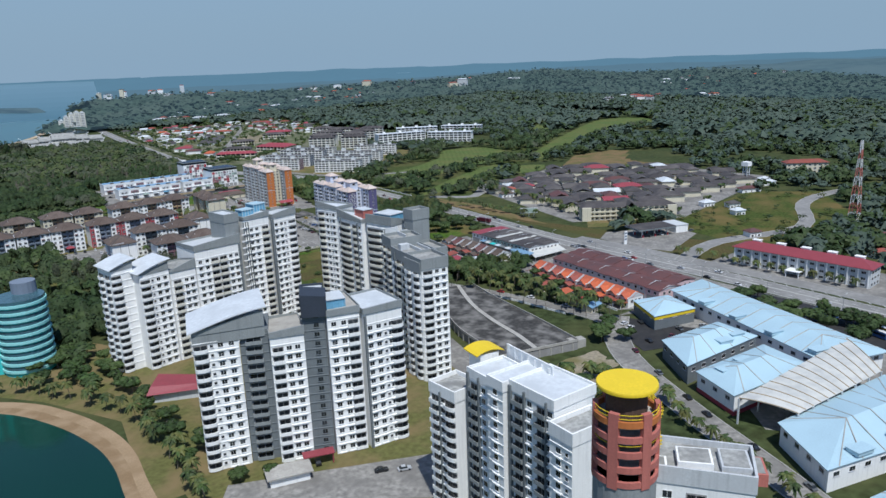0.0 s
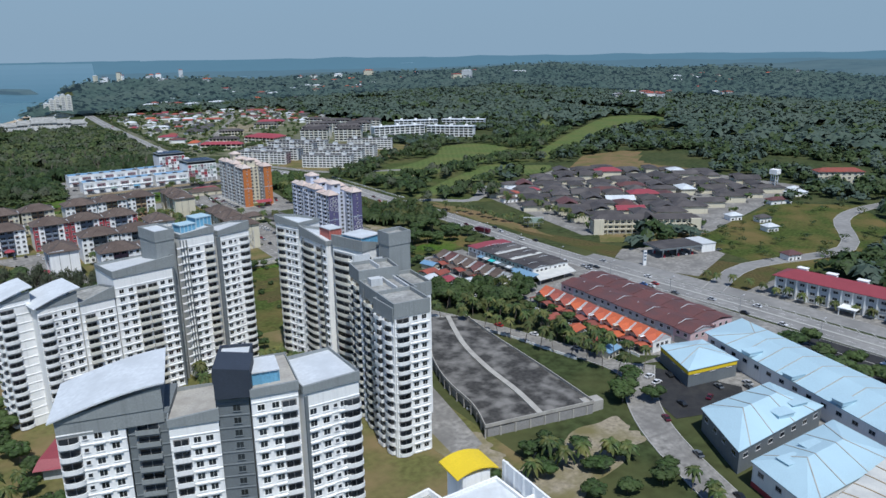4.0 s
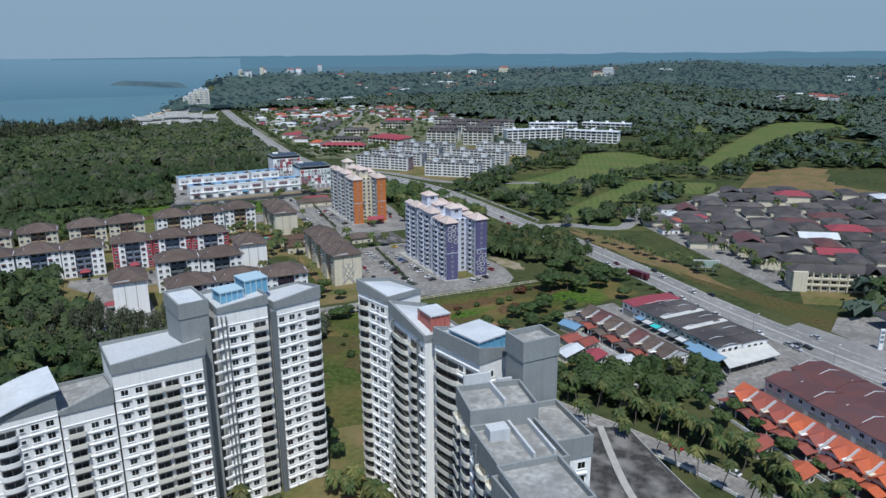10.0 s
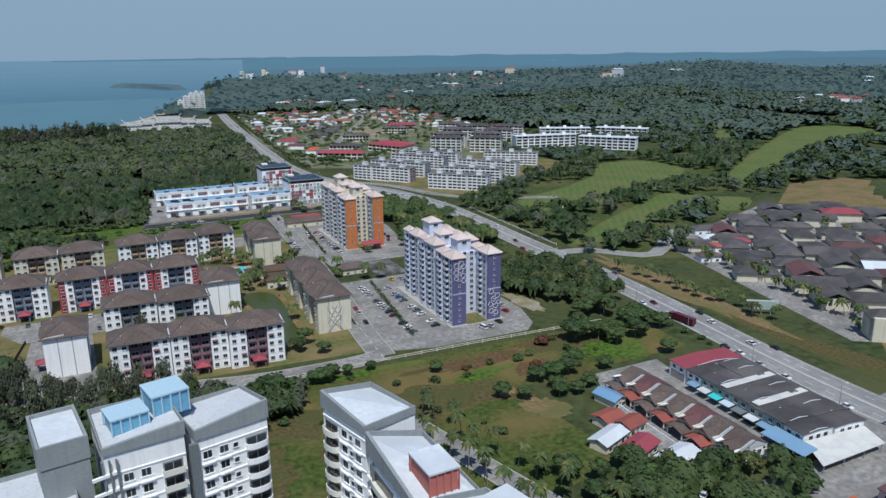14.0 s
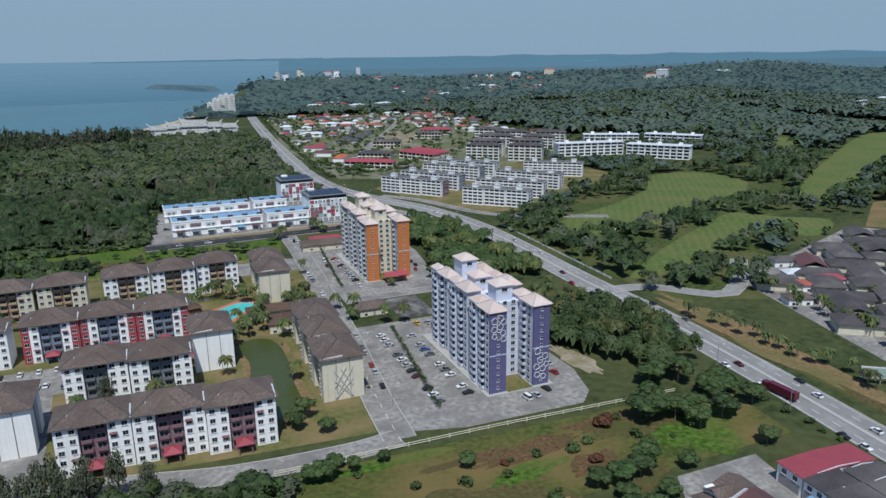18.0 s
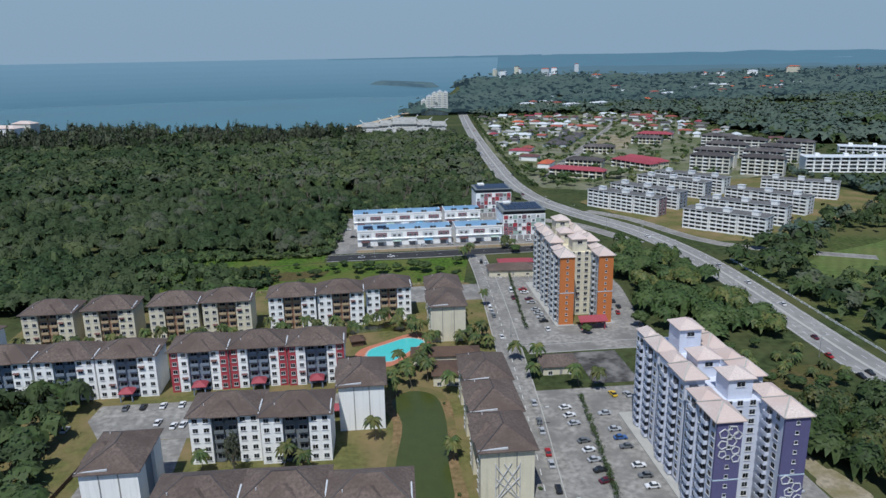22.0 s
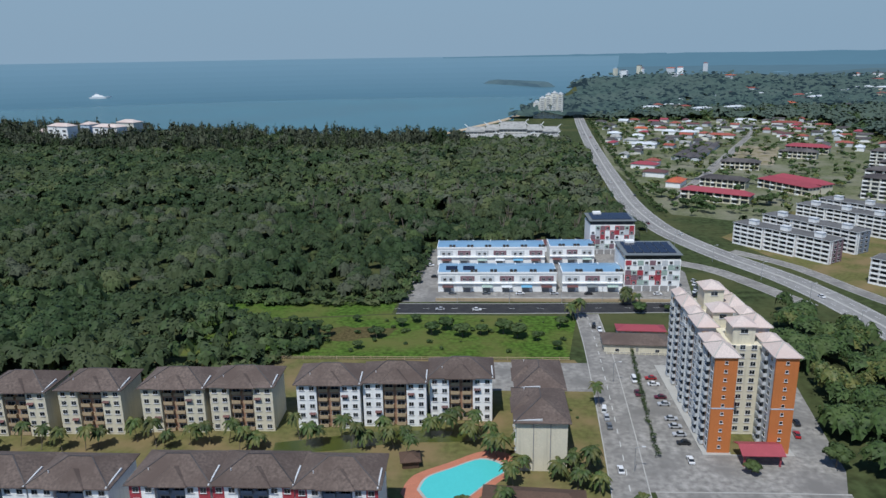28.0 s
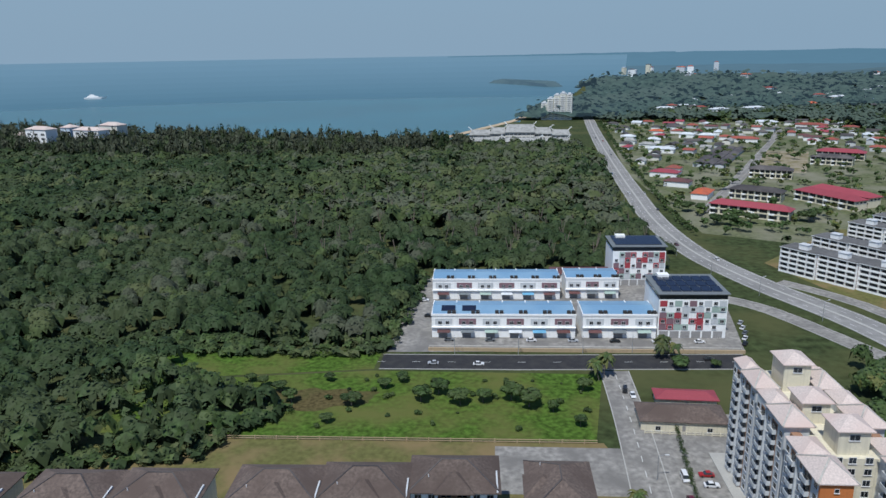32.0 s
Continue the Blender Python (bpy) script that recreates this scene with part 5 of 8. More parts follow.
# ---- brown-roofed walk-up flats ----
def flat_block(label, wing_mat, strip, recess, bal, porch=True, accent=None, width=21.0, deep=15.0, plain=False):
    t = thing("walk_up_flats", label, "apartment block", group="brown-roofed flats")
    H, st = 16.4, 3.2
    a, b = width * 0.31, width * 0.69
    body = part("wall", Geo().box(0, 0, 0, a, deep, H), M[wing_mat], t); part("wall", Geo().box(b, 0, 0, width, deep, H), M[wing_mat], t)
    part("recess_wall", Geo().box(a, 1.5, 0, b, deep - 1, H), M[recess], t)
    if strip:
        part("corner_panel", Geo().box(0.0, -0.06, 0, 3.0, 0.1, H), M[strip], body); part("corner_panel", Geo().box(width - 3.0, -0.06, 0, width, 0.1, H), M[strip], body)
    columns(body, [("w", 1.7), ("w", a - 1.5), ("w", b + 1.5), ("w", width - 1.7)][::2 if plain else 1], 5, 0.3, st, pose(0, -0.06 if strip else 0, 0))
    if not plain: columns(t, [("b", a + 2.0, 3.0, bal), ("b", b - 2.0, 3.0, bal)], 5, 0.3, st, pose(0, 1.5, 0))
    for yy in (5, 10) if plain else (): part("downpipe", PIPE, None, body, m=pose(0, yy, 0, 0, 0, -90)); part("downpipe", PIPE, None, body, m=pose(width, yy, 0, 0, 0, 90))
    g = Geo().hip(0, 0, width, deep, H, 4.2, 1.0)
    g.hip(a - 0.5, -1.0, b + 0.5, deep * 0.5, H + 0.02, 3.2, 0.5)
    rf = part("roof", g, M["browntile"], t)
    part("ridge_cap", Geo().bar((-0.9, -0.9, H + 0.05), (7.4, 7.5, H + 4.2), 0.3, 0.2).bar((width + 0.9, -0.9, H + 0.05), (width - 7.4, 7.5, H + 4.2), 0.3, 0.2).bar((7.4, 7.5, H + 4.2), (width - 7.4, 7.5, H + 4.2), 0.3, 0.2), M["darkroof"], rf)
    part("fire_wall", Geo().hull([(width - 0.15, -0.8, H), (width + 0.25, -0.8, H), (width + 0.25, 7.5, H), (width - 0.15, 7.5, H)], [(width - 0.15, -0.8, H + 0.35), (width + 0.25, -0.8, H + 0.35), (width + 0.25, 7.5, H + 0.9), (width - 0.15, 7.5, H + 0.9)]), M["pale"], rf)
    for x in (4.2,): part("vent_pipe", Geo().tube(x, 3.0, H + 0.5, H + 2.6, 0.14), M["sash"], rf)
    if porch:
        pc = part("porch", Geo().hip(width / 2 - 2.3, -4.0, width / 2 + 2.3, 1.0, 3.6, 1.4, 0.4), M["redroof"], t, "small red porch roof")
        for x in (-2, 2): part("post", Geo().box(width / 2 + x - 0.2, -3.8, 0, width / 2 + x + 0.2, -3.4, 3.4), M[recess], pc)
    if accent:
        for k, x in ((1, a - 1.5), (3, b + 1.5)): part("awning", Geo().hull([(x - 1.1, -0.05, st * k + 2.75), (x + 1.1, -0.05, st * k + 2.75), (x + 1.1, -0.15, st * k + 2.75), (x - 1.1, -0.15, st * k + 2.75)], [(x - 1.1, -0.9, st * k + 2.35), (x + 1.1, -0.9, st * k + 2.35), (x + 1.1, -1.0, st * k + 2.35), (x - 1.1, -1.0, st * k + 2.35)]), M[accent], body)
    return t
def row(label, spots, **k):
    first = flat_block(label, **k)
    first.matrix_basis = pose(*spots[0][:2], 0.0, 0, 0, spots[0][2])
    for x, y, r in spots[1:]: copy_thing(first, pose(x, y, 0.0, 0, 0, r))
row("cream walk-up flats with rust-brown balconies and brown roof", [(23, 614.5, 1), (47.5, 616.5, 1), (74.5, 618.5, 1), (97, 620, 1)], wing_mat="offwhite", strip=None, recess="brown", bal="tan", porch=False, accent="maroon")
row("white walk-up flats with rust-brown balconies and brown roof", [(125.5, 622.5, 1.5), (147.3, 624.5, 1.5), (169.2, 628.5, 1.5)], wing_mat="white", strip=None, recess="brown", bal="tan", porch=False, accent="maroon")
row("red and white walk-up flats with brown roof and red porch", [(97, 565, 0.5), (118.5, 565.5, 0.5), (140, 565, 0.5)], wing_mat="white", strip="red", recess="bluegrey", bal="bluegrey", accent="maroon")
row("white walk-up flats with blue-grey balconies and a red porch", [(71.5, 563, 0), (50, 563, 0), (28, 563, 0)], wing_mat="white", strip=None, recess="bluegrey", bal="bluegrey", accent="maroon")
row("white walk-up flats with dark grey recessed balconies", [(116, 513.5, -1), (137.6, 511, -1)], wing_mat="white", strip=None, recess="slate", bal="slate", porch=False)
row("white walk-up flats with mauve balconies and a red porch", [(117.2, 467, -1), (138.5, 466.5, -2), (159.6, 463, -2)], wing_mat="white", strip=None, recess="mauve", bal="mauve", accent="maroon")
row("white walk-up flats seen at their blank gable wall", [(160.4, 549, -90), (94.5, 506.5, -90), (8, 605.6, -105)], wing_mat="white", strip=None, recess="bluegrey", bal="bluegrey", plain=True)
row("pale yellow walk-up flats along the street", [(200.5, 503.6, -90), (201.5, 525.5, -90), (202.5, 547.2, -90), (197, 620.5, -90), (198, 642, -90)], wing_mat="offwhite", strip=None, recess="tan", bal="tan", porch=False, plain=True)
# white lattice of bars on the end wall of the yellow flats
lt = thing("wall_lattice", "pale trellis of crossed bars on the yellow end wall", "trellis", pose(208, 482.3, 0))
for a, b in (((-3.4, 1), (3.4, 12)), ((3.4, 1), (-3.4, 12)), ((-3.4, 5), (1, 12.5)), ((3.4, 5), (-1, 12.5)), ((-3.4, 8), (3.0, 1)), ((3.4, 8), (-3.0, 1)), ((-3.4, 0.5), (-3.4, 12.8)), ((3.4, 0.5), (3.4, 12.8))):
    part("bar", Geo().bar((a[0], 0, a[1]), (b[0], 0, b[1]), 0.22), M["sash"], lt)

# ---- pool, club house, ponds ----
PL = smooth([(169, 589), (171, 595), (178, 600), (186, 605), (192, 603), (193.5, 599), (189, 594), (183, 586), (179, 582), (173, 583), (169, 589)], 4)[:-1]
pc = (181, 593)
grow = lambda k: [(pc[0] + (x - pc[0]) * k, pc[1] + (y - pc[1]) * k) for x, y in PL]
sheet("pool_terrace", grow(1.45), 0.09, M["terracotta"], "terracotta paving round the swimming pool", "terrace")
sp = thing("swimming_pool", "kidney-shaped turquoise swimming pool with a pale rim", "swimming pool", kind="structure")
part("rim", Geo().prism(grow(1.07), 0.03, 0.2), M["kerb"], sp); part("water", Geo().prism(PL, 0.2, 0.23), M["pool"], sp)
sheet("pond", smooth([(121, 606), (140, 609), (160, 614), (183, 616), (184, 621), (160, 622), (140, 618), (120, 613)], 3), 0.1, M["pond"], "murky green pond", "pond")
sheet("pond", smooth([(176, 488), (178, 507), (181, 530), (178, 546), (185, 554), (194, 549), (196, 530), (194, 505), (193, 482), (184, 477), (176, 488)], 3)[:-1], 0.1, M["pond"], "narrow murky green pond", "pond")
sheet("pond_bank", smooth([(173, 486), (175, 507), (178, 530), (174, 548), (184, 558), (197, 551), (199, 530), (197, 505), (197, 479), (184, 473), (173, 486)], 3)[:-1], 0.075, M["soil"], "sandy bank of the pond", "soil")
def small_house(name, label, x, y, w, d, h, roof, rz=0, wall="white", rise_=2.2, kind="hip", group="", doors=True, over=0.7, far=False):
    if far:
        g = Geo().box(-w / 2, -d / 2, 0, w / 2, d / 2, h)
        g = g.hip(-w / 2, -d / 2, w / 2, d / 2, h, rise_, over, mi=1) if kind == "hip" else g.gable(-w / 2, -d / 2, w / 2, d / 2, h, rise_, over, mi=1, along="x" if w > d else "y")
        return solid(name, g, [M[wall], M[roof]], label, name.replace("_", " "), pose(x, y, 0.05, 0, 0, rz), group)
    t = thing(name, label, name.replace("_", " "), pose(x, y, 0.05, 0, 0, rz), group=group)
    b = part("wall", Geo().box(-w / 2, -d / 2, 0, w / 2, d / 2, h), M[wall], t)
    g = Geo()
    part("roof", g.hip(-w / 2, -d / 2, w / 2, d / 2, h, rise_, over) if kind == "hip" else g.gable(-w / 2, -d / 2, w / 2, d / 2, h, rise_, over, along="x" if w > d else "y"), M[roof], t)
    if doors:
        for s in (-w * 0.3, w * 0.3): part("window", WIN, None, b, m=pose(s, -d / 2, 0.2))
        part("door", Geo().box(-0.5, -d / 2 - 0.06, 0, 0.5, -d / 2 + 0.05, 2.1), M["shade"], b)
    return t
small_house("club_house", "long club house with a dark brown roof by the pool", 201, 580, 27, 9, 4, "wood", -4, "offwhite", 2.2)
small_house("club_house", "club house wing with a dark brown roof", 200, 563, 11, 13, 4.5, "wood", -4, "offwhite", 2.0)
small_house("covered_hall", "low community hall with a brown roof and white walls", 244, 566, 14, 11, 3.6, "browntile", 0, "offwhite", 2.4)
small_house("guard_house", "single-storey house with dark red roof beside the lane", 251, 694, 27, 12, 3.6, "browntile", -3, "offwhite", 2.6)
small_house("annexe", "low annexe with a red sheet roof", 256, 708, 20, 7, 3.2, "redroof", -3, "offwhite", 1.4)
small_house("gazebo", "small dark pavilion beside the pond", 165, 602, 5, 5, 2.6, "wood", 10, "wood", 1.8, doors=False)

# ---- factory units and the checkered shop towers ----
SHUT = Geo().box(-1.9, -0.07, 0, 1.9, 0.05, 3.0).mesh("shutter", M["shade"])
HOOD = Geo().hull([(-0.8, 0, 0), (0.8, 0, 0), (0.8, 2.6, 0), (-0.8, 2.6, 0)], [(-0.8, 0.2, 1.1), (0.8, 0.2, 1.1), (0.8, 2.4, 1.3), (-0.8, 2.4, 1.3)]).mesh("roof_hood", M["black"])
def factory(label, x, y, w, d, h, bays, rz=0.6, solar=False, accent="mauve"):
    t = thing("shop_row", label, "shop building", pose(x, y, 0.05, 0, 0, rz), group="factory units")
    b = part("wall", Geo().box(0, 0, 0, w, d, h).box(-0.15, -0.9, h * 0.47, w + 0.15, 0.1, h * 0.47 + 0.35).box(-0.25, -0.25, h, w + 0.25, 0.3, h + 0.9), M["white"], t)
    for i in range(bays + 1): part("party_wall", Geo().box(w * i / bays - 0.2, 0.3, h, w * i / bays + 0.2, d, h + 0.75), M["white"], b)
    r = part("roof", Geo().gable(0.2, 0.4, w - 0.2, d + 0.2, h + 0.25, 1.3, 0.1), M["bluetile"], t)
    for i in range(bays):
        c = w * (i + 0.5) / bays
        part("panel", Geo().box(c - w / bays * 0.36, -0.08, h * 0.60, c + w / bays * 0.36, 0.05, h * 0.88), M[accent if i % 2 else "pale"], b)
        for s in (-1.6, 1.6): part("window", WIN, None, b, m=pose(c + s, -0.09, h * 0.62))
        part("shutter", SHUT, None, b, m=pose(c - 0.4, 0, 0.1)); part("awning", Geo().hull([(c - 2.8, -0.05, 3.6), (c + 2.8, -0.05, 3.6), (c + 2.8, -0.15, 3.7), (c - 2.8, -0.15, 3.7)], [(c - 2.8, -2.4, 3.0), (c + 2.8, -2.4, 3.0), (c + 2.8, -2.5, 3.1), (c - 2.8, -2.5, 3.1)]), M[("maroon", "slate", "sage", "roofwhite", "bluetank")[i % 5]], b)
        if i < bays - 0:
            for s in (-1.0, 1.0): part("roof_hood", HOOD, None, r, m=pose(w * (i + 0.98) / bays + s - 1.5, 0.2, h + 0.5))
    if solar:
        for i in range(2): part("solar_panel", Geo().hull([(4 + i * 9, 4, h + 0.9), (10 + i * 9, 4, h + 0.9), (10 + i * 9, 8.5, h + 1.7), (4 + i * 9, 8.5, h + 1.7)], [(4 + i * 9, 4, h + 1.05), (10 + i * 9, 4, h + 1.05), (10 + i * 9, 8.5, h + 1.85), (4 + i * 9, 8.5, h + 1.85)]), M["solar"], r)
    return t
factory("row of white two-storey shop units with a blue sheet roof", 163.4, 765.4, 61.5, 18.5, 9.8, 6, solar=True)
factory("short row of white shop units with a blue sheet roof", 228, 766.3, 31, 18.5, 9.8, 3)
factory("back row of white shop units with a blue sheet roof", 160, 815, 63, 18, 9.8, 6)
factory("short back row of white shop units with a blue roof", 226, 817.5, 26, 18, 9.8, 3)
def checker(label, x, y, w, d, h, seed):
    t = thing("checkered_building", label, "shop building", pose(x, y, 0.05, 0, 0, 0.6))
    rr = random.Random(seed)
    b = part("wall", Geo().box(0, 0, 0, w, d, h).box(0.3, 0.3, h, w - 0.3, d - 0.3, h + 2.4), M["white"], t)
    for r_ in range(5):
        for c in range(9):
            k = rr.choice(["white", "red", "sage", "mauve", "white", "sage", "pale", "white", "red"])
            x0, z0 = 0.4 + c * (w - 0.8) / 9, 3.6 + r_ * (h - 4.0) / 5
            if k != "white": part("facade_panel", Geo().box(x0 + 0.05, -0.14, z0 + 0.05, x0 + (w - 0.8) / 9 - 0.05, 0.02, z0 + (h - 4.0) / 5 - 0.05), M[k], b)
            if (c + r_) % 2: part("window", WIN, None, b, m=pose(x0 + (w - 0.8) / 18, -0.15, z0 + 0.7))
    for c in range(6): part("shutter", SHUT, None, b, m=pose(2.6 + c * (w - 5) / 5.2, 0, 0.1))
    r = part("roof", Geo().box(-0.6, -0.8, h + 2.4, w + 0.6, d + 0.4, h + 2.75), M["slate"], t)
    part("clerestory", Geo().box(0.2, 0.2, h + 0.1, w - 0.2, d - 0.2, h + 2.3), M["glass"], t)
    for i in range(6):
        for j in range(3): part("solar_panel", Geo().box(0, 0, 0, 3.9, 5.6, 0.12), M["solar"], r, m=pose(1.6 + i * (w - 3) / 6, 2.5 + j * (d - 5) / 3, h + 2.95, 4, 0, 0))
    part("roof_box", Geo().box(4, d - 6, h + 2.75, 9, d - 2, h + 4.4), M["white"], r)
    return t
checker("white block with red, green and brown checkered facade panels", 259.6, 766.8, 28.5, 27, 17.2, 3)
checker("rear white block with checkered facade panels and dark roof", 252, 838, 27, 22, 18.5, 8)
small_house("shed", "long low shed with a maroon sheet roof", 236, 850, 30, 12, 4.5, "maroon", 1, "white", 2.0, "gable", doors=False)
wl_ = thing("drain_wall", "long rust-stained concrete drain wall along the new road", "wall", kind="structure")
part("wall", Geo().box(163, 750.5, 0, 291, 751.1, 1.5), M["tan"], wl_); part("coping", Geo().box(163, 754.5, 0, 291, 755.3, 0.7), M["concrete"], wl_)
for i in range(22): part("post", Geo().box(-0.12, -0.12, 1.5, 0.12, 0.12, 2.6), M["concrete"], wl_, m=pose(165 + i * 5.9, 750.8, 0))

# ---- rows of terrace houses and shops by the highway ----
def along_row(name, label, p0, p1, deep, n, h, roof, wall, end="white", rise_=2.4, zig=False, group="", porch=None, cat="terrace house"):
    """n houses side by side from p0 to p1, each a thing of its own; fronts face the left of the line."""
    L = math.hypot(p1[0] - p0[0], p1[1] - p0[1]); a = math.atan2(p1[1] - p0[1], p1[0] - p0[0]); w = L / n
    for i in range(n):
        m = pose(p0[0] + (p1[0] - p0[0]) * i / n, p0[1] + (p1[1] - p0[1]) * i / n, 0.05 + 0.002 * i, 0, 0, math.degrees(a))
        t = thing(name, label, cat, m, group=group)
        hh = h + (0.25 if i % 2 else 0)
        # local x runs along the row, local +y is the front
        b = part("wall", Geo().box(0.02, -deep, 0, w - 0.02, 0, hh), M[end if i in (0, n - 1) else wall], t)
        rm = roof[i % len(roof)] if isinstance(roof, list) else roof
        g = Geo()
        if zig:
            g.gable(0.1, -deep, w - 0.1, -deep * 0.25, hh, rise_, 0.3, along="x"); g.gable(w * 0.12, -deep * 0.45, w * 0.88, 0.6, hh - 0.3, rise_ * 0.8, 0.4, along="y")
        else:
            g.gable(0.1, -deep, w - 0.1, 0, hh, rise_, 0.5, along="x")
        r = part("roof", g, M[rm], t)
        part("party_wall", Geo().hull([(-0.12, -deep - 0.5, hh - 0.2), (0.14, -deep - 0.5, hh - 0.2), (0.14, 0.5, hh - 0.2), (-0.12, 0.5, hh - 0.2)], [(-0.12, -deep / 2, hh + rise_ + 0.25), (0.14, -deep / 2, hh + rise_ + 0.25), (0.14, -deep / 2 + 0.3, hh + rise_ + 0.25), (-0.12, -deep / 2 + 0.3, hh + rise_ + 0.25)]), M["pale"], r)
        F = pose(0, 0, 0, 0, 0, 180)
        for s in (w * 0.28, w * 0.72):
            part("window", WIN, None, b, m=pose(s, 0, hh - 2.4, 0, 0, 180)); part("shutter", SHUT, None, b, m=pose(s * 0.9 + 0.4, 0, 0.05, 0, 0, 180)) if porch is None else part("window", WIN, None, b, m=pose(s, 0, 0.9, 0, 0, 180))
        if porch:
            pr = part("porch", Geo().gable(0.6, 0.2, w - 0.6, 4.6, 3.0, 1.0, 0.3, along="y"), M[porch[i % len(porch)]], t)
            for s in (1.0, w - 1.0): part("post", Geo().box(s - 0.15, 4.0, 0, s + 0.15, 4.3, 2.9), M["white"], pr)
            part("fence_wall", Geo().box(0.1, 7.4, 0, w - 0.1, 7.6, 1.2), M["white"], t)
        if i in (0, n - 1):
            xx, rz = (0.0, -90) if i == 0 else (w, 90)
            for s in (0.25, 0.5, 0.75): part("window", WIN, None, b, m=pose(xx, -deep * s, hh - 2.6, 0, 0, rz))
along_row("terrace_shop", "two-storey terrace with a maroon sheet roof and party walls", (291, 211.5), (298.5, 293), 15.4, 9, 6.6, "maroon", "pale", "pinkwall", 1.5, group="maroon terrace")
along_row("terrace_shop", "two-storey terrace with a maroon sheet roof and party walls", (329.6, 293.5), (322, 212), 15.4, 9, 6.6, "maroon", "pale", "pinkwall", 1.5, group="maroon terrace")
along_row("terrace_house", "terrace house with a bright orange tiled roof and porch", (274.5, 217.5), (277.9, 255), 10.5, 5, 5.0, ["orangetile"], "offwhite", "white", 2.4, True, "orange terrace", ["orangetile", "redtile", "orangetile"])
along_row("terrace_house", "terrace house with a faded red tiled roof and porch", (278, 255.6), (281.6, 294), 10.5, 5, 5.0, ["redtile", "orangetile", "redtile"], "offwhite", "white", 2.4, True, "orange terrace", ["redtile"])
along_row("shop_house", "two-storey shop with a dark weathered roof beside the highway", (305.6, 321.5), (308, 372.5), 12.6, 7, 6.1, ["darkroof"], "sage", "white", 0.45, group="highway shops", cat="shop")
along_row("shop_house", "two-storey shop with a dark weathered roof beside the highway", (334.6, 370.5), (330.6, 319.3), 12.4, 7, 6.1, ["darkroof"], "pale", "white", 0.45, group="highway shops", cat="shop")
along_row("shop_house", "two-storey shop with a faded red roof beside the highway", (308.2, 373.2), (308.6, 382), 26.6, 1, 6.1, ["redroof"], "pale", "white", 0.6, group="highway shops", cat="shop")
for y, x0, x1 in ((340, 307.5, 331), (354, 308, 332)):
    solid("light_strip", Geo().box(x0, y, 6.62, x1, y + 3.0, 6.74), M["canopy"], "long pale translucent strip on the shop roof", "roof light")
for k in range(9):
    x, y = 305.2 + 0.047 * (k * 6 + 3), 324 + k * 5.4
    solid("shop_canopy", Geo().hull([(x - 3.0, y - 2.2, 2.7), (x, y - 2.2, 3.1), (x, y + 2.2, 3.1), (x - 3.0, y + 2.2, 2.7)], [(x - 3.0, y - 2.2, 2.8), (x, y - 2.2, 3.2), (x, y + 2.2, 3.2), (x - 3.0, y + 2.2, 2.8)]), M[("teal", "pale", "bluetile", "roofwhite", "slate", "lightblue")[k % 6]], "faded sheet canopy over a shop front", "canopy")
sa_ = thing("shop_awning", "pale blue sheet awning beside the shops", "awning")
part("sheet", Geo().hull([(298.8, 315.6, 3.4), (305.0, 316.0, 4.2), (305.2, 331.4, 4.2), (298.6, 331.4, 3.4)], [(298.8, 315.6, 3.55), (305.0, 316.0, 4.35), (305.2, 331.4, 4.35), (298.6, 331.4, 3.55)]), M["bluetile"], sa_)
for x, y in ((299.2, 316), (299, 331)): part("post", Geo().box(x - 0.1, y - 0.1, 0, x + 0.1, y + 0.1, 3.4), M["metal"], sa_)
sb_ = thing("shop_awning", "long grey sheet awning in front of the white shop wall", "awning")
part("sheet", Geo().hull([(300, 310.2, 3.0), (328, 310.4, 3.0), (330.4, 318.9, 4.0), (305.4, 320.9, 4.0)], [(300, 310.2, 3.15), (328, 310.4, 3.15), (330.4, 318.9, 4.15), (305.4, 320.9, 4.15)]), M["canopy"], sb_)
for x in (301, 310, 319, 327): part("post", Geo().box(x - 0.1, 310.6, 0, x + 0.1, 310.8, 3.0), M["metal"], sb_)
along_row("terrace_house", "single-storey terrace house with a brown tiled roof", (281, 325), (282.4, 383), 13, 7, 4.6, ["browntile", "browntile", "maroon"], "offwhite", "white", 2.4, True, "brown terrace", ["browntile", "redtile"])
for x, y, w, d, r, z in ((262, 344, 9, 7, "redroof", 20), (256, 352, 12, 6, "roofwhite", 20), (264, 362, 8, 7, "redtile", 10), (268, 334, 11, 7, "roofwhite", 12), (268, 356, 8, 6, "redtile", 12), (266, 334, 9, 6, "roofwhite", 12), (274, 374, 6, 9, "bluetile", 12), (259, 228, 8, 6, "bluetile", 8), (262, 238, 7, 7, "redtile", 8), (264, 252, 8, 6, "orangetile", 8), (266, 268, 8, 6, "redtile", 8)):
    small_house("shed", "small lean-to with a metal roof beside the terrace", x, y, w, d, 3.0, r, z, "offwhite", 1.3, "gable", "lean-tos")

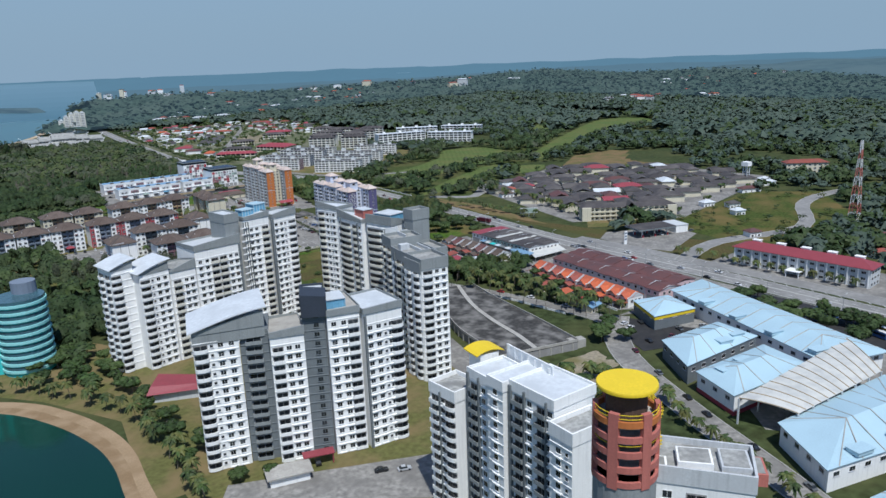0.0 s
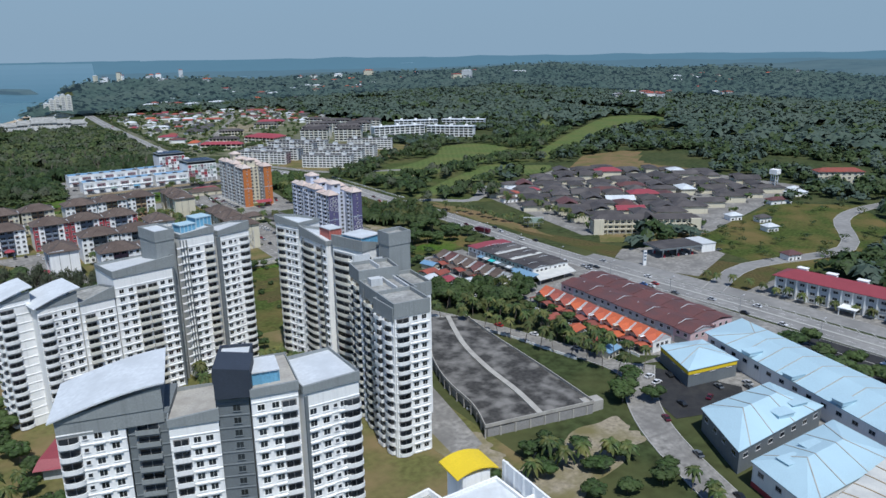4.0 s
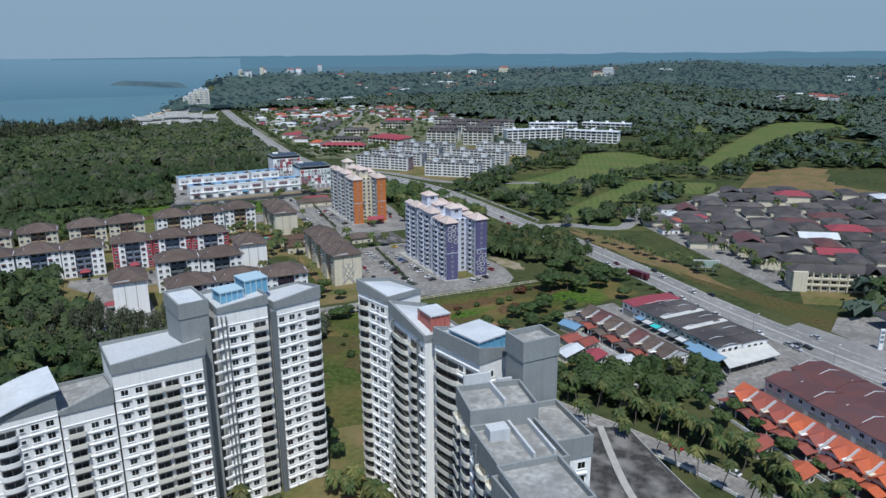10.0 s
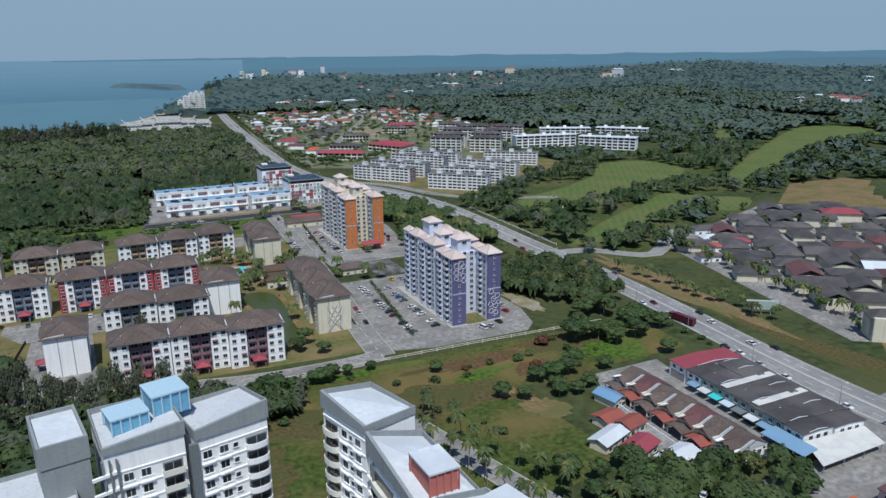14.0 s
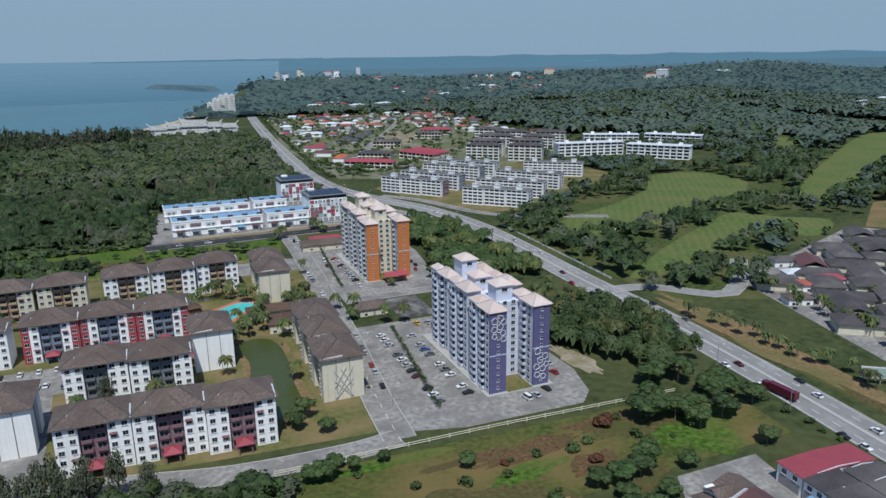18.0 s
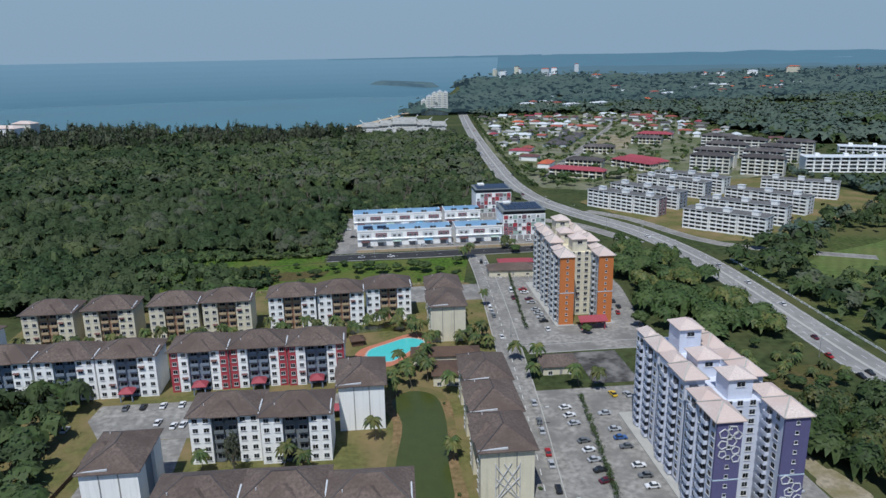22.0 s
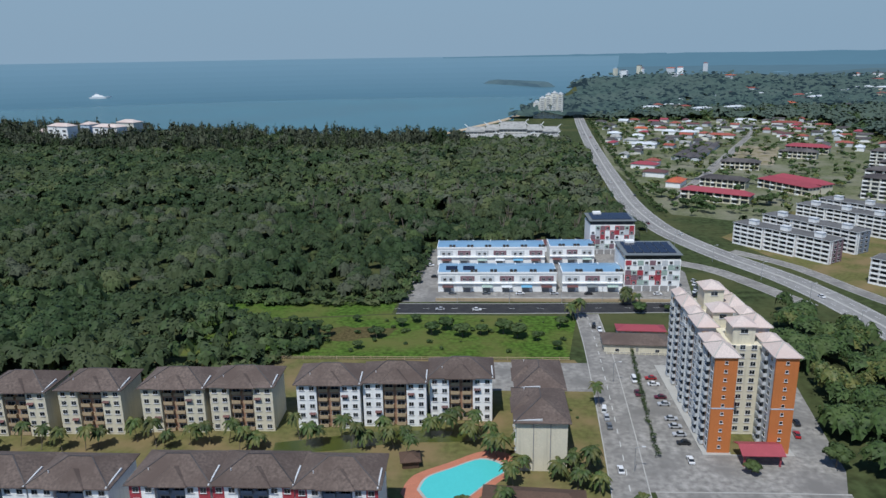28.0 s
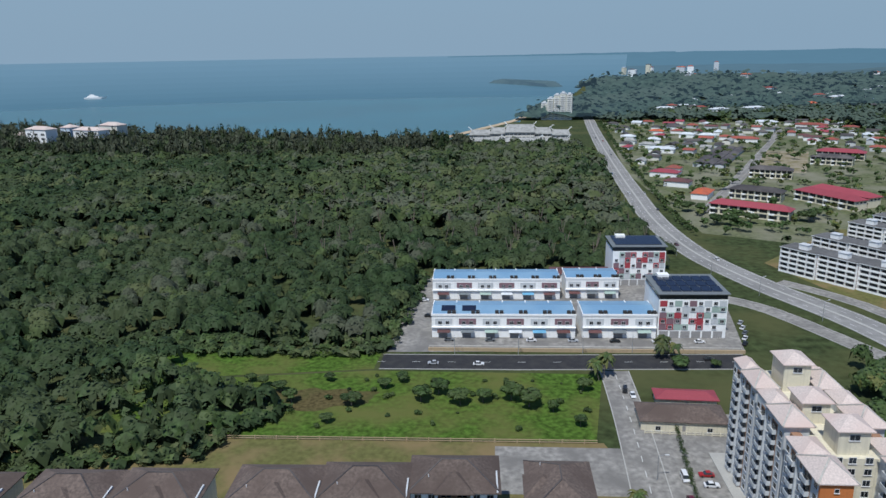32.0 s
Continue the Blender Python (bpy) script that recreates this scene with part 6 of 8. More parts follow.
# ---- market halls with blue roofs ----
def hall(label, poly, h, rise_, roof="blueroof", wall="white", band=None, dormers=(), inset=0.55):
    t = thing("market_hall", label, "market hall")
    n = len(poly); cx, cy = sum(p[0] for p in poly) / n, sum(p[1] for p in poly) / n
    sc = lambda k: [(cx + (x - cx) * k, cy + (y - cy) * k) for x, y in poly]
    b = part("wall", Geo().prism(poly, 0, h), M[wall], t)
    # ridge along the long axis
    (ax, ay), (bx, by) = poly[0], poly[1]
    e = [math.dist(poly[i], poly[(i + 1) % 4]) for i in range(4)]
    i0 = 0 if e[0] + e[2] < e[1] + e[3] else 1
    m0 = tuple((poly[i0][k] + poly[(i0 + 1) % 4][k]) / 2 for k in (0, 1)); m1 = tuple((poly[(i0 + 2) % 4][k] + poly[(i0 + 3) % 4][k]) / 2 for k in (0, 1))
    L = math.dist(m0, m1); cut = min(e[i0] * inset, L * 0.45) / L
    r0 = tuple(m0[k] + (m1[k] - m0[k]) * cut for k in (0, 1)); r1 = tuple(m1[k] + (m0[k] - m1[k]) * cut for k in (0, 1))
    ev = [(*p, h) for p in sc(1.04)]; g = Geo()
    g.prism(sc(1.04), h - 0.25, h)
    q = [ev[(i0 + k) % 4] for k in range(4)]; a, c = (*r0, h + rise_), (*r1, h + rise_)
    for f in ((q[0], q[1], a), (q[1], q[2], c, a), (q[2], q[3], c), (q[3], q[0], a, c)): g.face(f)
    r = part("roof", g, M[roof], t)
    # standing ribs across both slopes
    for s in range(int(L / 8.5)):
        f = (s + 0.5) / int(L / 8.5)
        for (u, v, ru, rv) in ((q[1], q[2], a, c), (q[0], q[3], a, c)):
            lo = tuple(u[k] + (v[k] - u[k]) * f for k in range(3)); ff = min(max((f - cut) / (1 - 2 * cut), 0), 1)
            hi = tuple(ru[k] + (rv[k] - ru[k]) * ff for k in range(3))
            part("rib", Geo().bar((lo[0], lo[1], lo[2] + 0.05), (hi[0], hi[1], hi[2] + 0.08), 0.28, 0.2), M["concrete"], r)
    for i in range(4):
        p, s = poly[i], poly[(i + 1) % 4]; d = math.dist(p, s); rz = math.degrees(math.atan2(s[1] - p[1], s[0] - p[0]))
        for j in range(max(int(d / 6), 1)):
            f = (j + 0.5) / max(int(d / 6), 1)
            for z in (4.8,): part("window", WIN_L, None, b, m=pose(p[0] + (s[0] - p[0]) * f, p[1] + (s[1] - p[1]) * f, z, 0, 0, rz))
        if band: part("band", Geo().box(0, -0.12, 0.0 if band == "red" else h - 2.0, d, 0.05, 1.6 if band == "red" else h - 0.7), M[band], b, m=pose(*p, 0, 0, 0, rz))
    for x, y in dormers: part("vent_box", Geo().box(-3.2, -2, 0, 3.2, 2, 1.3).box(-3.5, -2.3, 1.3, 3.5, 2.3, 1.5), M[roof], r, m=pose(x, y, h + 0.7, 0, 0, -14))
    return t
# corners run counter-clockwise, so that outward is to the right of each edge
hall("long market hall with a sky-blue ribbed roof", [(262, 115), (289.5, 106), (319, 204.5), (293.5, 205)], 8, 3.0, dormers=[(268, 121), (274, 142), (280, 162), (287, 182)])
hall("corner cafe with a pale blue pyramid roof and orange band", [(259, 190), (281.5, 184.5), (288, 204), (270, 210.5)], 7, 3.0, wall="slate", band="yellow")
hall("market hall with a sky-blue hipped roof", [(222, 147), (267.5, 146), (270, 165.5), (236, 168.5)], 8, 3.6, wall="slate", dormers=[(250, 150), (260, 151)])
hall("market hall with a blue roof and red plinth", [(212.5, 122), (255, 118), (260.5, 139), (220, 141.5)], 8, 3.2, band="red", dormers=[(226, 134), (238, 134)])
hall("near market hall with a sky-blue ribbed roof", [(191, 80), (252, 64), (265, 96), (206, 102)], 8, 3.4, dormers=[(205, 78), (222, 74), (238, 70)])
hall("end market hall with a sky-blue roof", [(176, 44), (236, 28), (244, 54), (186, 66)], 8, 3.0)
hall("far market hall with a sky-blue roof", [(232, 20), (268, 60), (280, 98), (262, 92)], 8, 2.6)
cn = thing("market_canopy", "pale arched canopy roof between the market halls", "canopy")
zz = lambda f: 9.4 + 0.7 * math.sin(f * math.pi) ** 0.8
steps = [i / 10 for i in range(11)]
rim = lambda end: [(*end(f), zz(f)) for f in steps] + [(*end(f), zz(f) + 0.2) for f in steps[::-1]]
g = Geo().hull(rim(lambda f: (208.5 + 4.0 * f, 118 - 18 * f)), rim(lambda f: (287 - 22 * f, 119 - 22 * f)))
part("sheet", g, M["canopy"], cn)
for i in range(13):
    f = i / 12; pts = []
    for j in range(9):
        q = j / 8; (a, b) = ((208.5 + 4.0 * q, 118 - 18 * q), (287 - 22 * q, 119 - 22 * q)); pts.append((a[0] + (b[0] - a[0]) * f, a[1] + (b[1] - a[1]) * f, 9.7 + 0.7 * math.sin(q * math.pi) ** 0.8))
    gg = Geo()
    for u, v in zip(pts, pts[1:]): gg.bar(u, v, 0.25)
    part("rib", gg, M["tan"], cn)
    if i % 2 == 0:
        for q in (pts[0], pts[-1]): part("post", Geo().box(q[0] - 0.25, q[1] - 0.25, 0, q[0] + 0.25, q[1] + 0.25, 9.4), M["pale"], cn)

# ---- highway offices, petrol station, school ----
ro = thing("office_block", "long three-storey white office with a crimson roof and small roof dormers", "office building", pose(392.5, 190, 0.05, 0, 0, 4))
b = part("wall", Geo().box(-7, -37, 0, 7, 37, 10.5), M["pale"], ro)
part("roof", Geo().hip(-7, -37, 7, 37, 10.5, 3.2, 1.2), M["redroof"], ro)
for i in range(15):
    part("column", Geo().box(-7.5, -36.5 + i * 5.2, 0, -7.0, -35.9 + i * 5.2, 10.4), M["white"], b)
    for k in range(3):
        if i < 14: part("window", WIN_L, None, b, m=pose(-7, -33.6 + i * 5.2, 0.9 + 3.3 * k, 0, 0, -90))
for k in range(3):
    for s in (-4, 0, 4): part("window", WIN_L, None, b, m=pose(s, -37, 0.9 + 3.3 * k))
for i in range(5): part("roof_dormer", Geo().box(-1.5, -2.2, 0, 1.5, 2.2, 1.6).box(-1.8, -2.5, 1.6, 1.8, 2.5, 1.9), M["white"], ro, m=pose(2.5, -28 + i * 14, 12.4))
part("porch", Geo().box(-14, -4, 3.4, -7, 4, 3.8).box(-13.6, -3.6, 0, -13.2, -3.2, 3.4).box(-13.6, 3.2, 0, -13.2, 3.6, 3.4), M["white"], ro)
ps = thing("petrol_station", "petrol station with a wide flat grey canopy", "petrol station", pose(408, 306, 0.1, 0, 0, -18))
part("canopy", Geo().box(-15, -9, 5.2, 15, 9, 6.2), M["slate"], ps); part("canopy_roof", Geo().box(-14.6, -8.6, 6.2, 14.6, 8.6, 6.5), M["darkroof"], ps)
for x in (-10, 0, 10):
    for y in (-5, 5):
        part("column", Geo().box(x - 0.3, y - 0.3, 0, x + 0.3, y + 0.3, 5.2), M["white"], ps); part("fuel_pump", Geo().box(x - 0.5, y - 1.6, 0, x + 0.5, y - 0.9, 1.8), M["red"], ps)
st_ = thing("petrol_shop", "white shop behind the petrol canopy", "shop", pose(431, 302, 0.1, 0, 0, -18))
part("wall", Geo().box(-5, -8, 0, 5, 8, 5), M["white"], st_); part("roof", Geo().box(-5.3, -8.3, 5, 5.3, 8.3, 5.5), M["pale"], st_)
sg = thing("price_sign", "tall white pylon sign with blank panels", "sign", pose(374, 300, 0.1, 0, 0, -20))
part("pylon", Geo().box(-1, -0.3, 0, 1, 0.3, 9), M["white"], sg)
for z in (3, 5, 7): part("panel", Geo().box(-0.8, -0.36, z, 0.8, -0.28, z + 1.2), M["bluegrey"], sg)
sc_ = thing("school_building", "three-storey cream school with arcades and a central gable", "school", pose(407, 369, 0.08, 0, 0, -35.6))
b = part("wall", Geo().box(0, 0, 0, 73, 10, 10), M["offwhite"], sc_)
part("roof", Geo().hip(0, 0, 73, 10, 10, 2.8, 1.0), M["darkroof"], sc_)
for i in range(18):
    part("column", Geo().box(1 + i * 4.18, -1.2, 0, 1.5 + i * 4.18, -0.7, 10), M["offwhite"], b)
    for k in range(3):
        if i < 17: part("window", WIN_L, None, b, m=pose(3.3 + i * 4.18, 0, 0.9 + 3.2 * k))
for k in (1, 2): part("gallery", Geo().box(0, -1.3, 3.2 * k, 73, 0, 3.2 * k + 0.9), M["offwhite"], b)
part("gable_bay", Geo().box(34, -3, 0, 41, 2, 10), M["offwhite"], sc_)
part("gable_roof", Geo().gable(34, -3, 41, 6, 10, 4.2, 0.6, along="y"), M["darkroof"], sc_)
for s in (0, 66): part("end_bay", Geo().box(s, -2, 0, s + 7, 2, 10.4), M["offwhite"], sc_)
sheet("school_yard", [(395, 352), (440, 315), (470, 322), (412, 368)], 0.1, M["lawn"], "grass in front of the school", "lawn")
# hospital: many low dark-roofed wards in a rotated grid
HOSP = [(448, 520), (436, 470), (425, 395), (480, 350), (640, 372), (690, 440), (668, 500), (600, 585)]
rr = random.Random(11); ca, sn = math.cos(radians(-36)), math.sin(radians(-36)); placed = 0
for i in range(-7, 9):
    for j in range(-6, 8):
        u, v = i * 23 + rr.uniform(-2, 2), j * 19 + rr.uniform(-2, 2)
        x, y = 555 + u * ca - v * sn, 460 + u * sn + v * ca
        if not inside([(x, y)], HOSP)[0] or rr.random() < 0.14: continue
        lng = (i + j) % 2 == 0
        w, d = (rr.uniform(20, 25), rr.uniform(11, 14)) if lng else (rr.uniform(12, 15), rr.uniform(17, 21))
        kind = rr.random(); rf = "redroof" if kind < 0.06 else "maroon" if kind < 0.14 else "roofwhite" if kind < 0.17 else "darkroof"
        small_house("hospital_ward", {"darkroof": "low ward with a dark weathered roof", "redroof": "low ward with a red roof", "maroon": "low ward with a maroon roof", "roofwhite": "low ward with a white roof"}[rf], x, y, w, d, rr.uniform(3.5, 6), rf, -36, "offwhite", rr.uniform(2.0, 3.2), "hip" if rr.random() < 0.6 else "gable", "hospital wards", doors=False, over=1.0)
        placed += 1
for x, y, w, d, rf in ((478, 505, 14, 9, "redroof"), (470, 520, 12, 8, "roofwhite"), (455, 505, 13, 9, "redtile"), (486, 540, 18, 9, "darkroof"), (438, 490, 12, 8, "browntile"), (640, 352, 18, 8, "roofwhite"), (655, 362, 10, 8, "roofwhite"), (600, 345, 20, 8, "maroon"), (520, 335, 10, 7, "roofwhite"), (508, 300, 9, 7, "roofwhite"), (530, 318, 10, 7, "darkroof"), (452, 255, 9, 7, "maroon"), (470, 200, 11, 8, "maroon"), (455, 175, 12, 8, "redtile"), (480, 165, 12, 8, "maroon"), (500, 190, 12, 8, "maroon")):
    small_house("house", "single-storey house among trees", x, y, w, d, 3.6, rf, -20, "white", 2.0, "hip", "scattered houses")
wt = thing("water_tower", "white concrete water tower above the trees", "water tower", pose(642, 373, 0))
for s in ((-2, -2), (2, -2), (2, 2), (-2, 2)): part("leg", Geo().box(s[0] - 0.35, s[1] - 0.35, 0, s[0] + 0.35, s[1] + 0.35, 17), M["pale"], wt)
part("tank", Geo().box(-3.4, -3.4, 16, 3.4, 3.4, 20), M["white"], wt)
for z in (5, 10): part("brace", Geo().box(-2.4, -2.4, z, 2.4, -1.8, z + 0.5).box(-2.4, 1.8, z, 2.4, 2.4, z + 0.5), M["pale"], wt)
yb = thing("apartment_block", "four-storey pale yellow block at the wood's edge", "apartment block", pose(712, 352, 0, 0, 0, -40))
b = part("wall", Geo().box(-20, -6, 0, 20, 6, 14), M["offwhite"], yb); part("roof", Geo().hip(-20, -6, 20, 6, 14, 3, 1), M["redtile"], yb)
for k in range(4):
    for i in range(8): part("window", WIN_L, None, b, m=pose(-17.5 + i * 5, -6, 1 + 3.4 * k))
an = thing("lattice_mast", "red and white lattice telecom mast above the woods", "mast", pose(540, 228, 0))
for k in range(9):
    w0, w1 = 3.2 - k * 0.3, 2.9 - k * 0.3; z0, z1 = k * 6.5, k * 6.5 + 6.5; g = Geo()
    c0 = [(-w0, -w0, z0), (w0, -w0, z0), (w0, w0, z0), (-w0, w0, z0)]; c1 = [(-w1, -w1, z1), (w1, -w1, z1), (w1, w1, z1), (-w1, w1, z1)]
    for i in range(4):
        g.bar(c0[i], c1[i], 0.35); g.bar(c0[i], c1[(i + 1) % 4], 0.22); g.bar(c1[i], c1[(i + 1) % 4], 0.22)
    part("lattice_section", g, M["salmon"] if k % 2 else M["sash"], an)
for z in (50, 55): part("antenna", Geo().tube(1.5, 0, z, z + 3, 0.5).tube(-1.5, 0, z, z + 3, 0.5), M["sash"], an)

# ---- long flats, cream flats, white blocks, village, hotel ----
def slab_block(name, label, p0, p1, deep, h, storeys, wall, roof, bays, flat=True, group="", cat="apartment block"):
    L = math.dist(p0, p1); rz = math.degrees(math.atan2(p1[1] - p0[1], p1[0] - p0[0]))
    t = thing(name, label, cat, pose(p0[0], p0[1], 0.06, 0, 0, rz), group=group)
    b = part("wall", Geo().box(0, 0, 0, L, deep, h), M[wall], t)
    st = h / storeys
    n = 1
    W = L / n
    me = Geo()
    me.box(-W / 2 + 0.2, -0.25, 0.0, W / 2 - 0.2, 0.05, 0.7, 0)
    for i in range(0, bays // n, 2) if n == 1 else [0]: me.box(-W / 2 + (i + 0.06) * L / bays, -1.4, -0.1, -W / 2 + (i + 0.62) * L / bays, 0.04, 1.0, 2)
    for i in range(bays // n): me.box(-W / 2 + (i + 0.12) * L / bays, -0.06, 0.95, -W / 2 + (i + 0.88) * L / bays, 0.05, st - 0.35, 1)
    me = me.mesh("balcony", [M[wall], M["glass"], M["white"]])
    for k in range(storeys):
        for i in range(n): part("balcony", me, None, b, m=pose((i + 0.5) * W, 0, k * st + 0.15))
    for s in range(3): part("window", WIN_L, None, b, m=pose(L, 2.5 + s * (deep - 5) / 2, h - 2.4, 0, 0, 90))
    if flat:
        r = part("roof", Geo().box(-0.8, -1.6, h, L + 0.8, deep + 0.8, h + 0.5), M[roof], t)
        for i in range(3): part("stair_head", Geo().box(-2, -2, 0, 2, 2, 2.6), M[wall], r, m=pose(L * (i + 0.5) / 3, deep * 0.6, h + 0.5))
    else:
        part("roof", Geo().hip(0, 0, L, deep, h, 3.2, 1), M[roof], t)
    return t
def long_flat(p0, p1, deep=12.0, h=13.6, wall="pale", accent="white"):
    """Five-storey slab in three staggered sections, with access galleries along the front and white stair heads."""
    L = math.dist(p0, p1); rz = math.degrees(math.atan2(p1[1] - p0[1], p1[0] - p0[0])); st = h / 5
    t = thing("long_flats", "long five-storey pale flats with dark roof, galleries and white stair heads", "apartment block", pose(p0[0], p0[1], 0.06, 0, 0, rz), group="long flats")
    W = L / 3
    gal = Geo().box(0.3, -1.5, -0.12, W - 0.3, 0.02, 0.08, 0).box(0.3, -1.5, 0.08, W - 0.3, -1.36, 1.0, 0)
    for i in range(4): gal.box(0.7 + i * (W - 1) / 4, -0.05, 0.1, 0.7 + i * (W - 1) / 4 + (W - 1) / 4 * 0.72, 0.03, 2.15, 1)
    for i in range(5): gal.box(0.3 + i * (W - 0.9) / 4, -1.45, 0.08, 0.3 + i * (W - 0.9) / 4 + 0.3, 0, st - 0.12, 0)
    gal = gal.mesh("gallery", [M[accent], M["glass"]])
    for k in range(3):
        b = part("wall", Geo().box(k * W + 0.05, 1.3 * k, 0, (k + 1) * W - 0.05, deep + 1.3 * k, h), M[wall], t)
        for q in range(5): part("gallery", gal, None, b, m=pose(k * W, 1.3 * k, q * st + 0.12))
        part("gable_band", Geo().box((k + 1) * W - 0.05, 1.3 * k, 0, (k + 1) * W + 0.1, 1.3 * k + 1.2, h), M["white"], b)
        part("roof", Geo().box(k * W - 0.3, 1.3 * k - 1.7, h, (k + 1) * W + 0.3, deep + 1.3 * k + 0.7, h + 0.35, 0).box(k * W - 0.1, 1.3 * k - 1.4, h + 0.35, (k + 1) * W + 0.1, deep + 1.3 * k + 0.4, h + 0.42, 1), [M["pale"], M["flatroof"]], t)
        part("stair_head", Geo().box(-2.4, -2, 0, 2.4, 2, 2.7, 0).box(-2.7, -2.3, 2.7, 2.7, 2.3, 2.95, 1), [M["white"], M["pale"]], t, m=pose(k * W + W * 0.55, 1.3 * k + 3.2, h + 0.36))
    for q in range(5):
        for d in (3.6, 8.4): part("window", WIN_L, None, t, m=pose(L, 2.6 + d, q * st + 0.9, 0, 0, 90))
    return t
for p0, p1, c in (((348, 866), (384, 815), "mauve"), ((375, 890), (409, 836), "bluegrey"), ((411, 924), (447, 872), "bluegrey"), ((435, 943), (472, 889), "pale"), ((391, 783), (428, 741), "pale"), ((418, 815), (459, 770), "pale"), ((456, 851), (493, 800), "pale"), ((506, 887), (551, 849), "pale")):
    long_flat(p0, p1, wall=c)
for p0, p1 in (((498, 1010), (528, 985)), ((540, 985), (570, 960)), ((520, 1050), (552, 1022)), ((565, 1030), (595, 1004)), ((555, 1095), (588, 1066)), ((600, 1060), (630, 1034)), ((595, 1130), (630, 1100)), ((640, 1095), (670, 1070)), ((585, 1170), (615, 1145))):
    slab_block("cream_flats", "cream four-storey flats with dark hipped roofs", p0, p1, 14, 17.5, 5, "cream", "darkroof", 6, False, group="cream flats")
for p0, p1 in (((606, 982), (686, 964)), ((688, 1052), (750, 1018)), ((676, 945), (722, 890)), ((762, 1022), (808, 968))):
    slab_block("white_block", "wide white and glass block with a pale tiered roof", p0, p1, 18, 15, 4, "white", "roofwhite", 10, group="white blocks", cat="office building")
for p0, p1, rf, w in (((352, 1011), (397, 979), "redroof", 12), ((384, 1068), (417, 1046), "darkroof", 14), ((434, 1168), (468, 1153), "darkroof", 14), ((434, 1062), (458, 1014), "redroof", 13), ((450, 1074), (474, 1026), "redroof", 13), ((524, 1248), (557, 1227), "darkroof", 14), ((548, 1290), (588, 1266), "redroof", 16)):
    slab_block("school_block", "long school block with a red or dark roof", p0, p1, w, 8, 2, "offwhite", rf, 8, False, group="school blocks", cat="school")
for d in (-11, 0, 11): small_house("long_shed", "long low shed with a dark sheet roof", 447 + 0.9 * d, 1296 - 0.44 * d, 150, 9, 3.5, "darkroof", 63.7, "pale", 1.5, "gable", "long sheds", doors=False, far=True)
ROOF_WORDS = {"roofwhite": "small house with a white metal roof", "darkroof": "small house with a dark roof", "redtile": "small house with a faded red tile roof", "redroof": "small house with a crimson roof", "maroon": "small house with a maroon roof", "roofdeck": "small house with a grey roof", "orangetile": "small house with a bright orange roof"}
ALL_HOUSES = []
for x, y, w, d, rf, rz in ((358, 1176, 26, 15, "redroof", -30), (357, 1124, 22, 13, "maroon", -30), (364, 1072, 24, 13, "orangetile", 62), (372, 1200, 14, 10, "redtile", -30), (462, 1496, 20, 12, "roofwhite", -25), (486, 1484, 22, 12, "roofwhite", -25), (470, 1600, 30, 14, "darkroof", -25), (393, 1346, 30, 12, "roofwhite", -25), (378, 1476, 18, 10, "roofwhite", -25), (386, 1390, 20, 11, "roofdeck", -25), (370, 1430, 18, 10, "roofdeck", -25), (404, 1440, 18, 10, "roofwhite", -25), (628, 1660, 34, 14, "roofwhite", -25), (677, 1610, 44, 20, "redtile", -25), (520, 1440, 36, 14, "redtile", -25), (430, 1540, 20, 10, "orangetile", -25), (610, 1330, 26, 14, "darkroof", 60), (640, 1300, 16, 10, "roofwhite", 60)):
    ALL_HOUSES.append((x, y))
    small_house("village_house", ROOF_WORDS[rf], x, y, w, d, 5.0, rf, rz, "white", 2.6, "hip", "village houses", doors=False, far=True)
rr = random.Random(5); nv = 0
VILLAGE_ROAD = smooth([(352, 1018), (360, 1035), (433, 1178), (520, 1366), (617, 1575), (640, 1700)], 4)
road("village_road", VILLAGE_ROAD, 7, M["asphalt"], "pale narrow village road", z=0.15)
VILL = [(345, 1250), (420, 1330), (560, 1470), (610, 1250), (720, 1180), (740, 1680), (390, 1700), (350, 1400)]
for i in range(400):
    x, y = rr.uniform(330, 740), rr.uniform(1180, 1720)
    if not inside([(x, y)], VILL)[0] or any(math.hypot(x - a, y - b) < 25 for a, b in ALL_HOUSES) or any(math.hypot(x - q[0], y - q[1]) < 16 for q in VILLAGE_ROAD) or inside([(x, y)], [(435, 1175), (505, 1180), (575, 1350), (510, 1365)])[0] or nv > 84: continue
    ALL_HOUSES.append((x, y)); nv += 1
    rf = rr.choice(["roofwhite", "darkroof", "darkroof", "redtile", "redroof", "maroon", "roofdeck", "darkroof", "redtile"])
    small_house("village_house", ROOF_WORDS[rf], x, y, rr.uniform(12, 22), rr.uniform(9, 13), rr.uniform(3.5, 5.5), rf, rr.choice([-30, 60, -20, 70, -35]), rr.choice(["white", "pale", "cream"]), rr.uniform(1.8, 2.8), rr.choice(["hip", "gable"]), "village houses", doors=False, far=True)
ALL_HOUSES += [(375, 995), (401, 1057), (451, 1160), (446, 1038), (462, 1050), (540, 1238), (568, 1278), (447, 1296), (428, 1255), (466, 1338), (510, 1290), (500, 1250), (530, 1330), (376, 1080)]
ht = thing("hotel_podium", "long pale resort hotel with grey upswept gabled roofs", "hotel", pose(163, 1432, 0, 0, 0, -4))
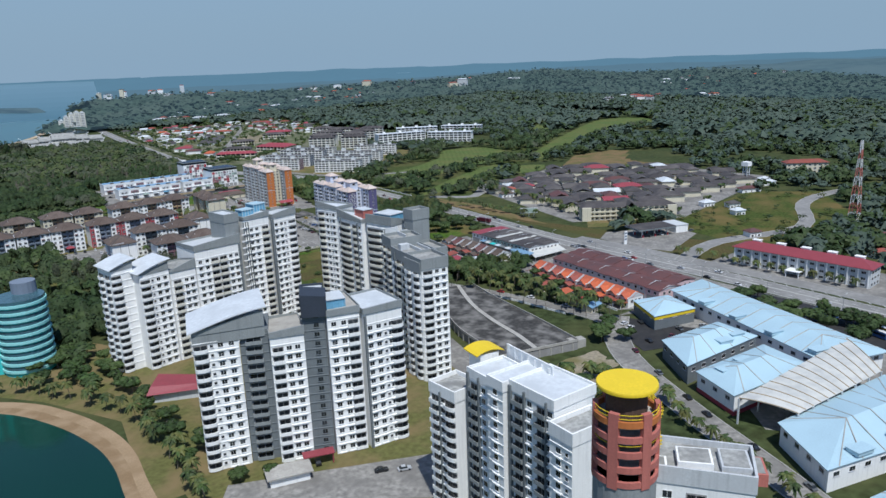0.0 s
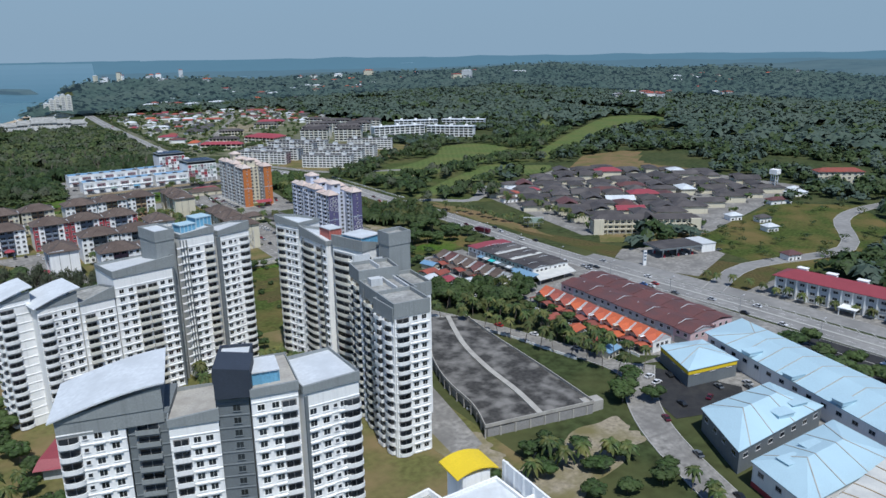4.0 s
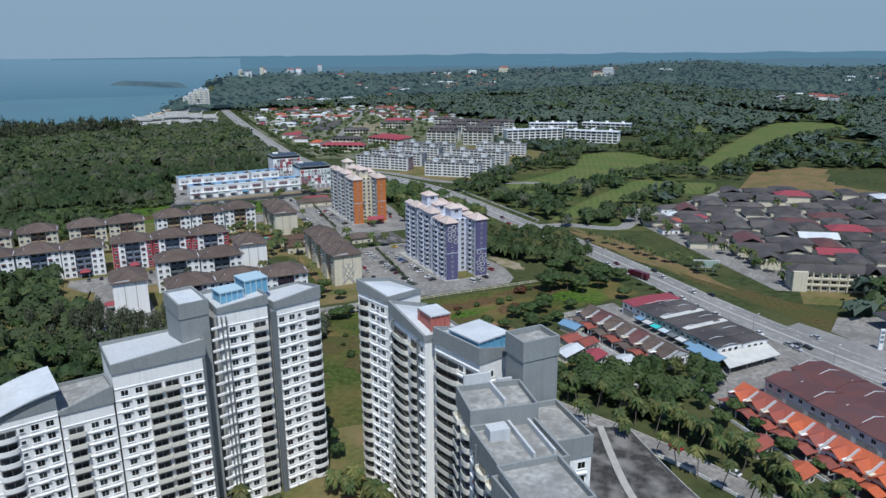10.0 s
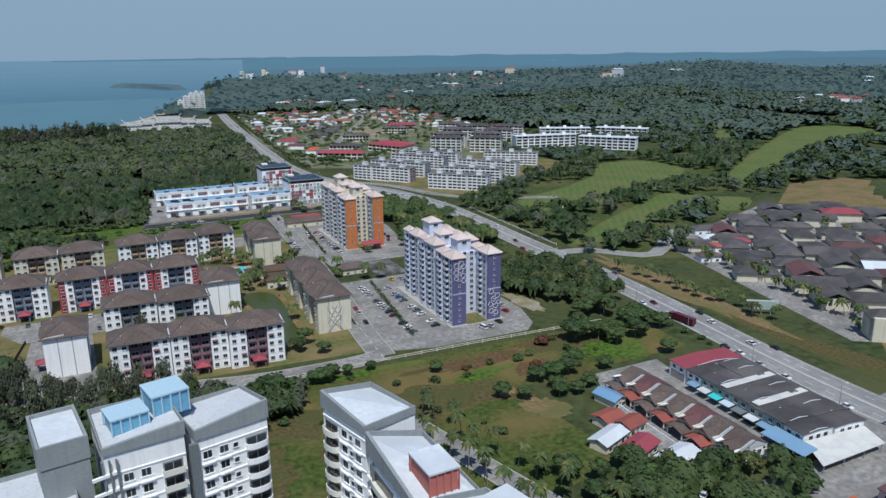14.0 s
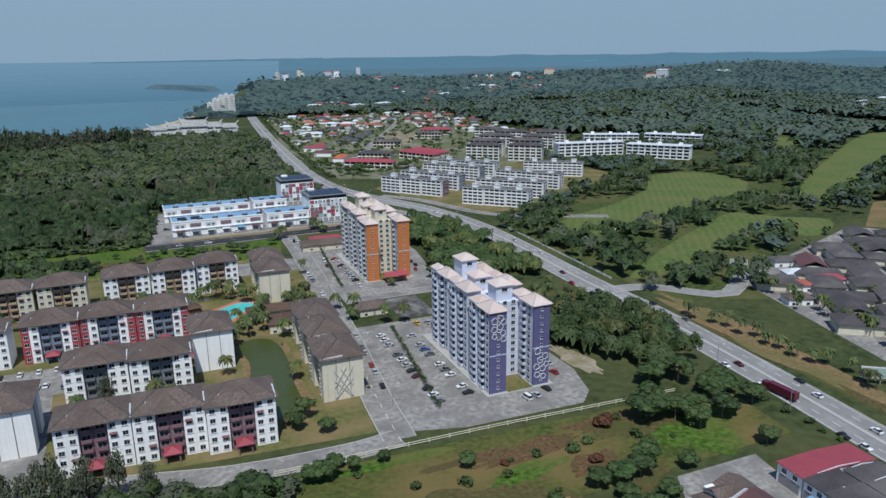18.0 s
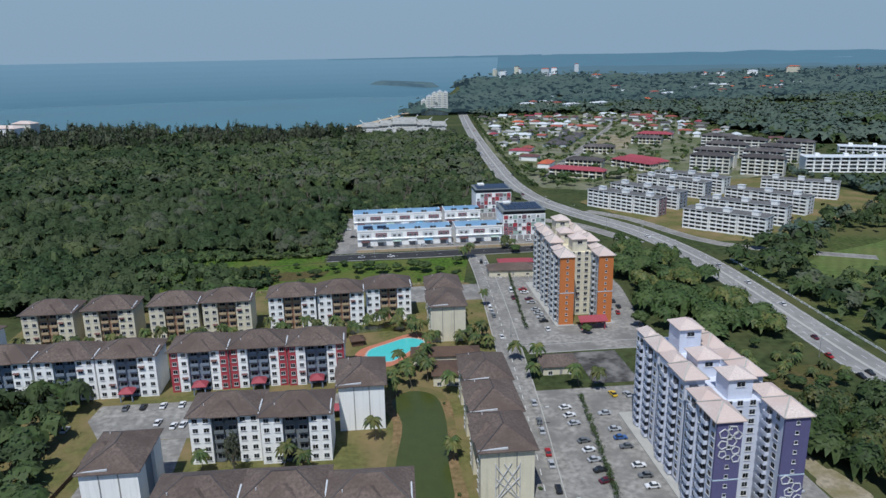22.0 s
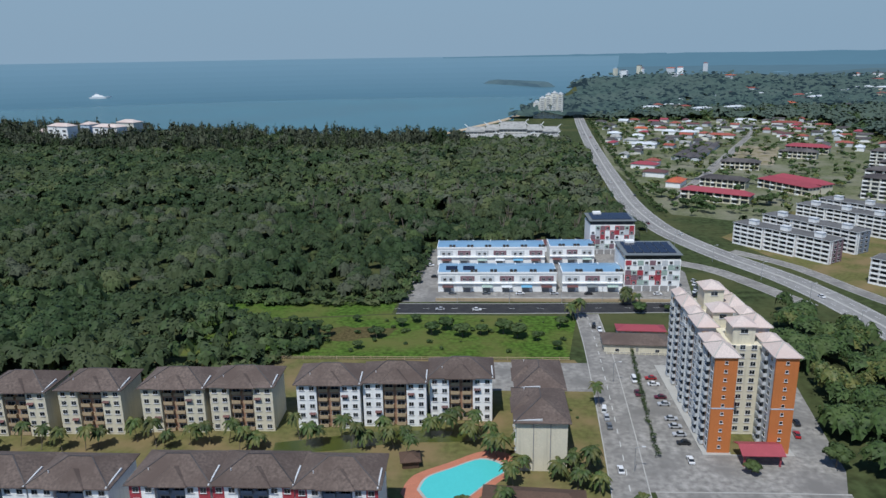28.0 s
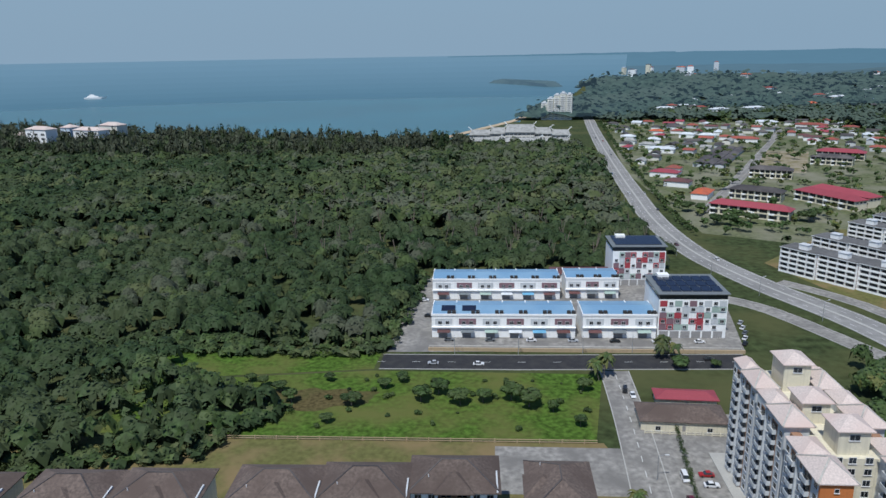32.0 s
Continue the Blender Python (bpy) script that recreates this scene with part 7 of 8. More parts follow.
def hotel_wing(x0, x1, y0, y1, z, r, rows):
    """A pale wing with rows of windows under a grey gabled roof with white upswept ends."""
    b = part("wing", Geo().box(x0, y0, 0, x1, y1, z), M["cream"], ht); n = max(2, int((x1 - x0) / 5)); ym = (y0 + y1) / 2
    for k in range(rows):
        for i in range(n): part("window", WIN_L, None, b, m=pose(x0 + (i + 0.5) * (x1 - x0) / n, y0, z / rows * k + 0.6) @ Matrix.Diagonal((1.9, 1, 1.4, 1)))
    rf = part("roof", Geo().hull([(x0 - 1, y0 - 2, z), (x1 + 1, y0 - 2, z), (x1 + 1, y1 + 2, z), (x0 - 1, y1 + 2, z)], [(x0 + 2, ym - 0.4, z + r), (x1 - 2, ym - 0.4, z + r), (x1 - 2, ym + 0.4, z + r), (x0 + 2, ym + 0.4, z + r)]), M["roofdeck"], ht)
    for q, d in ((x0 + 2, -1), (x1 - 2, 1)): part("finial", Geo().bar((q, ym, z + r - 0.4), (q + d * 4.5, ym, z + r + 3.6), 0.8), M["white"], rf)
for q in ((-2, 26, 4, 26, 13, 6, 3), (26, 46, 2, 26, 15, 7, 4), (46, 84, 0, 28, 17, 9, 4), (84, 106, 2, 26, 15, 7, 4), (106, 130, 4, 26, 13, 6, 3), (-14, 40, -22, -6, 8, 4, 2), (44, 92, -26, -8, 7.5, 4.5, 2), (96, 128, -20, -4, 7.5, 4, 2)): hotel_wing(*q)
tw = thing("hotel_tower", "pale resort hotel tower with stepped flat-topped bays", "hotel", pose(280, 1786, 0, 0, 0, -8))
for i in range(5):
    hh = (29, 37, 43, 46, 44)[i]
    b = part("bay", Geo().box(i * 11, -1.6 * (i % 2), 0, i * 11 + 10.4, 22, hh).box(i * 11 + 10.4, 3, 0, i * 11 + 11, 20, hh - 1), M["cream"], tw)
    # second box of each balcony paints a shaded opening on the wall
    for k in range(int(hh / 3.6)): part("balcony", Geo().box(0.8, -1.3, 0, 9.6, 0, 1.1, 0).box(2.6, -0.06, 1.1, 7.8, 0.02, 2.6, 1), [M["white"], M["shade"]], b, m=pose(i * 11, -1.6 * (i % 2), 0.8 + 3.6 * k))
    part("roof", Geo().box(i * 11 - 0.3, -1.6 * (i % 2) - 0.6, hh, i * 11 + 10.7, 22.4, hh + 0.7, 0).box(i * 11 + 3, 7, hh + 0.7, i * 11 + 8, 14, hh + 3.4, 0), M["pale"], b)
for x, y, w, h, c in ((-432, 1438, 40, 27, "white"), (-404, 1462, 18, 27, "lightblue"), (-362, 1440, 48, 25, "white"), (-350, 1478, 34, 28, "cream"), (-478, 1470, 30, 16, "bluegrey")):
    t = thing("seaside_block", "pale apartment block behind the coastal trees", "apartment block", pose(x, y, 0, 0, 0, -20), group="seaside blocks")
    b = part("wall", Geo().box(-w / 2, -9, 0, w / 2, 9, h), M[c], t); part("roof", Geo().hip(-w / 2, -9, w / 2, 9, h, 4, 1), M["pinktile"], t)
    for k in range(int(h / 6)):
        for i in range(3): part("window", WIN_L, None, b, m=pose(-w / 2 + (i + 0.5) * w / 3, -9, 1 + 6 * k) @ Matrix.Diagonal((3, 1, 2, 1)))
# town far behind the woods
rr = random.Random(21)
FAR = [(1050, 2150, 500, 200, 26, 7), (1350, 2450, 160, 80, 5, 30), (2300, 1500, 300, 160, 12, 8), (1650, 2100, 60, 40, 2, 24), (1700, 1250, 260, 120, 12, 7), (520, 1850, 180, 90, 10, 6), (800, 2000, 200, 110, 12, 6), (900, 3600, 250, 150, 8, 26), (760, 2320, 120, 60, 3, 9), (1950, 2500, 300, 200, 8, 12)]
for cx, cy, sx, sy, n, h in FAR:
    for i in range(n):
        x, y = cx + rr.gauss(0, sx * 0.5), cy + rr.gauss(0, sy * 0.5); z = float(land_height(x, y)); w = rr.uniform(14, 40); hh = h * rr.uniform(0.6, 1.3)
        g = Geo().box(-w / 2, -7, -3, w / 2, 7, hh + 8).hip(-w / 2, -7, w / 2, 7, hh + 8, 2.5, 0.8, mi=1)
        solid("town_building", g, [M[rr.choice(["white", "pale", "white", "offwhite"])], M[rr.choice(["redtile", "roofwhite", "roofwhite", "orangetile", "darkroof"])]], "pale town building among distant woods", "building", pose(x, y, z, 0, 0, rr.uniform(-60, 30)), "distant town")

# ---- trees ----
# leaves glow faintly in the haze colour, as if seen through far air
M["hazyleaf"] = material("distant_foliage_haze_glow", (0.045, 0.068, 0.05), 0.9, vary=0.3, tint=(0.06, 0.08, 0.06), scale=0.006, fine=0.08, spec=0.05, emit=(*HAZE, 0.3))
rng = np.random.default_rng(4)
def crown(n, seed, lobes=8, flat=0.75, leaf=0.3, spread=0.62, core=False):
    """Leaf clumps set on the skins of several overlapping lobes, as quads round the origin with radius about 1."""
    r = np.random.default_rng(seed)
    c = r.normal(size=(lobes, 3)); c /= np.linalg.norm(c, axis=1, keepdims=True)
    c *= r.uniform(0.25, spread, (lobes, 1)); c[:, 2] = np.abs(c[:, 2]) * 0.9 - 0.12
    rad = r.uniform(0.26, 0.48, lobes)
    k = r.integers(0, lobes, n)
    d = r.normal(size=(n, 3)); d[:, 2] = d[:, 2] * 0.8 + 0.35; d /= np.linalg.norm(d, axis=1, keepdims=True)
    p = c[k] + d * (rad[k] * r.uniform(0.82, 1.1, n))[:, None]
    nn = d + r.normal(size=(n, 3)) * 0.22; nn /= np.linalg.norm(nn, axis=1, keepdims=True)
    t = np.cross(nn, r.normal(size=(n, 3))); t /= np.linalg.norm(t, axis=1, keepdims=True); b = np.cross(nn, t)
    s = leaf * r.uniform(0.6, 1.3, n)[:, None]; e = s * r.uniform(0.6, 1.0, n)[:, None]
    q = np.stack([p - t * s - b * e * 0.6, p + t * s * 0.7 - b * e, p + t * s + b * e * 0.7, p - t * s * 0.6 + b * e], 1)
    if core:
        # the solid inside of each lobe
        u, v = np.meshgrid(np.arange(7) / 6 * 2 * math.pi, np.arange(5) / 4 * math.pi)
        S = np.stack([np.cos(u) * np.sin(v), np.sin(u) * np.sin(v), np.cos(v)], -1)
        for a, g in zip(c, rad):
            B = a + S * g * 0.88
            q = np.concatenate([q, np.stack([B[:-1, :-1], B[1:, :-1], B[1:, 1:], B[:-1, 1:]], 2).reshape(-1, 4, 3)])
    q[..., 2] *= flat
    return q

def canopy_field(pts, sz, th, z, res, fill):
    """The closed skin of a wood below its outer leaves: the highest of all the domes on a grid, and the tree under each cell."""
    pad = sz.max() * fill + 2 * res; x0, y0 = pts.min(0) - pad; nx, ny = ((pts.max(0) + pad - (x0, y0)) / res).astype(int) + 3
    top = np.full((ny, nx), -99.0); own = np.zeros((ny, nx), int)
    for k, ((x, y), s, t, b) in enumerate(zip(pts, sz, th, z)):
        R = s * fill; i0, i1, j0, j1 = int((y - R - y0) / res), int((y + R - y0) / res) + 2, int((x - R - x0) / res), int((x + R - x0) / res) + 2
        yy, xx = np.mgrid[i0:i1, j0:j1]; r2 = ((xx * res + x0 - x) ** 2 + (yy * res + y0 - y) ** 2) / R ** 2
        d = np.where(r2 < 1, b + t * (0.02 + 0.81 * np.clip(1 - r2, 0, 1) ** 0.45), -99)
        hi = d > top[i0:i1, j0:j1]
        own[i0:i1, j0:j1][hi] = k; top[i0:i1, j0:j1][hi] = d[hi]
    top += rng.normal(0, 0.16 * res, top.shape)
    yy, xx = np.mgrid[0:ny, 0:nx]; V = np.stack([xx * res + x0, yy * res + y0, top], -1)
    V[..., :2] += rng.uniform(-0.3, 0.3, V.shape[:2] + (2,)) * res
    Q = np.stack([V[:-1, :-1], V[:-1, 1:], V[1:, 1:], V[1:, :-1]], 2).reshape(-1, 4, 3); O = own[:-1, :-1].ravel()
    keep = Q[..., 2].min(1) > -50; Q, O = Q[keep], O[keep]
    # leafy sprays that stand off the skin at all angles
    m = 2 if res < 5 else 1; c = np.repeat(Q.mean(1), m, 0); k = len(c)
    c = c + rng.uniform(-0.5, 0.5, (k, 3)) * res; c[:, 2] += 0.2 * res
    nn = np.repeat(np.cross(Q[:, 1] - Q[:, 0], Q[:, 3] - Q[:, 0]), m, 0); nn /= np.linalg.norm(nn, axis=1, keepdims=True)
    nn = nn + rng.normal(size=(k, 3)) * 0.2; nn /= np.linalg.norm(nn, axis=1, keepdims=True)
    u = np.cross(nn, rng.normal(size=(k, 3))); u /= np.linalg.norm(u, axis=1, keepdims=True); v = np.cross(nn, u)
    s = res * rng.uniform(0.2, 0.46, (k, 1)); e = s * rng.uniform(0.6, 1.0, (k, 1))
    return np.concatenate([Q, np.stack([c - u * s - v * e * 0.5, c + u * s * 0.7 - v * e, c + u * s + v * e * 0.6, c - u * s * 0.5 + v * e], 1)]), np.concatenate([O, np.repeat(O, m)])

def wood(name, pts, size, tall, templates, mats, label, mi=None, under=0.5, skin=0.0, fill=1.0):
    """Many trees too far off to tell apart, in one mesh of leaf clumps; each tree takes one of the leaf colours."""
    out, ids = [], []
    n = len(pts); which = rng.integers(0, len(templates), n); ang = rng.uniform(0, 2 * math.pi, n)
    z = land_height(pts[:, 0], pts[:, 1])
    sz = size * rng.uniform(0.55, 1.45, n); th = tall * rng.uniform(0.7, 1.25, n) * (1 + 0.35 * np.array([noise.noise(Vector((x * 0.025, y * 0.025, 9.0))) for x, y in pts]))
    zone = np.array([noise.noise(Vector((x * 0.02, y * 0.02, 5.0))) for x, y in pts])
    pick = np.zeros(n, int)
    if len(mats) > 1:
        w = np.cumsum(mi); pick = np.minimum((np.clip(rng.random(n) + zone * 0.5, 0, 0.999)[:, None] > w[None, :]).sum(1), len(mats) - 1)
    for k, T in enumerate(templates):
        s = which == k
        if not s.any(): continue
        ca, sn = np.cos(ang[s]), np.sin(ang[s])
        X = (T[None, ..., 0] * ca[:, None, None] - T[None, ..., 1] * sn[:, None, None]) * sz[s][:, None, None] + pts[s, 0][:, None, None]
        Y = (T[None, ..., 0] * sn[:, None, None] + T[None, ..., 1] * ca[:, None, None]) * sz[s][:, None, None] + pts[s, 1][:, None, None]
        Z = T[None, ..., 2] * (th[s] * 0.62)[:, None, None] + (z[s] + th[s] * under)[:, None, None]
        out.append(np.stack([X, Y, Z], -1).reshape(-1, 4, 3)); ids.append(np.repeat(pick[s], len(T)))
    if skin:
        Q, O = canopy_field(pts, sz, th, z, skin, fill); out.append(Q); ids.append(pick[O])
    return solid(name, quads(name, np.concatenate(out), mats, np.concatenate(ids)), None, label, "trees", kind="stuff")

def scatter(x0, y0, x1, y1, step, poly=None, jitter=0.45):
    X, Y = np.meshgrid(np.arange(x0, x1, step), np.arange(y0, y1, step))
    P = np.stack([X.ravel(), Y.ravel()], 1) + rng.uniform(-jitter, jitter, (X.size, 2)) * step
    return P[inside(P, poly)] if poly is not None else P

def far_from(P, line, d):
    q = np.array([(x, y) for x, y, _ in along(line, 6)])
    return np.array([np.min(np.hypot(q[:, 0] - x, q[:, 1] - y)) > d for x, y in P]) if len(P) else np.zeros(0, bool)

CROWD = [crown(380, s, 13, 0.78, 0.085, 0.66) for s in range(50, 55)]
LIGHT = [crown(44, s, 8, leaf=0.23) for s in range(5)]
MEDIUM = [crown(96, s, 11, leaf=0.098) for s in range(20, 25)]
DENSE = [crown(18, s, 9, 0.7, leaf=0.2) for s in range(30, 36)]
COARSE = [crown(10, s, 7, leaf=0.36) for s in range(40, 45)]
FEATHER = [crown(70, s, 12, 0.9, leaf=0.11, spread=0.75) for s in range(60, 64)]
MANG = [(-900, 760), (-300, 752), (60, 756), (140, 752), (148, 800), (150, 856), (288, 866), (296, 905), (290, 1000), (296, 1120), (312, 1300), (300, 1405), (170, 1415), (60, 1425), (-224, 1505), (-723, 1660), (-1100, 1560)]
P = scatter(-1100, 745, 320, 1680, 8.2, MANG, 0.75); P = P[P[:, 0] > 150 - 0.78 * (P[:, 1] - 400)]
near = P[:, 1] < 960
WILD = [M["mangrove"], M["mangrovelit"], M["leafpale"]]
wood("mangrove_wood", P[near], 5.2, 10.5, MEDIUM, WILD, "dense dark green mangrove wood with grey dying crowns", [0.86, 0.11, 0.03], skin=1.55, fill=0.98)
west = ~near & (P[:, 0] < 20)
wood("mangrove_wood", P[~near & ~west], 5.8, 11.5, DENSE, WILD, "dense dark green wood towards the sea", [0.36, 0.36, 0.28], skin=3.5)
wood("mangrove_wood", P[west], 5.8, 11.5, DENSE, WILD, "dense very dark green mangrove behind the field", [0.8, 0.16, 0.04], skin=3.5)
P = scatter(-900, 1240, 300, 1680, 11, [(-900, 1400), (-723, 1440), (-224, 1290), (60, 1300), (160, 1350), (170, 1408), (60, 1425), (-224, 1508), (-723, 1665), (-900, 1640)])
P = P[P[:, 0] > 100 - 0.78 * (P[:, 1] - 400)]
clump = np.array([noise.noise(Vector((x * 0.014, y * 0.02, 2.0))) for x, y in P])
P, clump = P[clump > -0.28], clump[clump > -0.28]
wood("coast_trees", P, 6.5, 23, FEATHER, [M["leafpale"], M["mangrove"]], "tall feathery casuarina trees along the beach", [0.8, 0.2], 0.5, skin=4.0, fill=0.7)
# bare pale trunks that stand out of the wood
g = Geo()
for x, y in scatter(60, 880, 290, 1080, 24) + 0.0:
    if inside([(x, y)], MANG)[0]:
        for k in range(3):
            a, l = rng.uniform(0, 6.28), rng.uniform(1, 2.6)
            g.bar((x, y, 4), (x + l * math.cos(a), y + l * math.sin(a), rng.uniform(10, 14.5)), 0.3)
solid("dead_trunks", g, M["trunk"], "pale bare trunks standing in the mangrove", "trees", kind="stuff")
for nm, poly, st, tl, lab in (("field_wood", [(-400, 650), (18, 654), (60, 660), (96, 668), (104, 684), (118, 698), (88, 712), (66, 724), (56, 752), (-400, 757)], 7.0, 10, "dark bushy trees behind the flats"),
                          ("estate_wood", [(-200, 345), (48, 348), (104, 350), (116, 380), (112, 436), (84, 448), (80, 490), (70, 500), (71, 522), (69, 552), (60, 572), (40, 580), (-60, 590), (-250, 600)], 7.5, 11, "dark broadleaf wood beside the estate"),
                          ("tower_wood", [(-160, 348), (18, 352), (48, 330), (52, 345), (-60, 420)], 8.0, 10, "dark trees behind the turquoise block")):
    P = scatter(-400, 330, 140, 745, st, poly); P = P[P[:, 0] > np.where(P[:, 1] < 480, 5.0, 130 - 0.78 * (P[:, 1] - 290))]
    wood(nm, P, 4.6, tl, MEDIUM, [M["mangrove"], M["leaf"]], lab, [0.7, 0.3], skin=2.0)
# low bushes that close the edges of the woods
P = np.concatenate([scatter(-100, 735, 160, 870, 3.4, [(-100, 744), (140, 741), (149, 752), (154, 800), (155, 856), (146, 856), (138, 762), (-100, 764)]), scatter(20, 640, 130, 740, 3.2, [(20, 650), (62, 655), (100, 664), (109, 682), (124, 698), (92, 716), (70, 730), (62, 722), (84, 708), (112, 698), (98, 684), (92, 672), (20, 662)])])
wood("wood_edge_bushes", P, 2.3, 4.2, MEDIUM[:3], [M["mangrove"], M["leaf"], M["mangrovelit"]], "low bushes along the edge of the wood", [0.5, 0.3, 0.2], 0.35, skin=1.5)
# woods inland of the highway
KEEP = [[(425, 240), (470, 225), (560, 235), (640, 300), (600, 345), (500, 330), (440, 318)], [(385, 520), (430, 500), (560, 640), (640, 640), (820, 760), (1120, 800), (1130, 900), (900, 860), (640, 830), (600, 860), (470, 740), (380, 700)], [(370, 330), (425, 330), (432, 430), (428, 500), (384, 520), (370, 560)], [(400, 375), (470, 318), (520, 330), (690, 360), (700, 480), (610, 600), (440, 540)],
        [(330, 950), (420, 900), (520, 980), (720, 1060), (740, 1700), (380, 1720), (325, 1200)], [(340, 730), (400, 720), (600, 840), (570, 980), (460, 990), (340, 890)], [(372, 120), (425, 120), (425, 240), (440, 320), (372, 330)], [(585, 925), (760, 875), (800, 930), (690, 1010), (600, 1020)], [(610, 585), (700, 480), (745, 470), (790, 590), (760, 640), (690, 640)], [(480, 960), (680, 1020), (690, 1120), (600, 1190), (500, 1060)]]
def open_land(P):
    ok = far_from(P, HIGHWAY, 17) & (P[:, 0] > np.interp(P[:, 1], [-200, 700, 850, 1000, 1750, 2500], [372, 385, 340, 325, 380, 560]))
    ok &= far_from(P, [(366, 250), (420, 262), (500, 245), (577, 284), (635, 292), (700, 280)], 9)
    for k in KEEP + FAIRWAYS: ok &= ~inside(P, k)
    return ok & ~inside(P, SEA_POLY)
P = scatter(372, 60, 900, 1100, 10.5); P = P[open_land(P)]
dens = np.array([noise.noise(Vector((x * 0.012, y * 0.012, 3.0))) for x, y in P])
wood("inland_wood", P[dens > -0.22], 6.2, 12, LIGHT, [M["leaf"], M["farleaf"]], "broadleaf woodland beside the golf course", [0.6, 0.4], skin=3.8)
P = np.concatenate([scatter(900, -300, 1700, 1900, 15), scatter(380, 1100, 900, 1900, 15)]); P = P[open_land(P)]
dens = np.array([noise.noise(Vector((x * 0.006, y * 0.006, 7.0))) for x, y in P])
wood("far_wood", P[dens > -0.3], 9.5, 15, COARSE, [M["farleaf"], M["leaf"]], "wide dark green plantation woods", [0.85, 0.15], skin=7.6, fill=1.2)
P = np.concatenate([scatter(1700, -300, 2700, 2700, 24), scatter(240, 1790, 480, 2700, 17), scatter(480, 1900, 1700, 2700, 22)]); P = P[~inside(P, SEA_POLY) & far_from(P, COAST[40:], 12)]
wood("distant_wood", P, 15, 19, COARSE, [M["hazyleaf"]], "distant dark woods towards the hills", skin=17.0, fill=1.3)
# tree belts on the golf course and by the village
P = scatter(385, 500, 1120, 900, 9.5, KEEP[1]); d = np.array([noise.noise(Vector((x * 0.016, y * 0.016, 1.0))) for x, y in P])
mown = np.zeros(len(P), bool)
for q in FAIRWAYS: mown |= inside(P, q)
P = P[~mown & (d > -0.16)]
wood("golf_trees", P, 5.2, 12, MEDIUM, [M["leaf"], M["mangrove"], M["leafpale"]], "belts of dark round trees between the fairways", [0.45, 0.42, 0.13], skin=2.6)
P = scatter(330, 950, 740, 1720, 17, KEEP[4]); P = P[np.array([min([math.hypot(x - a, y - b) for a, b in ALL_HOUSES] + [99]) > 10 for x, y in P])]; P = P[far_from(P, HIGHWAY, 17) & (rng.random(len(P)) < 0.62)]
wood("village_trees", P, 5, 9, LIGHT, [M["leaf"], M["palm"]], "garden trees among the village houses", [0.7, 0.3])
P = scatter(400, 320, 700, 600, 16, KEEP[3]); P = P[rng.random(len(P)) < 0.25]
wood("hospital_trees", P, 4, 8, LIGHT, [M["leaf"], M["palm"]], "small trees among the hospital roofs", [0.7, 0.3])
P = np.array([(x, y) for x, y, _ in along(offset(HIGHWAY, -16), 8) if 940 < y < 1700]); P = P + rng.uniform(-1, 1, P.shape)
Q = scatter(425, 225, 640, 345, 13, KEEP[0]); Q = Q[rng.random(len(Q)) < 0.4]
wood("scrub_trees", Q, 4, 6, MEDIUM, [M["leaf"], M["palm"]], "scattered small trees in the open scrub", [0.7, 0.3])
wood("roadside_trees", P, 3.2, 7, LIGHT, [M["leaf"]], "row of young trees beside the highway")

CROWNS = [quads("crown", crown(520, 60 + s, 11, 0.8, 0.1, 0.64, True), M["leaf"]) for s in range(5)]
SHRUBS = [quads("bush", crown(170, 70 + s, 8, 0.8, 0.14, 0.6), M["leaf"]) for s in range(4)]
CROWN_PALE = [quads("crown", crown(700, 80 + s, 15, 1.5, 0.055, 0.62), M["leafpale"]) for s in range(2)]
CROWN_RUST = quads("crown", crown(600, 95, 9, 0.75, 0.09, 0.6, True), M["rustbush"])
g = Geo().tube(0, 0, 0, 1.0, 0.06, 0.04, 7)
for a in range(4): g.bar((0, 0, 0.85), (0.33 * math.cos(a * 1.6), 0.33 * math.sin(a * 1.6), 1.35), 0.035)
TRUNK = g.mesh("trunk", M["trunk"])
def tree(x, y, r, h, pale=False, rust=False, name="tree", label="round broadleaf tree with a dense dark crown"):
    z = float(land_height(x, y))
    t = thing(name, label, name, pose(x, y, z, 0, 0, rnd.uniform(0, 360)), group="bushes" if name == "bush" else "single trees")
    me = CROWN_RUST if rust else rnd.choice(CROWN_PALE if pale else CROWNS)
    part("trunk", TRUNK, None, t, m=Matrix.Diagonal((h * 0.5, h * 0.5, h * 0.55, 1)))
    part("crown", me, None, t, m=pose(0, 0, h * 0.55) @ Matrix.Diagonal((r, r, h * 0.52, 1)))
    return t
def bush(x, y, r, rust=False):
    solid("bush", CROWN_RUST if rust else rnd.choice(SHRUBS), None, "russet shrub in the scrub field" if rust else "low green bush in the grass", "bush", pose(x, y, r * 0.4, 0, 0, rnd.uniform(0, 360)) @ Matrix.Diagonal((r, r, r * 1.05, 1)), "bushes")
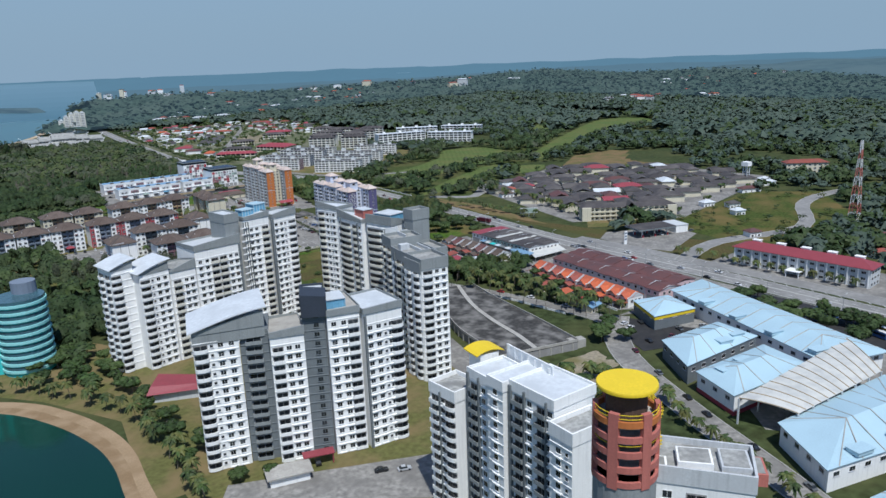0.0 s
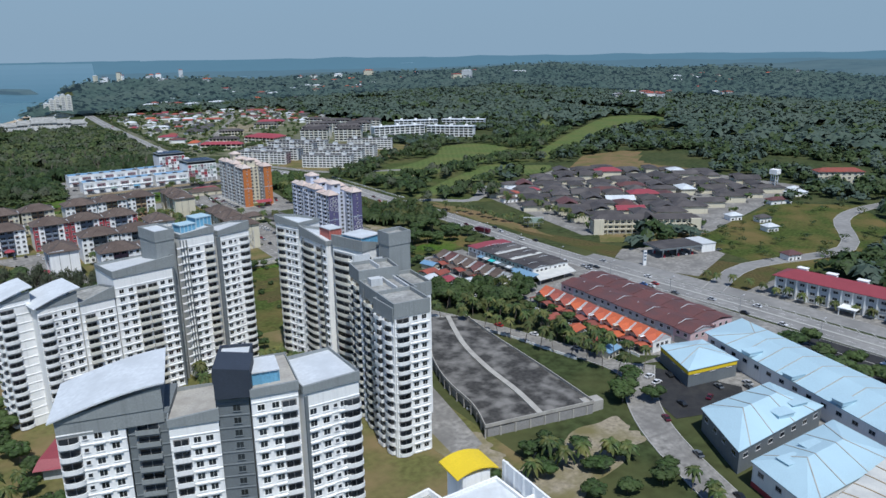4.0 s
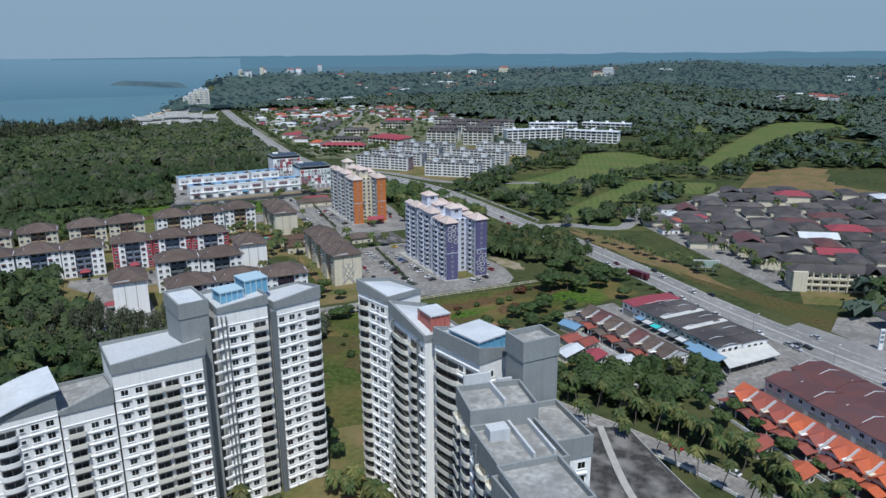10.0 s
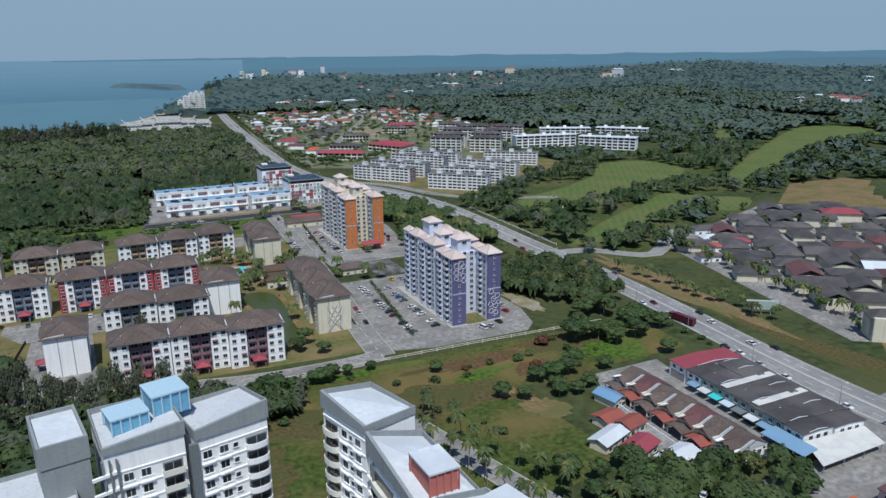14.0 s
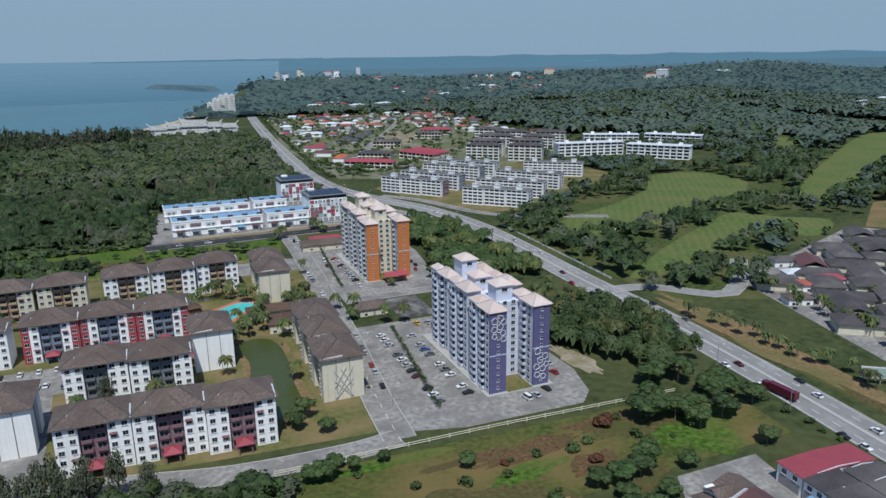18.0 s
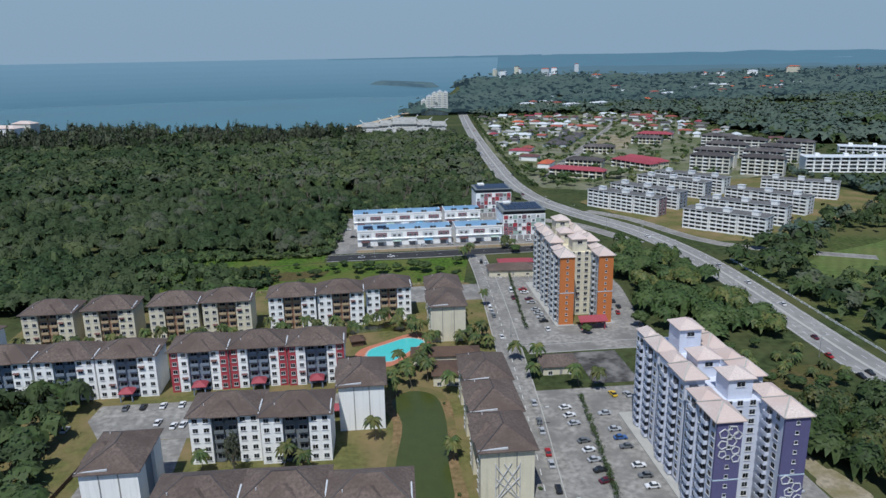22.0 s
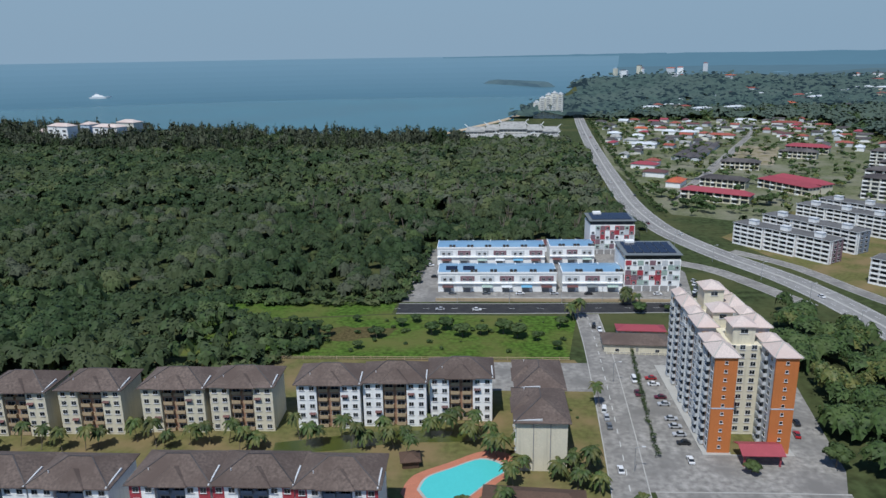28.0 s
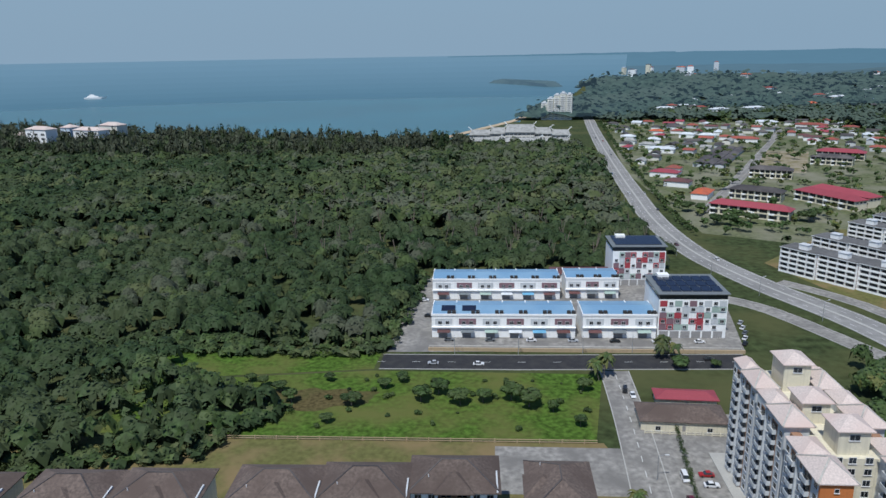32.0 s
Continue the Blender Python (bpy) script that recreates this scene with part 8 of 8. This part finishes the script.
for poly, step, r, h, lab in (([(314, 456), (350, 450), (352, 500), (347, 524), (322, 526), (303, 508), (310, 482)], 7.5, 6.0, 12, "dense dark trees beside the purple tower"), ([(300, 590), (352, 580), (352, 700), (330, 745), (310, 700), (304, 640)], 10.0, 6.6, 11, "dense dark trees beside the orange tower"), ([(240, 302), (262, 294), (294, 310), (297, 318), (280, 328), (262, 332), (248, 346)], 6.8, 5.0, 8, "green thicket behind the terrace houses"), ([(398, 70), (480, 70), (480, 150), (402, 120)], 12.0, 7.0, 10, "green trees behind the office")):
    P = scatter(180, 60, 500, 760, step, poly); P = P[rng.random(len(P)) < 0.9]
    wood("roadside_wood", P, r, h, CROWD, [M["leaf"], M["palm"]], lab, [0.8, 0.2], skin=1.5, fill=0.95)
for poly, step, r, h in (([(300, 412), (338, 404), (346, 440), (322, 436)], 10.5, 6.6, 9), ([(240, 300), (258, 300), (250, 345), (222, 352)], 8.0, 5, 9), ([(256, 225), (268, 225), (262, 300), (250, 300)], 9.0, 5, 8), ([(222, 188), (246, 186), (248, 206), (228, 212)], 8.0, 5.6, 9), ([(300, 120), (330, 118), (334, 190), (322, 192)], 10.0, 6, 10), ([(150, 175), (205, 150), (214, 176), (190, 196), (160, 196)], 9.0, 4.5, 6)):
    for x, y in scatter(180, 60, 500, 760, step, poly):
        if rnd.random() < 0.86: tree(x, y, r * rnd.uniform(0.75, 1.2), h * rnd.uniform(0.75, 1.15))
for x, y, r, h in ((192, 474, 5, 9), (188, 468, 4, 7), (196, 462, 4, 6), (292, 604, 5.5, 9), (288, 699, 4, 6), (266, 600, 3.5, 5), (62, 222, 6, 9), (55, 236, 6, 9), (70, 238, 6, 8), (58, 250, 5, 8), (54, 216, 5, 7), (66, 214, 4, 6), (64, 196, 4, 5), (72, 192, 3.5, 5), (160, 186, 6, 8), (180, 190, 5, 7), (150, 330, 4, 7), (152, 345, 4, 8), (150, 360, 5, 8), (146, 376, 4, 7), (150, 322, 3, 6), (127, 452, 4, 8), (186, 436, 5, 7), (176, 432, 4.5, 7), (168, 440, 4, 6), (194, 441, 3.5, 5), (230, 425, 4, 5), (310, 425, 5, 7), (322, 398, 5, 7), (297, 426, 8, 12), (306, 422, 6, 10), (303, 432, 7, 11), (260, 400, 5, 7), (267, 398, 5.5, 8), (274, 399, 5.5, 8), (280, 404, 5, 8), (242, 394, 4.5, 7), (249, 390, 4, 6), (261, 386, 4.5, 6), (284, 410, 4, 6), (290, 398, 4, 6), (191, 434, 4, 8), (198, 436, 3, 6), (208, 437, 2.6, 5), (264, 392, 4, 6), (275, 388, 4, 6), (268, 384, 4, 6), (326, 444, 8, 12), (316, 448, 7, 11), (330, 432, 6, 9), (268, 226, 3.5, 6), (270, 240, 3.5, 6), (273, 252, 3, 5), (272, 262, 4, 7), (275, 276, 3.5, 6), (278, 288, 4, 7), (279, 300, 4, 7), (271, 296, 4, 7), (268, 284, 4, 7), (266, 270, 3.5, 6), (164, 706, 5, 7), (170, 712, 5, 7), (178, 704, 5, 7), (196, 708, 5.5, 8), (202, 703, 5.5, 8), (150, 716, 3.5, 4.5), (156, 722, 3.5, 4.5), (222, 716, 4, 6), (140, 702, 4.5, 6), (128, 722, 3, 4), (112, 712, 3.5, 5), (118, 704, 4, 6), (104, 716, 3, 5), (98, 720, 3, 4), (134, 690, 3, 4), (186, 706, 4, 6), (210, 700, 3, 5), (218, 690, 3, 5), (262, 736, 5, 6), (275, 737, 3, 4)):
    tree(x, y, r, h)
P = scatter(60, 380, 190, 470, 5.6, [(70, 448), (92, 455), (112, 451), (134, 449), (152, 441), (168, 438), (182, 432), (178, 420), (160, 404), (140, 398), (118, 392), (100, 400), (84, 420)])
wood("field_thicket", P, 4.2, 8.5, CROWD, [M["leaf"], M["leafpale"]], "dense thicket of shrubs and casuarinas by the lane", [0.6, 0.4], skin=2.0, fill=0.95)
for x, y in ((92, 458), (98, 454), (104, 456), (110, 453), (118, 452), (126, 451), (88, 452), (134, 449), (101, 448), (115, 446), (94, 444), (124, 444), (142, 446), (86, 466), (80, 458)): tree(x, y, rnd.uniform(3.4, 4.6), rnd.uniform(11, 16), pale=True, label="feathery grey-green casuarina tree")
for x, y, r in ((344, 972, 6), (355, 972, 7), (370, 976, 6), (412, 982, 8), (419, 990, 7), (338, 1017, 7), (346, 1010, 6)): tree(x, y, r, 10)
for x, y in scatter(20, 255, 62, 350, 8.5, [(50, 258), (60, 262), (58, 300), (50, 345), (20, 352), (24, 322), (44, 290)]): tree(x, y, rnd.uniform(3.5, 5.5), rnd.uniform(6, 9))
for x, y in ((108, 446), (100, 440), (92, 450), (84, 462), (78, 470), (114, 452), (96, 462), (88, 474), (72, 482), (120, 446), (130, 505), (60, 480), (84, 440), (70, 455)): tree(x, y, 3.6, rnd.uniform(11, 15), pale=True, label="feathery grey-green casuarina tree")
for x, y in scatter(120, 335, 335, 440, 11, [(130, 436), (318, 430), (330, 405), (262, 400), (240, 345), (200, 335), (150, 345), (125, 400)]):
    if rnd.random() < 0.4: bush(x, y, rnd.uniform(1.2, 3.4))
for x, y, r in ((281, 428, 4.2), (284, 430, 3.6), (267, 411, 3.0), (241, 421, 2.0)): bush(x, y, r, True)
for x, y in ((344, 420), (343.5, 411), (345, 402), (344.5, 390), (344, 396), (343, 428)): bush(x, y, rnd.uniform(1.6, 2.4))
for x, y in scatter(100, 684, 225, 728, 8, [(110, 686), (220, 686), (226, 726), (120, 726)]):
    if rnd.random() < 0.3: bush(x, y, rnd.uniform(0.8, 2.2))
def hedge(line, r, label):
    P = np.array([(x + rnd.uniform(-0.3, 0.3), y) for x, y, _ in along(line, 1.3)])
    out = wood("hedge", P, r, r * 2.2, MEDIUM, [M["leaf"]], label)
    out["kind"] = "thing"; out["category"] = "hedge"
    del out["kind"]
hedge(smooth([(236.5, 462), (241, 500), (246, 541)], 4), 1.25, "clipped green hedge between the parking bays")
hedge(smooth([(240.5, 608), (246, 665), (249, 694)], 4), 1.2, "low green hedge along the car park kerb")
for x, y in scatter(198, 478, 222, 660, 9): 
    if rnd.random() < 0.5 and (x > 216.5 or x < 199): bush(x, y, rnd.uniform(0.7, 1.3))

def palm_meshes(seed):
    r = random.Random(seed); g = Geo(); n = 6
    pts = [(0.5 * math.sin(i / n * 1.2) * r.uniform(0.5, 1), 0.3 * i / n, i / n) for i in range(n + 1)]
    for i in range(n): g.hull([(pts[i][0] + 0.03 * math.cos(t), pts[i][1] + 0.03 * math.sin(t), pts[i][2]) for t in (0, 1.57, 3.14, 4.71)], [(pts[i + 1][0] + 0.026 * math.cos(t), pts[i + 1][1] + 0.026 * math.sin(t), pts[i + 1][2]) for t in (0, 1.57, 3.14, 4.71)])
    Q = []
    for k in range(24):
        a = k * 2.4 + r.uniform(-0.2, 0.2); up = r.uniform(-0.15, 0.95); L = r.uniform(0.8, 1.1); d = (math.cos(a), math.sin(a)); s = (-d[1], d[0]); prev = None
        for j in range(6):
            f = j / 5; rr_ = L * f * (0.94 if up > 0.5 else 1); z = up * f * 0.9 - (0.55 + 0.5 * f) * f * f * 0.9
            c = (d[0] * rr_, d[1] * rr_, z); w = 0.19 * math.sin(0.35 + f * 2.6) + 0.015
            cur = (c, (c[0] + s[0] * w, c[1] + s[1] * w, z - w * 0.55), (c[0] - s[0] * w, c[1] - s[1] * w, z - w * 0.55))
            if prev:
                Q.append([prev[0], prev[1], cur[1], cur[0]]); Q.append([prev[0], cur[0], cur[2], prev[2]])
            prev = cur
    return g.mesh("trunk", M["trunk"]), quads("frond_crown", np.array(Q), M["palm"]), pts[-1]
PALMS = [palm_meshes(s) for s in range(4)]
def palm(x, y, h=8.0, r=3.4):
    tr, cr, top = rnd.choice(PALMS)
    t = thing("palm_tree", "palm with arching green fronds on a slim trunk", "palm tree", pose(x, y, float(land_height(x, y)), 0, 0, rnd.uniform(0, 360)), group="palms")
    part("trunk", tr, None, t, m=Matrix.Diagonal((h * 0.5, h * 0.5, h, 1)))
    part("frond_crown", cr, None, t, m=pose(top[0] * h * 0.5, top[1] * h * 0.5, h) @ Matrix.Diagonal((r, r, r, 1)))
for s in (-6.5, 6.5):
    for x, y, a in along(offset(AVENUE, s), 7.5): palm(x + rnd.uniform(-1, 1), y + rnd.uniform(-1, 1), rnd.uniform(8, 11), rnd.uniform(2.4, 3.0))
for x, y, a in along([(258, 305), (266, 262), (260, 224)], 7): palm(x - 8, y, rnd.uniform(6, 8))
for x0, x1, y, n in ((24, 70, 607, 7), (74, 120, 610, 8), (126, 168, 614, 9), (170, 192, 618, 7), (188, 200, 610, 4)):
    for i in range(n): palm(x0 + (x1 - x0) * (i + rnd.random() * 0.6) / n, y + rnd.uniform(-4, 3), rnd.uniform(5, 9), rnd.uniform(2.8, 3.8))
for x, y in ((194, 575), (190, 570), (186, 566), (192, 560), (198, 552), (186, 556), (180, 562), (196, 590), (198, 598), (214, 590), (217, 596), (219, 602), (213, 600), (220, 588), (208, 596), (233, 558), (236, 572), (231, 576), (248, 549), (252, 547), (163, 603), (176, 480), (186, 470), (196, 505), (150, 506), (144, 506), (120, 509), (228, 640), (229, 724), (228, 728), (231, 726), (258, 748), (262, 747), (255, 746), (172, 520), (182, 575), (180, 550), (122, 290), (127, 300), (118, 298), (146, 300), (150, 296), (148, 304), (153, 290), (142, 306), (112, 286), (120, 308), (156, 284), (180, 184), (186, 180), (192, 178), (198, 176), (204, 172), (174, 182)):
    palm(x, y, rnd.uniform(5, 9), rnd.uniform(2.9, 3.9))
for x, y in ((341, 560), (336, 556), (330, 552), (346, 552), (350, 545), (338, 546), (326, 546), (320, 556), (332, 562), (344, 568), (314, 548), (322, 566)): palm(x, y, rnd.uniform(2.2, 4.0), rnd.uniform(2.4, 3.2))
for x, y in ((317, 540), (326, 538), (336, 538), (345, 537), (312, 560), (318, 572), (330, 574), (308, 530), (300, 520)): tree(x, y, rnd.uniform(3, 4.6), rnd.uniform(4.5, 7))
for x, y, a in along([(376, 262), (380, 240), (384, 150)], 7.5): palm(x + rnd.uniform(-1.2, 1.2), y, rnd.uniform(4, 6), 2.8)
for x, y, a in along([(425, 385), (432, 440), (440, 520)], 8.5): palm(x + rnd.uniform(-3, 3), y, rnd.uniform(6, 9), 3.4)
for x, y, a in along([(45, 160), (50, 200), (53, 235), (50, 262), (40, 285), (28, 305), (8, 326), (-20, 334)], 7): palm(x + rnd.uniform(-2, 4), y + rnd.uniform(-2, 2), rnd.uniform(5, 8), rnd.uniform(2.6, 3.4))
for x, y, a in along([(212, 150), (196, 110), (182, 75), (170, 45)], 6): palm(x - 7 + rnd.uniform(-1, 1), y, rnd.uniform(5, 7), 2.8)
for x, y, a in along([(378, 500), (388, 440), (390, 400)], 7): palm(x + rnd.uniform(-2, 2), y, rnd.uniform(5, 8), 3.0)

# ---- fences ----
def fence(label, line, step, h, mat, panel=False):
    f = thing("fence", label, "fence")
    for x, y, a in along(line, step): part("post", Geo().box(-0.14, -0.14, 0, 0.14, 0.14, h), M[mat], f, m=pose(x, y, 0, 0, 0, math.degrees(a)))
    for z in ((0.35 * h, 0.85 * h) if not panel else (h * 0.9,)): part("rail", ribbon(line, 0.12, z + 0.1, thick=0.22 if not panel else h * 0.85), M[mat], f)
fence("cream post and rail fence along the scrub field", [(176, 443.5), (250, 442), (320, 438.5)], 7.0, 1.5, "offwhite")
fence("cream fence behind the flats", [(92, 678.5), (222, 679.5)], 7.0, 1.5, "tan")
fence("white picket fence along the golf course", [(384, 700), (381, 620), (379, 560)], 7.0, 1.2, "white")
fence("cream fence of the guard house", [(238, 686.5), (272, 684.5)], 2.6, 1.3, "offwhite")
fence("dark estate wall beside the wood", [(72, 452), (80, 500), (84, 531)], 6.0, 1.6, "wood", True)
fence("white parapet wall beside the palm avenue", [(228, 312), (240, 268), (245, 232)], 6.0, 1.2, "white", True)

# ---- street lamps and a billboard ----
def lamp(x, y, rz, h=9.5):
    t = thing("street_lamp", "tall grey street lamp with a curved arm", "street lamp", pose(x, y, 0.1, 0, 0, rz), group="street lamps")
    part("pole", Geo().tube(0, 0, 0, h, 0.14, 0.08).bar((0, 0, h), (2.2, 0, h + 0.4), 0.1), M["metal"], t); part("lamp_head", Geo().box(1.8, -0.2, h + 0.25, 2.9, 0.2, h + 0.45), M["sash"], t)
for x, y, a in along(offset(HIGHWAY, 13.5), 38):
    if 60 < y < 1300: lamp(x, y, math.degrees(a) - 90)
for x, y in ((174, 748), (200, 748), (226, 749), (246, 750), (222, 470), (226, 520), (232, 600), (236, 660)): lamp(x, y, -90 if y > 700 else 0, 8)
bb = thing("billboard", "large pale billboard on posts beside the highway", "billboard", pose(392, 412, 0, 0, 0, -35))
for x in (-4, 0, 4): part("post", Geo().box(x - 0.2, -0.2, 0, x + 0.2, 0.2, 3), M["metal"], bb)
part("panel", Geo().box(-7, -0.2, 2.6, 7, 0.2, 7), M["sash"], bb); part("poster", Geo().box(-6.6, -0.26, 3.0, 6.6, -0.2, 6.6), M["sage"], bb)

# ---- cars ----
PAINT = {c: material(c + "_car_paint", v, 0.3, 0.1, vary=0.03, spec=0.6) for c, v in dict(white=(0.75, 0.75, 0.75), silver=(0.45, 0.46, 0.48), black=(0.02, 0.02, 0.022), red=(0.35, 0.02, 0.02), blue=(0.05, 0.12, 0.32), maroon=(0.11, 0.015, 0.03), grey=(0.14, 0.15, 0.16), yellow=(0.7, 0.45, 0.03)).items()}
WHEEL = Geo(); 
a_ = [2 * math.pi * i / 10 for i in range(10)]
WHEEL.hull([(0.32 * math.cos(t), -0.1, 0.32 + 0.32 * math.sin(t)) for t in a_], [(0.32 * math.cos(t), 0.1, 0.32 + 0.32 * math.sin(t)) for t in a_])
WHEEL = WHEEL.mesh("wheel", M["black"])
def car_template(color, van=False):
    t = thing("van" if van else "car", "%s %s with dark windows" % (color, "van" if van else "saloon car"), "van" if van else "car", pose(0, 0, -50), group="cars")
    hood, top = (1.0, 1.95) if van else (0.82, 1.45)
    prof = [(-2.15, 0.3), (2.1, 0.3), (2.2, 0.62), (1.95, hood), (1.0 if not van else 1.7, hood + 0.06), (-1.6 if not van else -2.1, hood + 0.08), (-2.15, hood - 0.05)]
    g = Geo(); g.hull([(x, -0.86, z) for x, z in prof], [(x, 0.86, z) for x, z in prof]); 
    for x in (-1.35, 1.35):
        for y in (-0.8, 0.8): g.hull([(x + 0.33 * math.cos(q), y - 0.1, 0.33 + 0.33 * math.sin(q)) for q in a_], [(x + 0.33 * math.cos(q), y + 0.1, 0.33 + 0.33 * math.sin(q)) for q in a_], 1)
    x0, x1, x2, x3 = (1.0, 0.25, -1.0, -1.7) if not van else (1.7, 1.1, -2.0, -2.12)
    part("window_band", Geo().hull([(x0, -0.8, hood), (x0, 0.8, hood), (x3, 0.8, hood + 0.05), (x3, -0.8, hood + 0.05)], [(x1, -0.64, top), (x1, 0.64, top), (x2, 0.64, top), (x2, -0.64, top)]), M["glass"], t)
    g.box(x2 - 0.04, -0.66, top, x1 + 0.05, 0.66, top + 0.06)
    part("body", g, [PAINT[color], M["black"]], t)
    return t
CARS = {}
def car(x, y, rz, color=None, van=False, z=0.16):
    color = color or rnd.choice(["white", "white", "silver", "black", "grey", "red", "blue", "white", "black", "silver", "white", "grey", "black", "maroon", "silver", "white"])
    m = pose(x, y, z, 0, 0, rz)
    if (color, van) in CARS: return copy_thing(CARS[color, van], m)
    CARS[color, van] = car_template(color, van); CARS[color, van].matrix_basis = m
for k, (x, y, a) in enumerate(along(offset(HIGHWAY, 9.2), 19)):
    if 180 < y < 620 and k % 3: car(x, y, math.degrees(a) + 180)
for i in range(12): car(83 + i * 6.5 + rnd.uniform(-0.6, 0.6), 553.5, 90 + rnd.uniform(-3, 3))
for x, y in ((98, 541), (104, 538), (107, 538.5), (126, 546), (142, 548), (152, 550), (113, 535), (61, 545), (68, 540), (150, 545.5)): car(x, y, rnd.choice([90, 84, 96]))
for i in range(13):
    if i not in (3, 9): car(238.2, 466 + i * 5.6, 8 + rnd.uniform(-5, 5))
for i in range(12):
    if i % 4 != 2: car(250.4, 468 + i * 5.4, rnd.choice([0, 180]))
for i in range(9): car(229.6 - (548 - 486 - i * 6) * 0.1, 486 + i * 6.5, 85) if i % 3 != 1 else None
for x, y, c, v in ((268, 455.5, "white", True), (272, 456, "silver", False), (278, 459, "black", False), (288, 470, "red", False), (290, 478, "silver", False), (291, 486, "black", False), (263, 540, "silver", False), (258, 541, "yellow", False), (289, 520, "red", False)): car(x, y, 100, c, v)
for i in range(10):
    if i not in (4, 7): car(250.6, 616 + i * 5.2, rnd.choice([0, 180]))
for x, y, c, v in ((244, 661, "white", True), (243, 650, "maroon", False), (229, 637, "white", True), (229, 632, "silver", False), (229, 626, "grey", False), (237, 716, "black", True), (239, 712, "white", False), (250, 606, "white", False), (288, 622, "red", False), (291, 630, "black", False), (291, 638, "black", False), (228, 600, "white", False)): car(x, y, rnd.choice([88, 270, 80]), c, v)
for x, y, r, c in ((184, 737, 0, "white"), (166, 737.5, 180, "silver"), (275, 744, 0, "black"), (160, 790, 0, "black"), (156, 812, 0, "white"), (294, 760, 60, "black"), (296, 766, 60, "white"), (298, 772, 60, "grey"), (299, 778, 60, "white"), (300, 784, 60, "silver")): car(x, y, r, c)
for i in range(7): car(171 + i * 17.5, 761.5, 4, rnd.choice(["black", "white", "silver", "grey"]))
for s, d in ((-4, 1), (-8.5, 1), (4, -1), (8.5, -1)):
    for x, y, a in along(offset(HIGHWAY, s), 34):
        if 100 < y < 1500 and rnd.random() < (0.55 if y < 480 else 0.16): car(x + rnd.uniform(-0.5, 0.5), y + rnd.uniform(-10, 10) * (1 if y < 600 else 0.2), math.degrees(a) + (0 if d > 0 else 180))
for x, y, r in ((255, 204, 0), (253, 199, 0), (262, 200, 60), (268, 183, 70), (258, 180, 20), (246, 183, 70), (233, 180, 60), (222, 160, 65), (212, 140, 65), (206, 128, 65), (198, 106, 65), (190, 84, 65), (276, 176, 70), (279, 178, 70), (190, 262, 60), (186, 226, 10), (188, 222, 10), (100, 172, -20), (106, 168, -20), (84, 190, 70), (87, 189, 70), (253, 240, 100), (250, 262, 100), (245, 280, 100), (300, 318, 0), (262, 318, 30), (348, 318, 80), (402, 302, 70), (412, 300, 70), (418, 312, 70), (436, 292, 0)): car(x, y, r)
lo = thing("lorry", "dark red articulated lorry on the highway", "lorry", pose(352, 421, 0.16, 0, 0, 94))
part("trailer", Geo().box(-7, -1.25, 1.1, 4, 1.25, 3.7), PAINT["maroon"], lo); part("cab", Geo().box(4.4, -1.2, 0.6, 6.8, 1.2, 3.1), PAINT["maroon"], lo)
for x in (-5.5, -4, 3, 5.8):
    for y in (-1, 1): part("wheel", WHEEL, None, lo, m=pose(x, y, 0) @ Matrix.Diagonal((1.6, 1.4, 1.6, 1)))
# buses in the yard
def bus(x, y, rz, c):
    t = thing("bus", "blue and white bus parked in the dark yard", "bus", pose(x, y, 0.18, 0, 0, rz), group="buses")
    part("body", Geo().box(-5.5, -1.25, 0.4, 5.5, 1.25, 3.1), PAINT[c], t); part("window_band", Geo().box(-5.3, -1.28, 1.6, 5.4, 1.28, 2.5), M["glass"], t); part("roof", Geo().box(-5.4, -1.15, 3.1, 5.4, 1.15, 3.25), PAINT["white"], t)
    for xx in (-3.5, 3.5):
        for yy in (-1.1, 1.1): part("wheel", WHEEL, None, t, m=pose(xx, yy, 0) @ Matrix.Diagonal((1.5, 1.2, 1.5, 1)))
for i in range(9): bus(322 + (i % 3) * 5 + i * 0.2, 96 + (i // 3) * 26, 74, "blue" if i != 4 else "yellow")
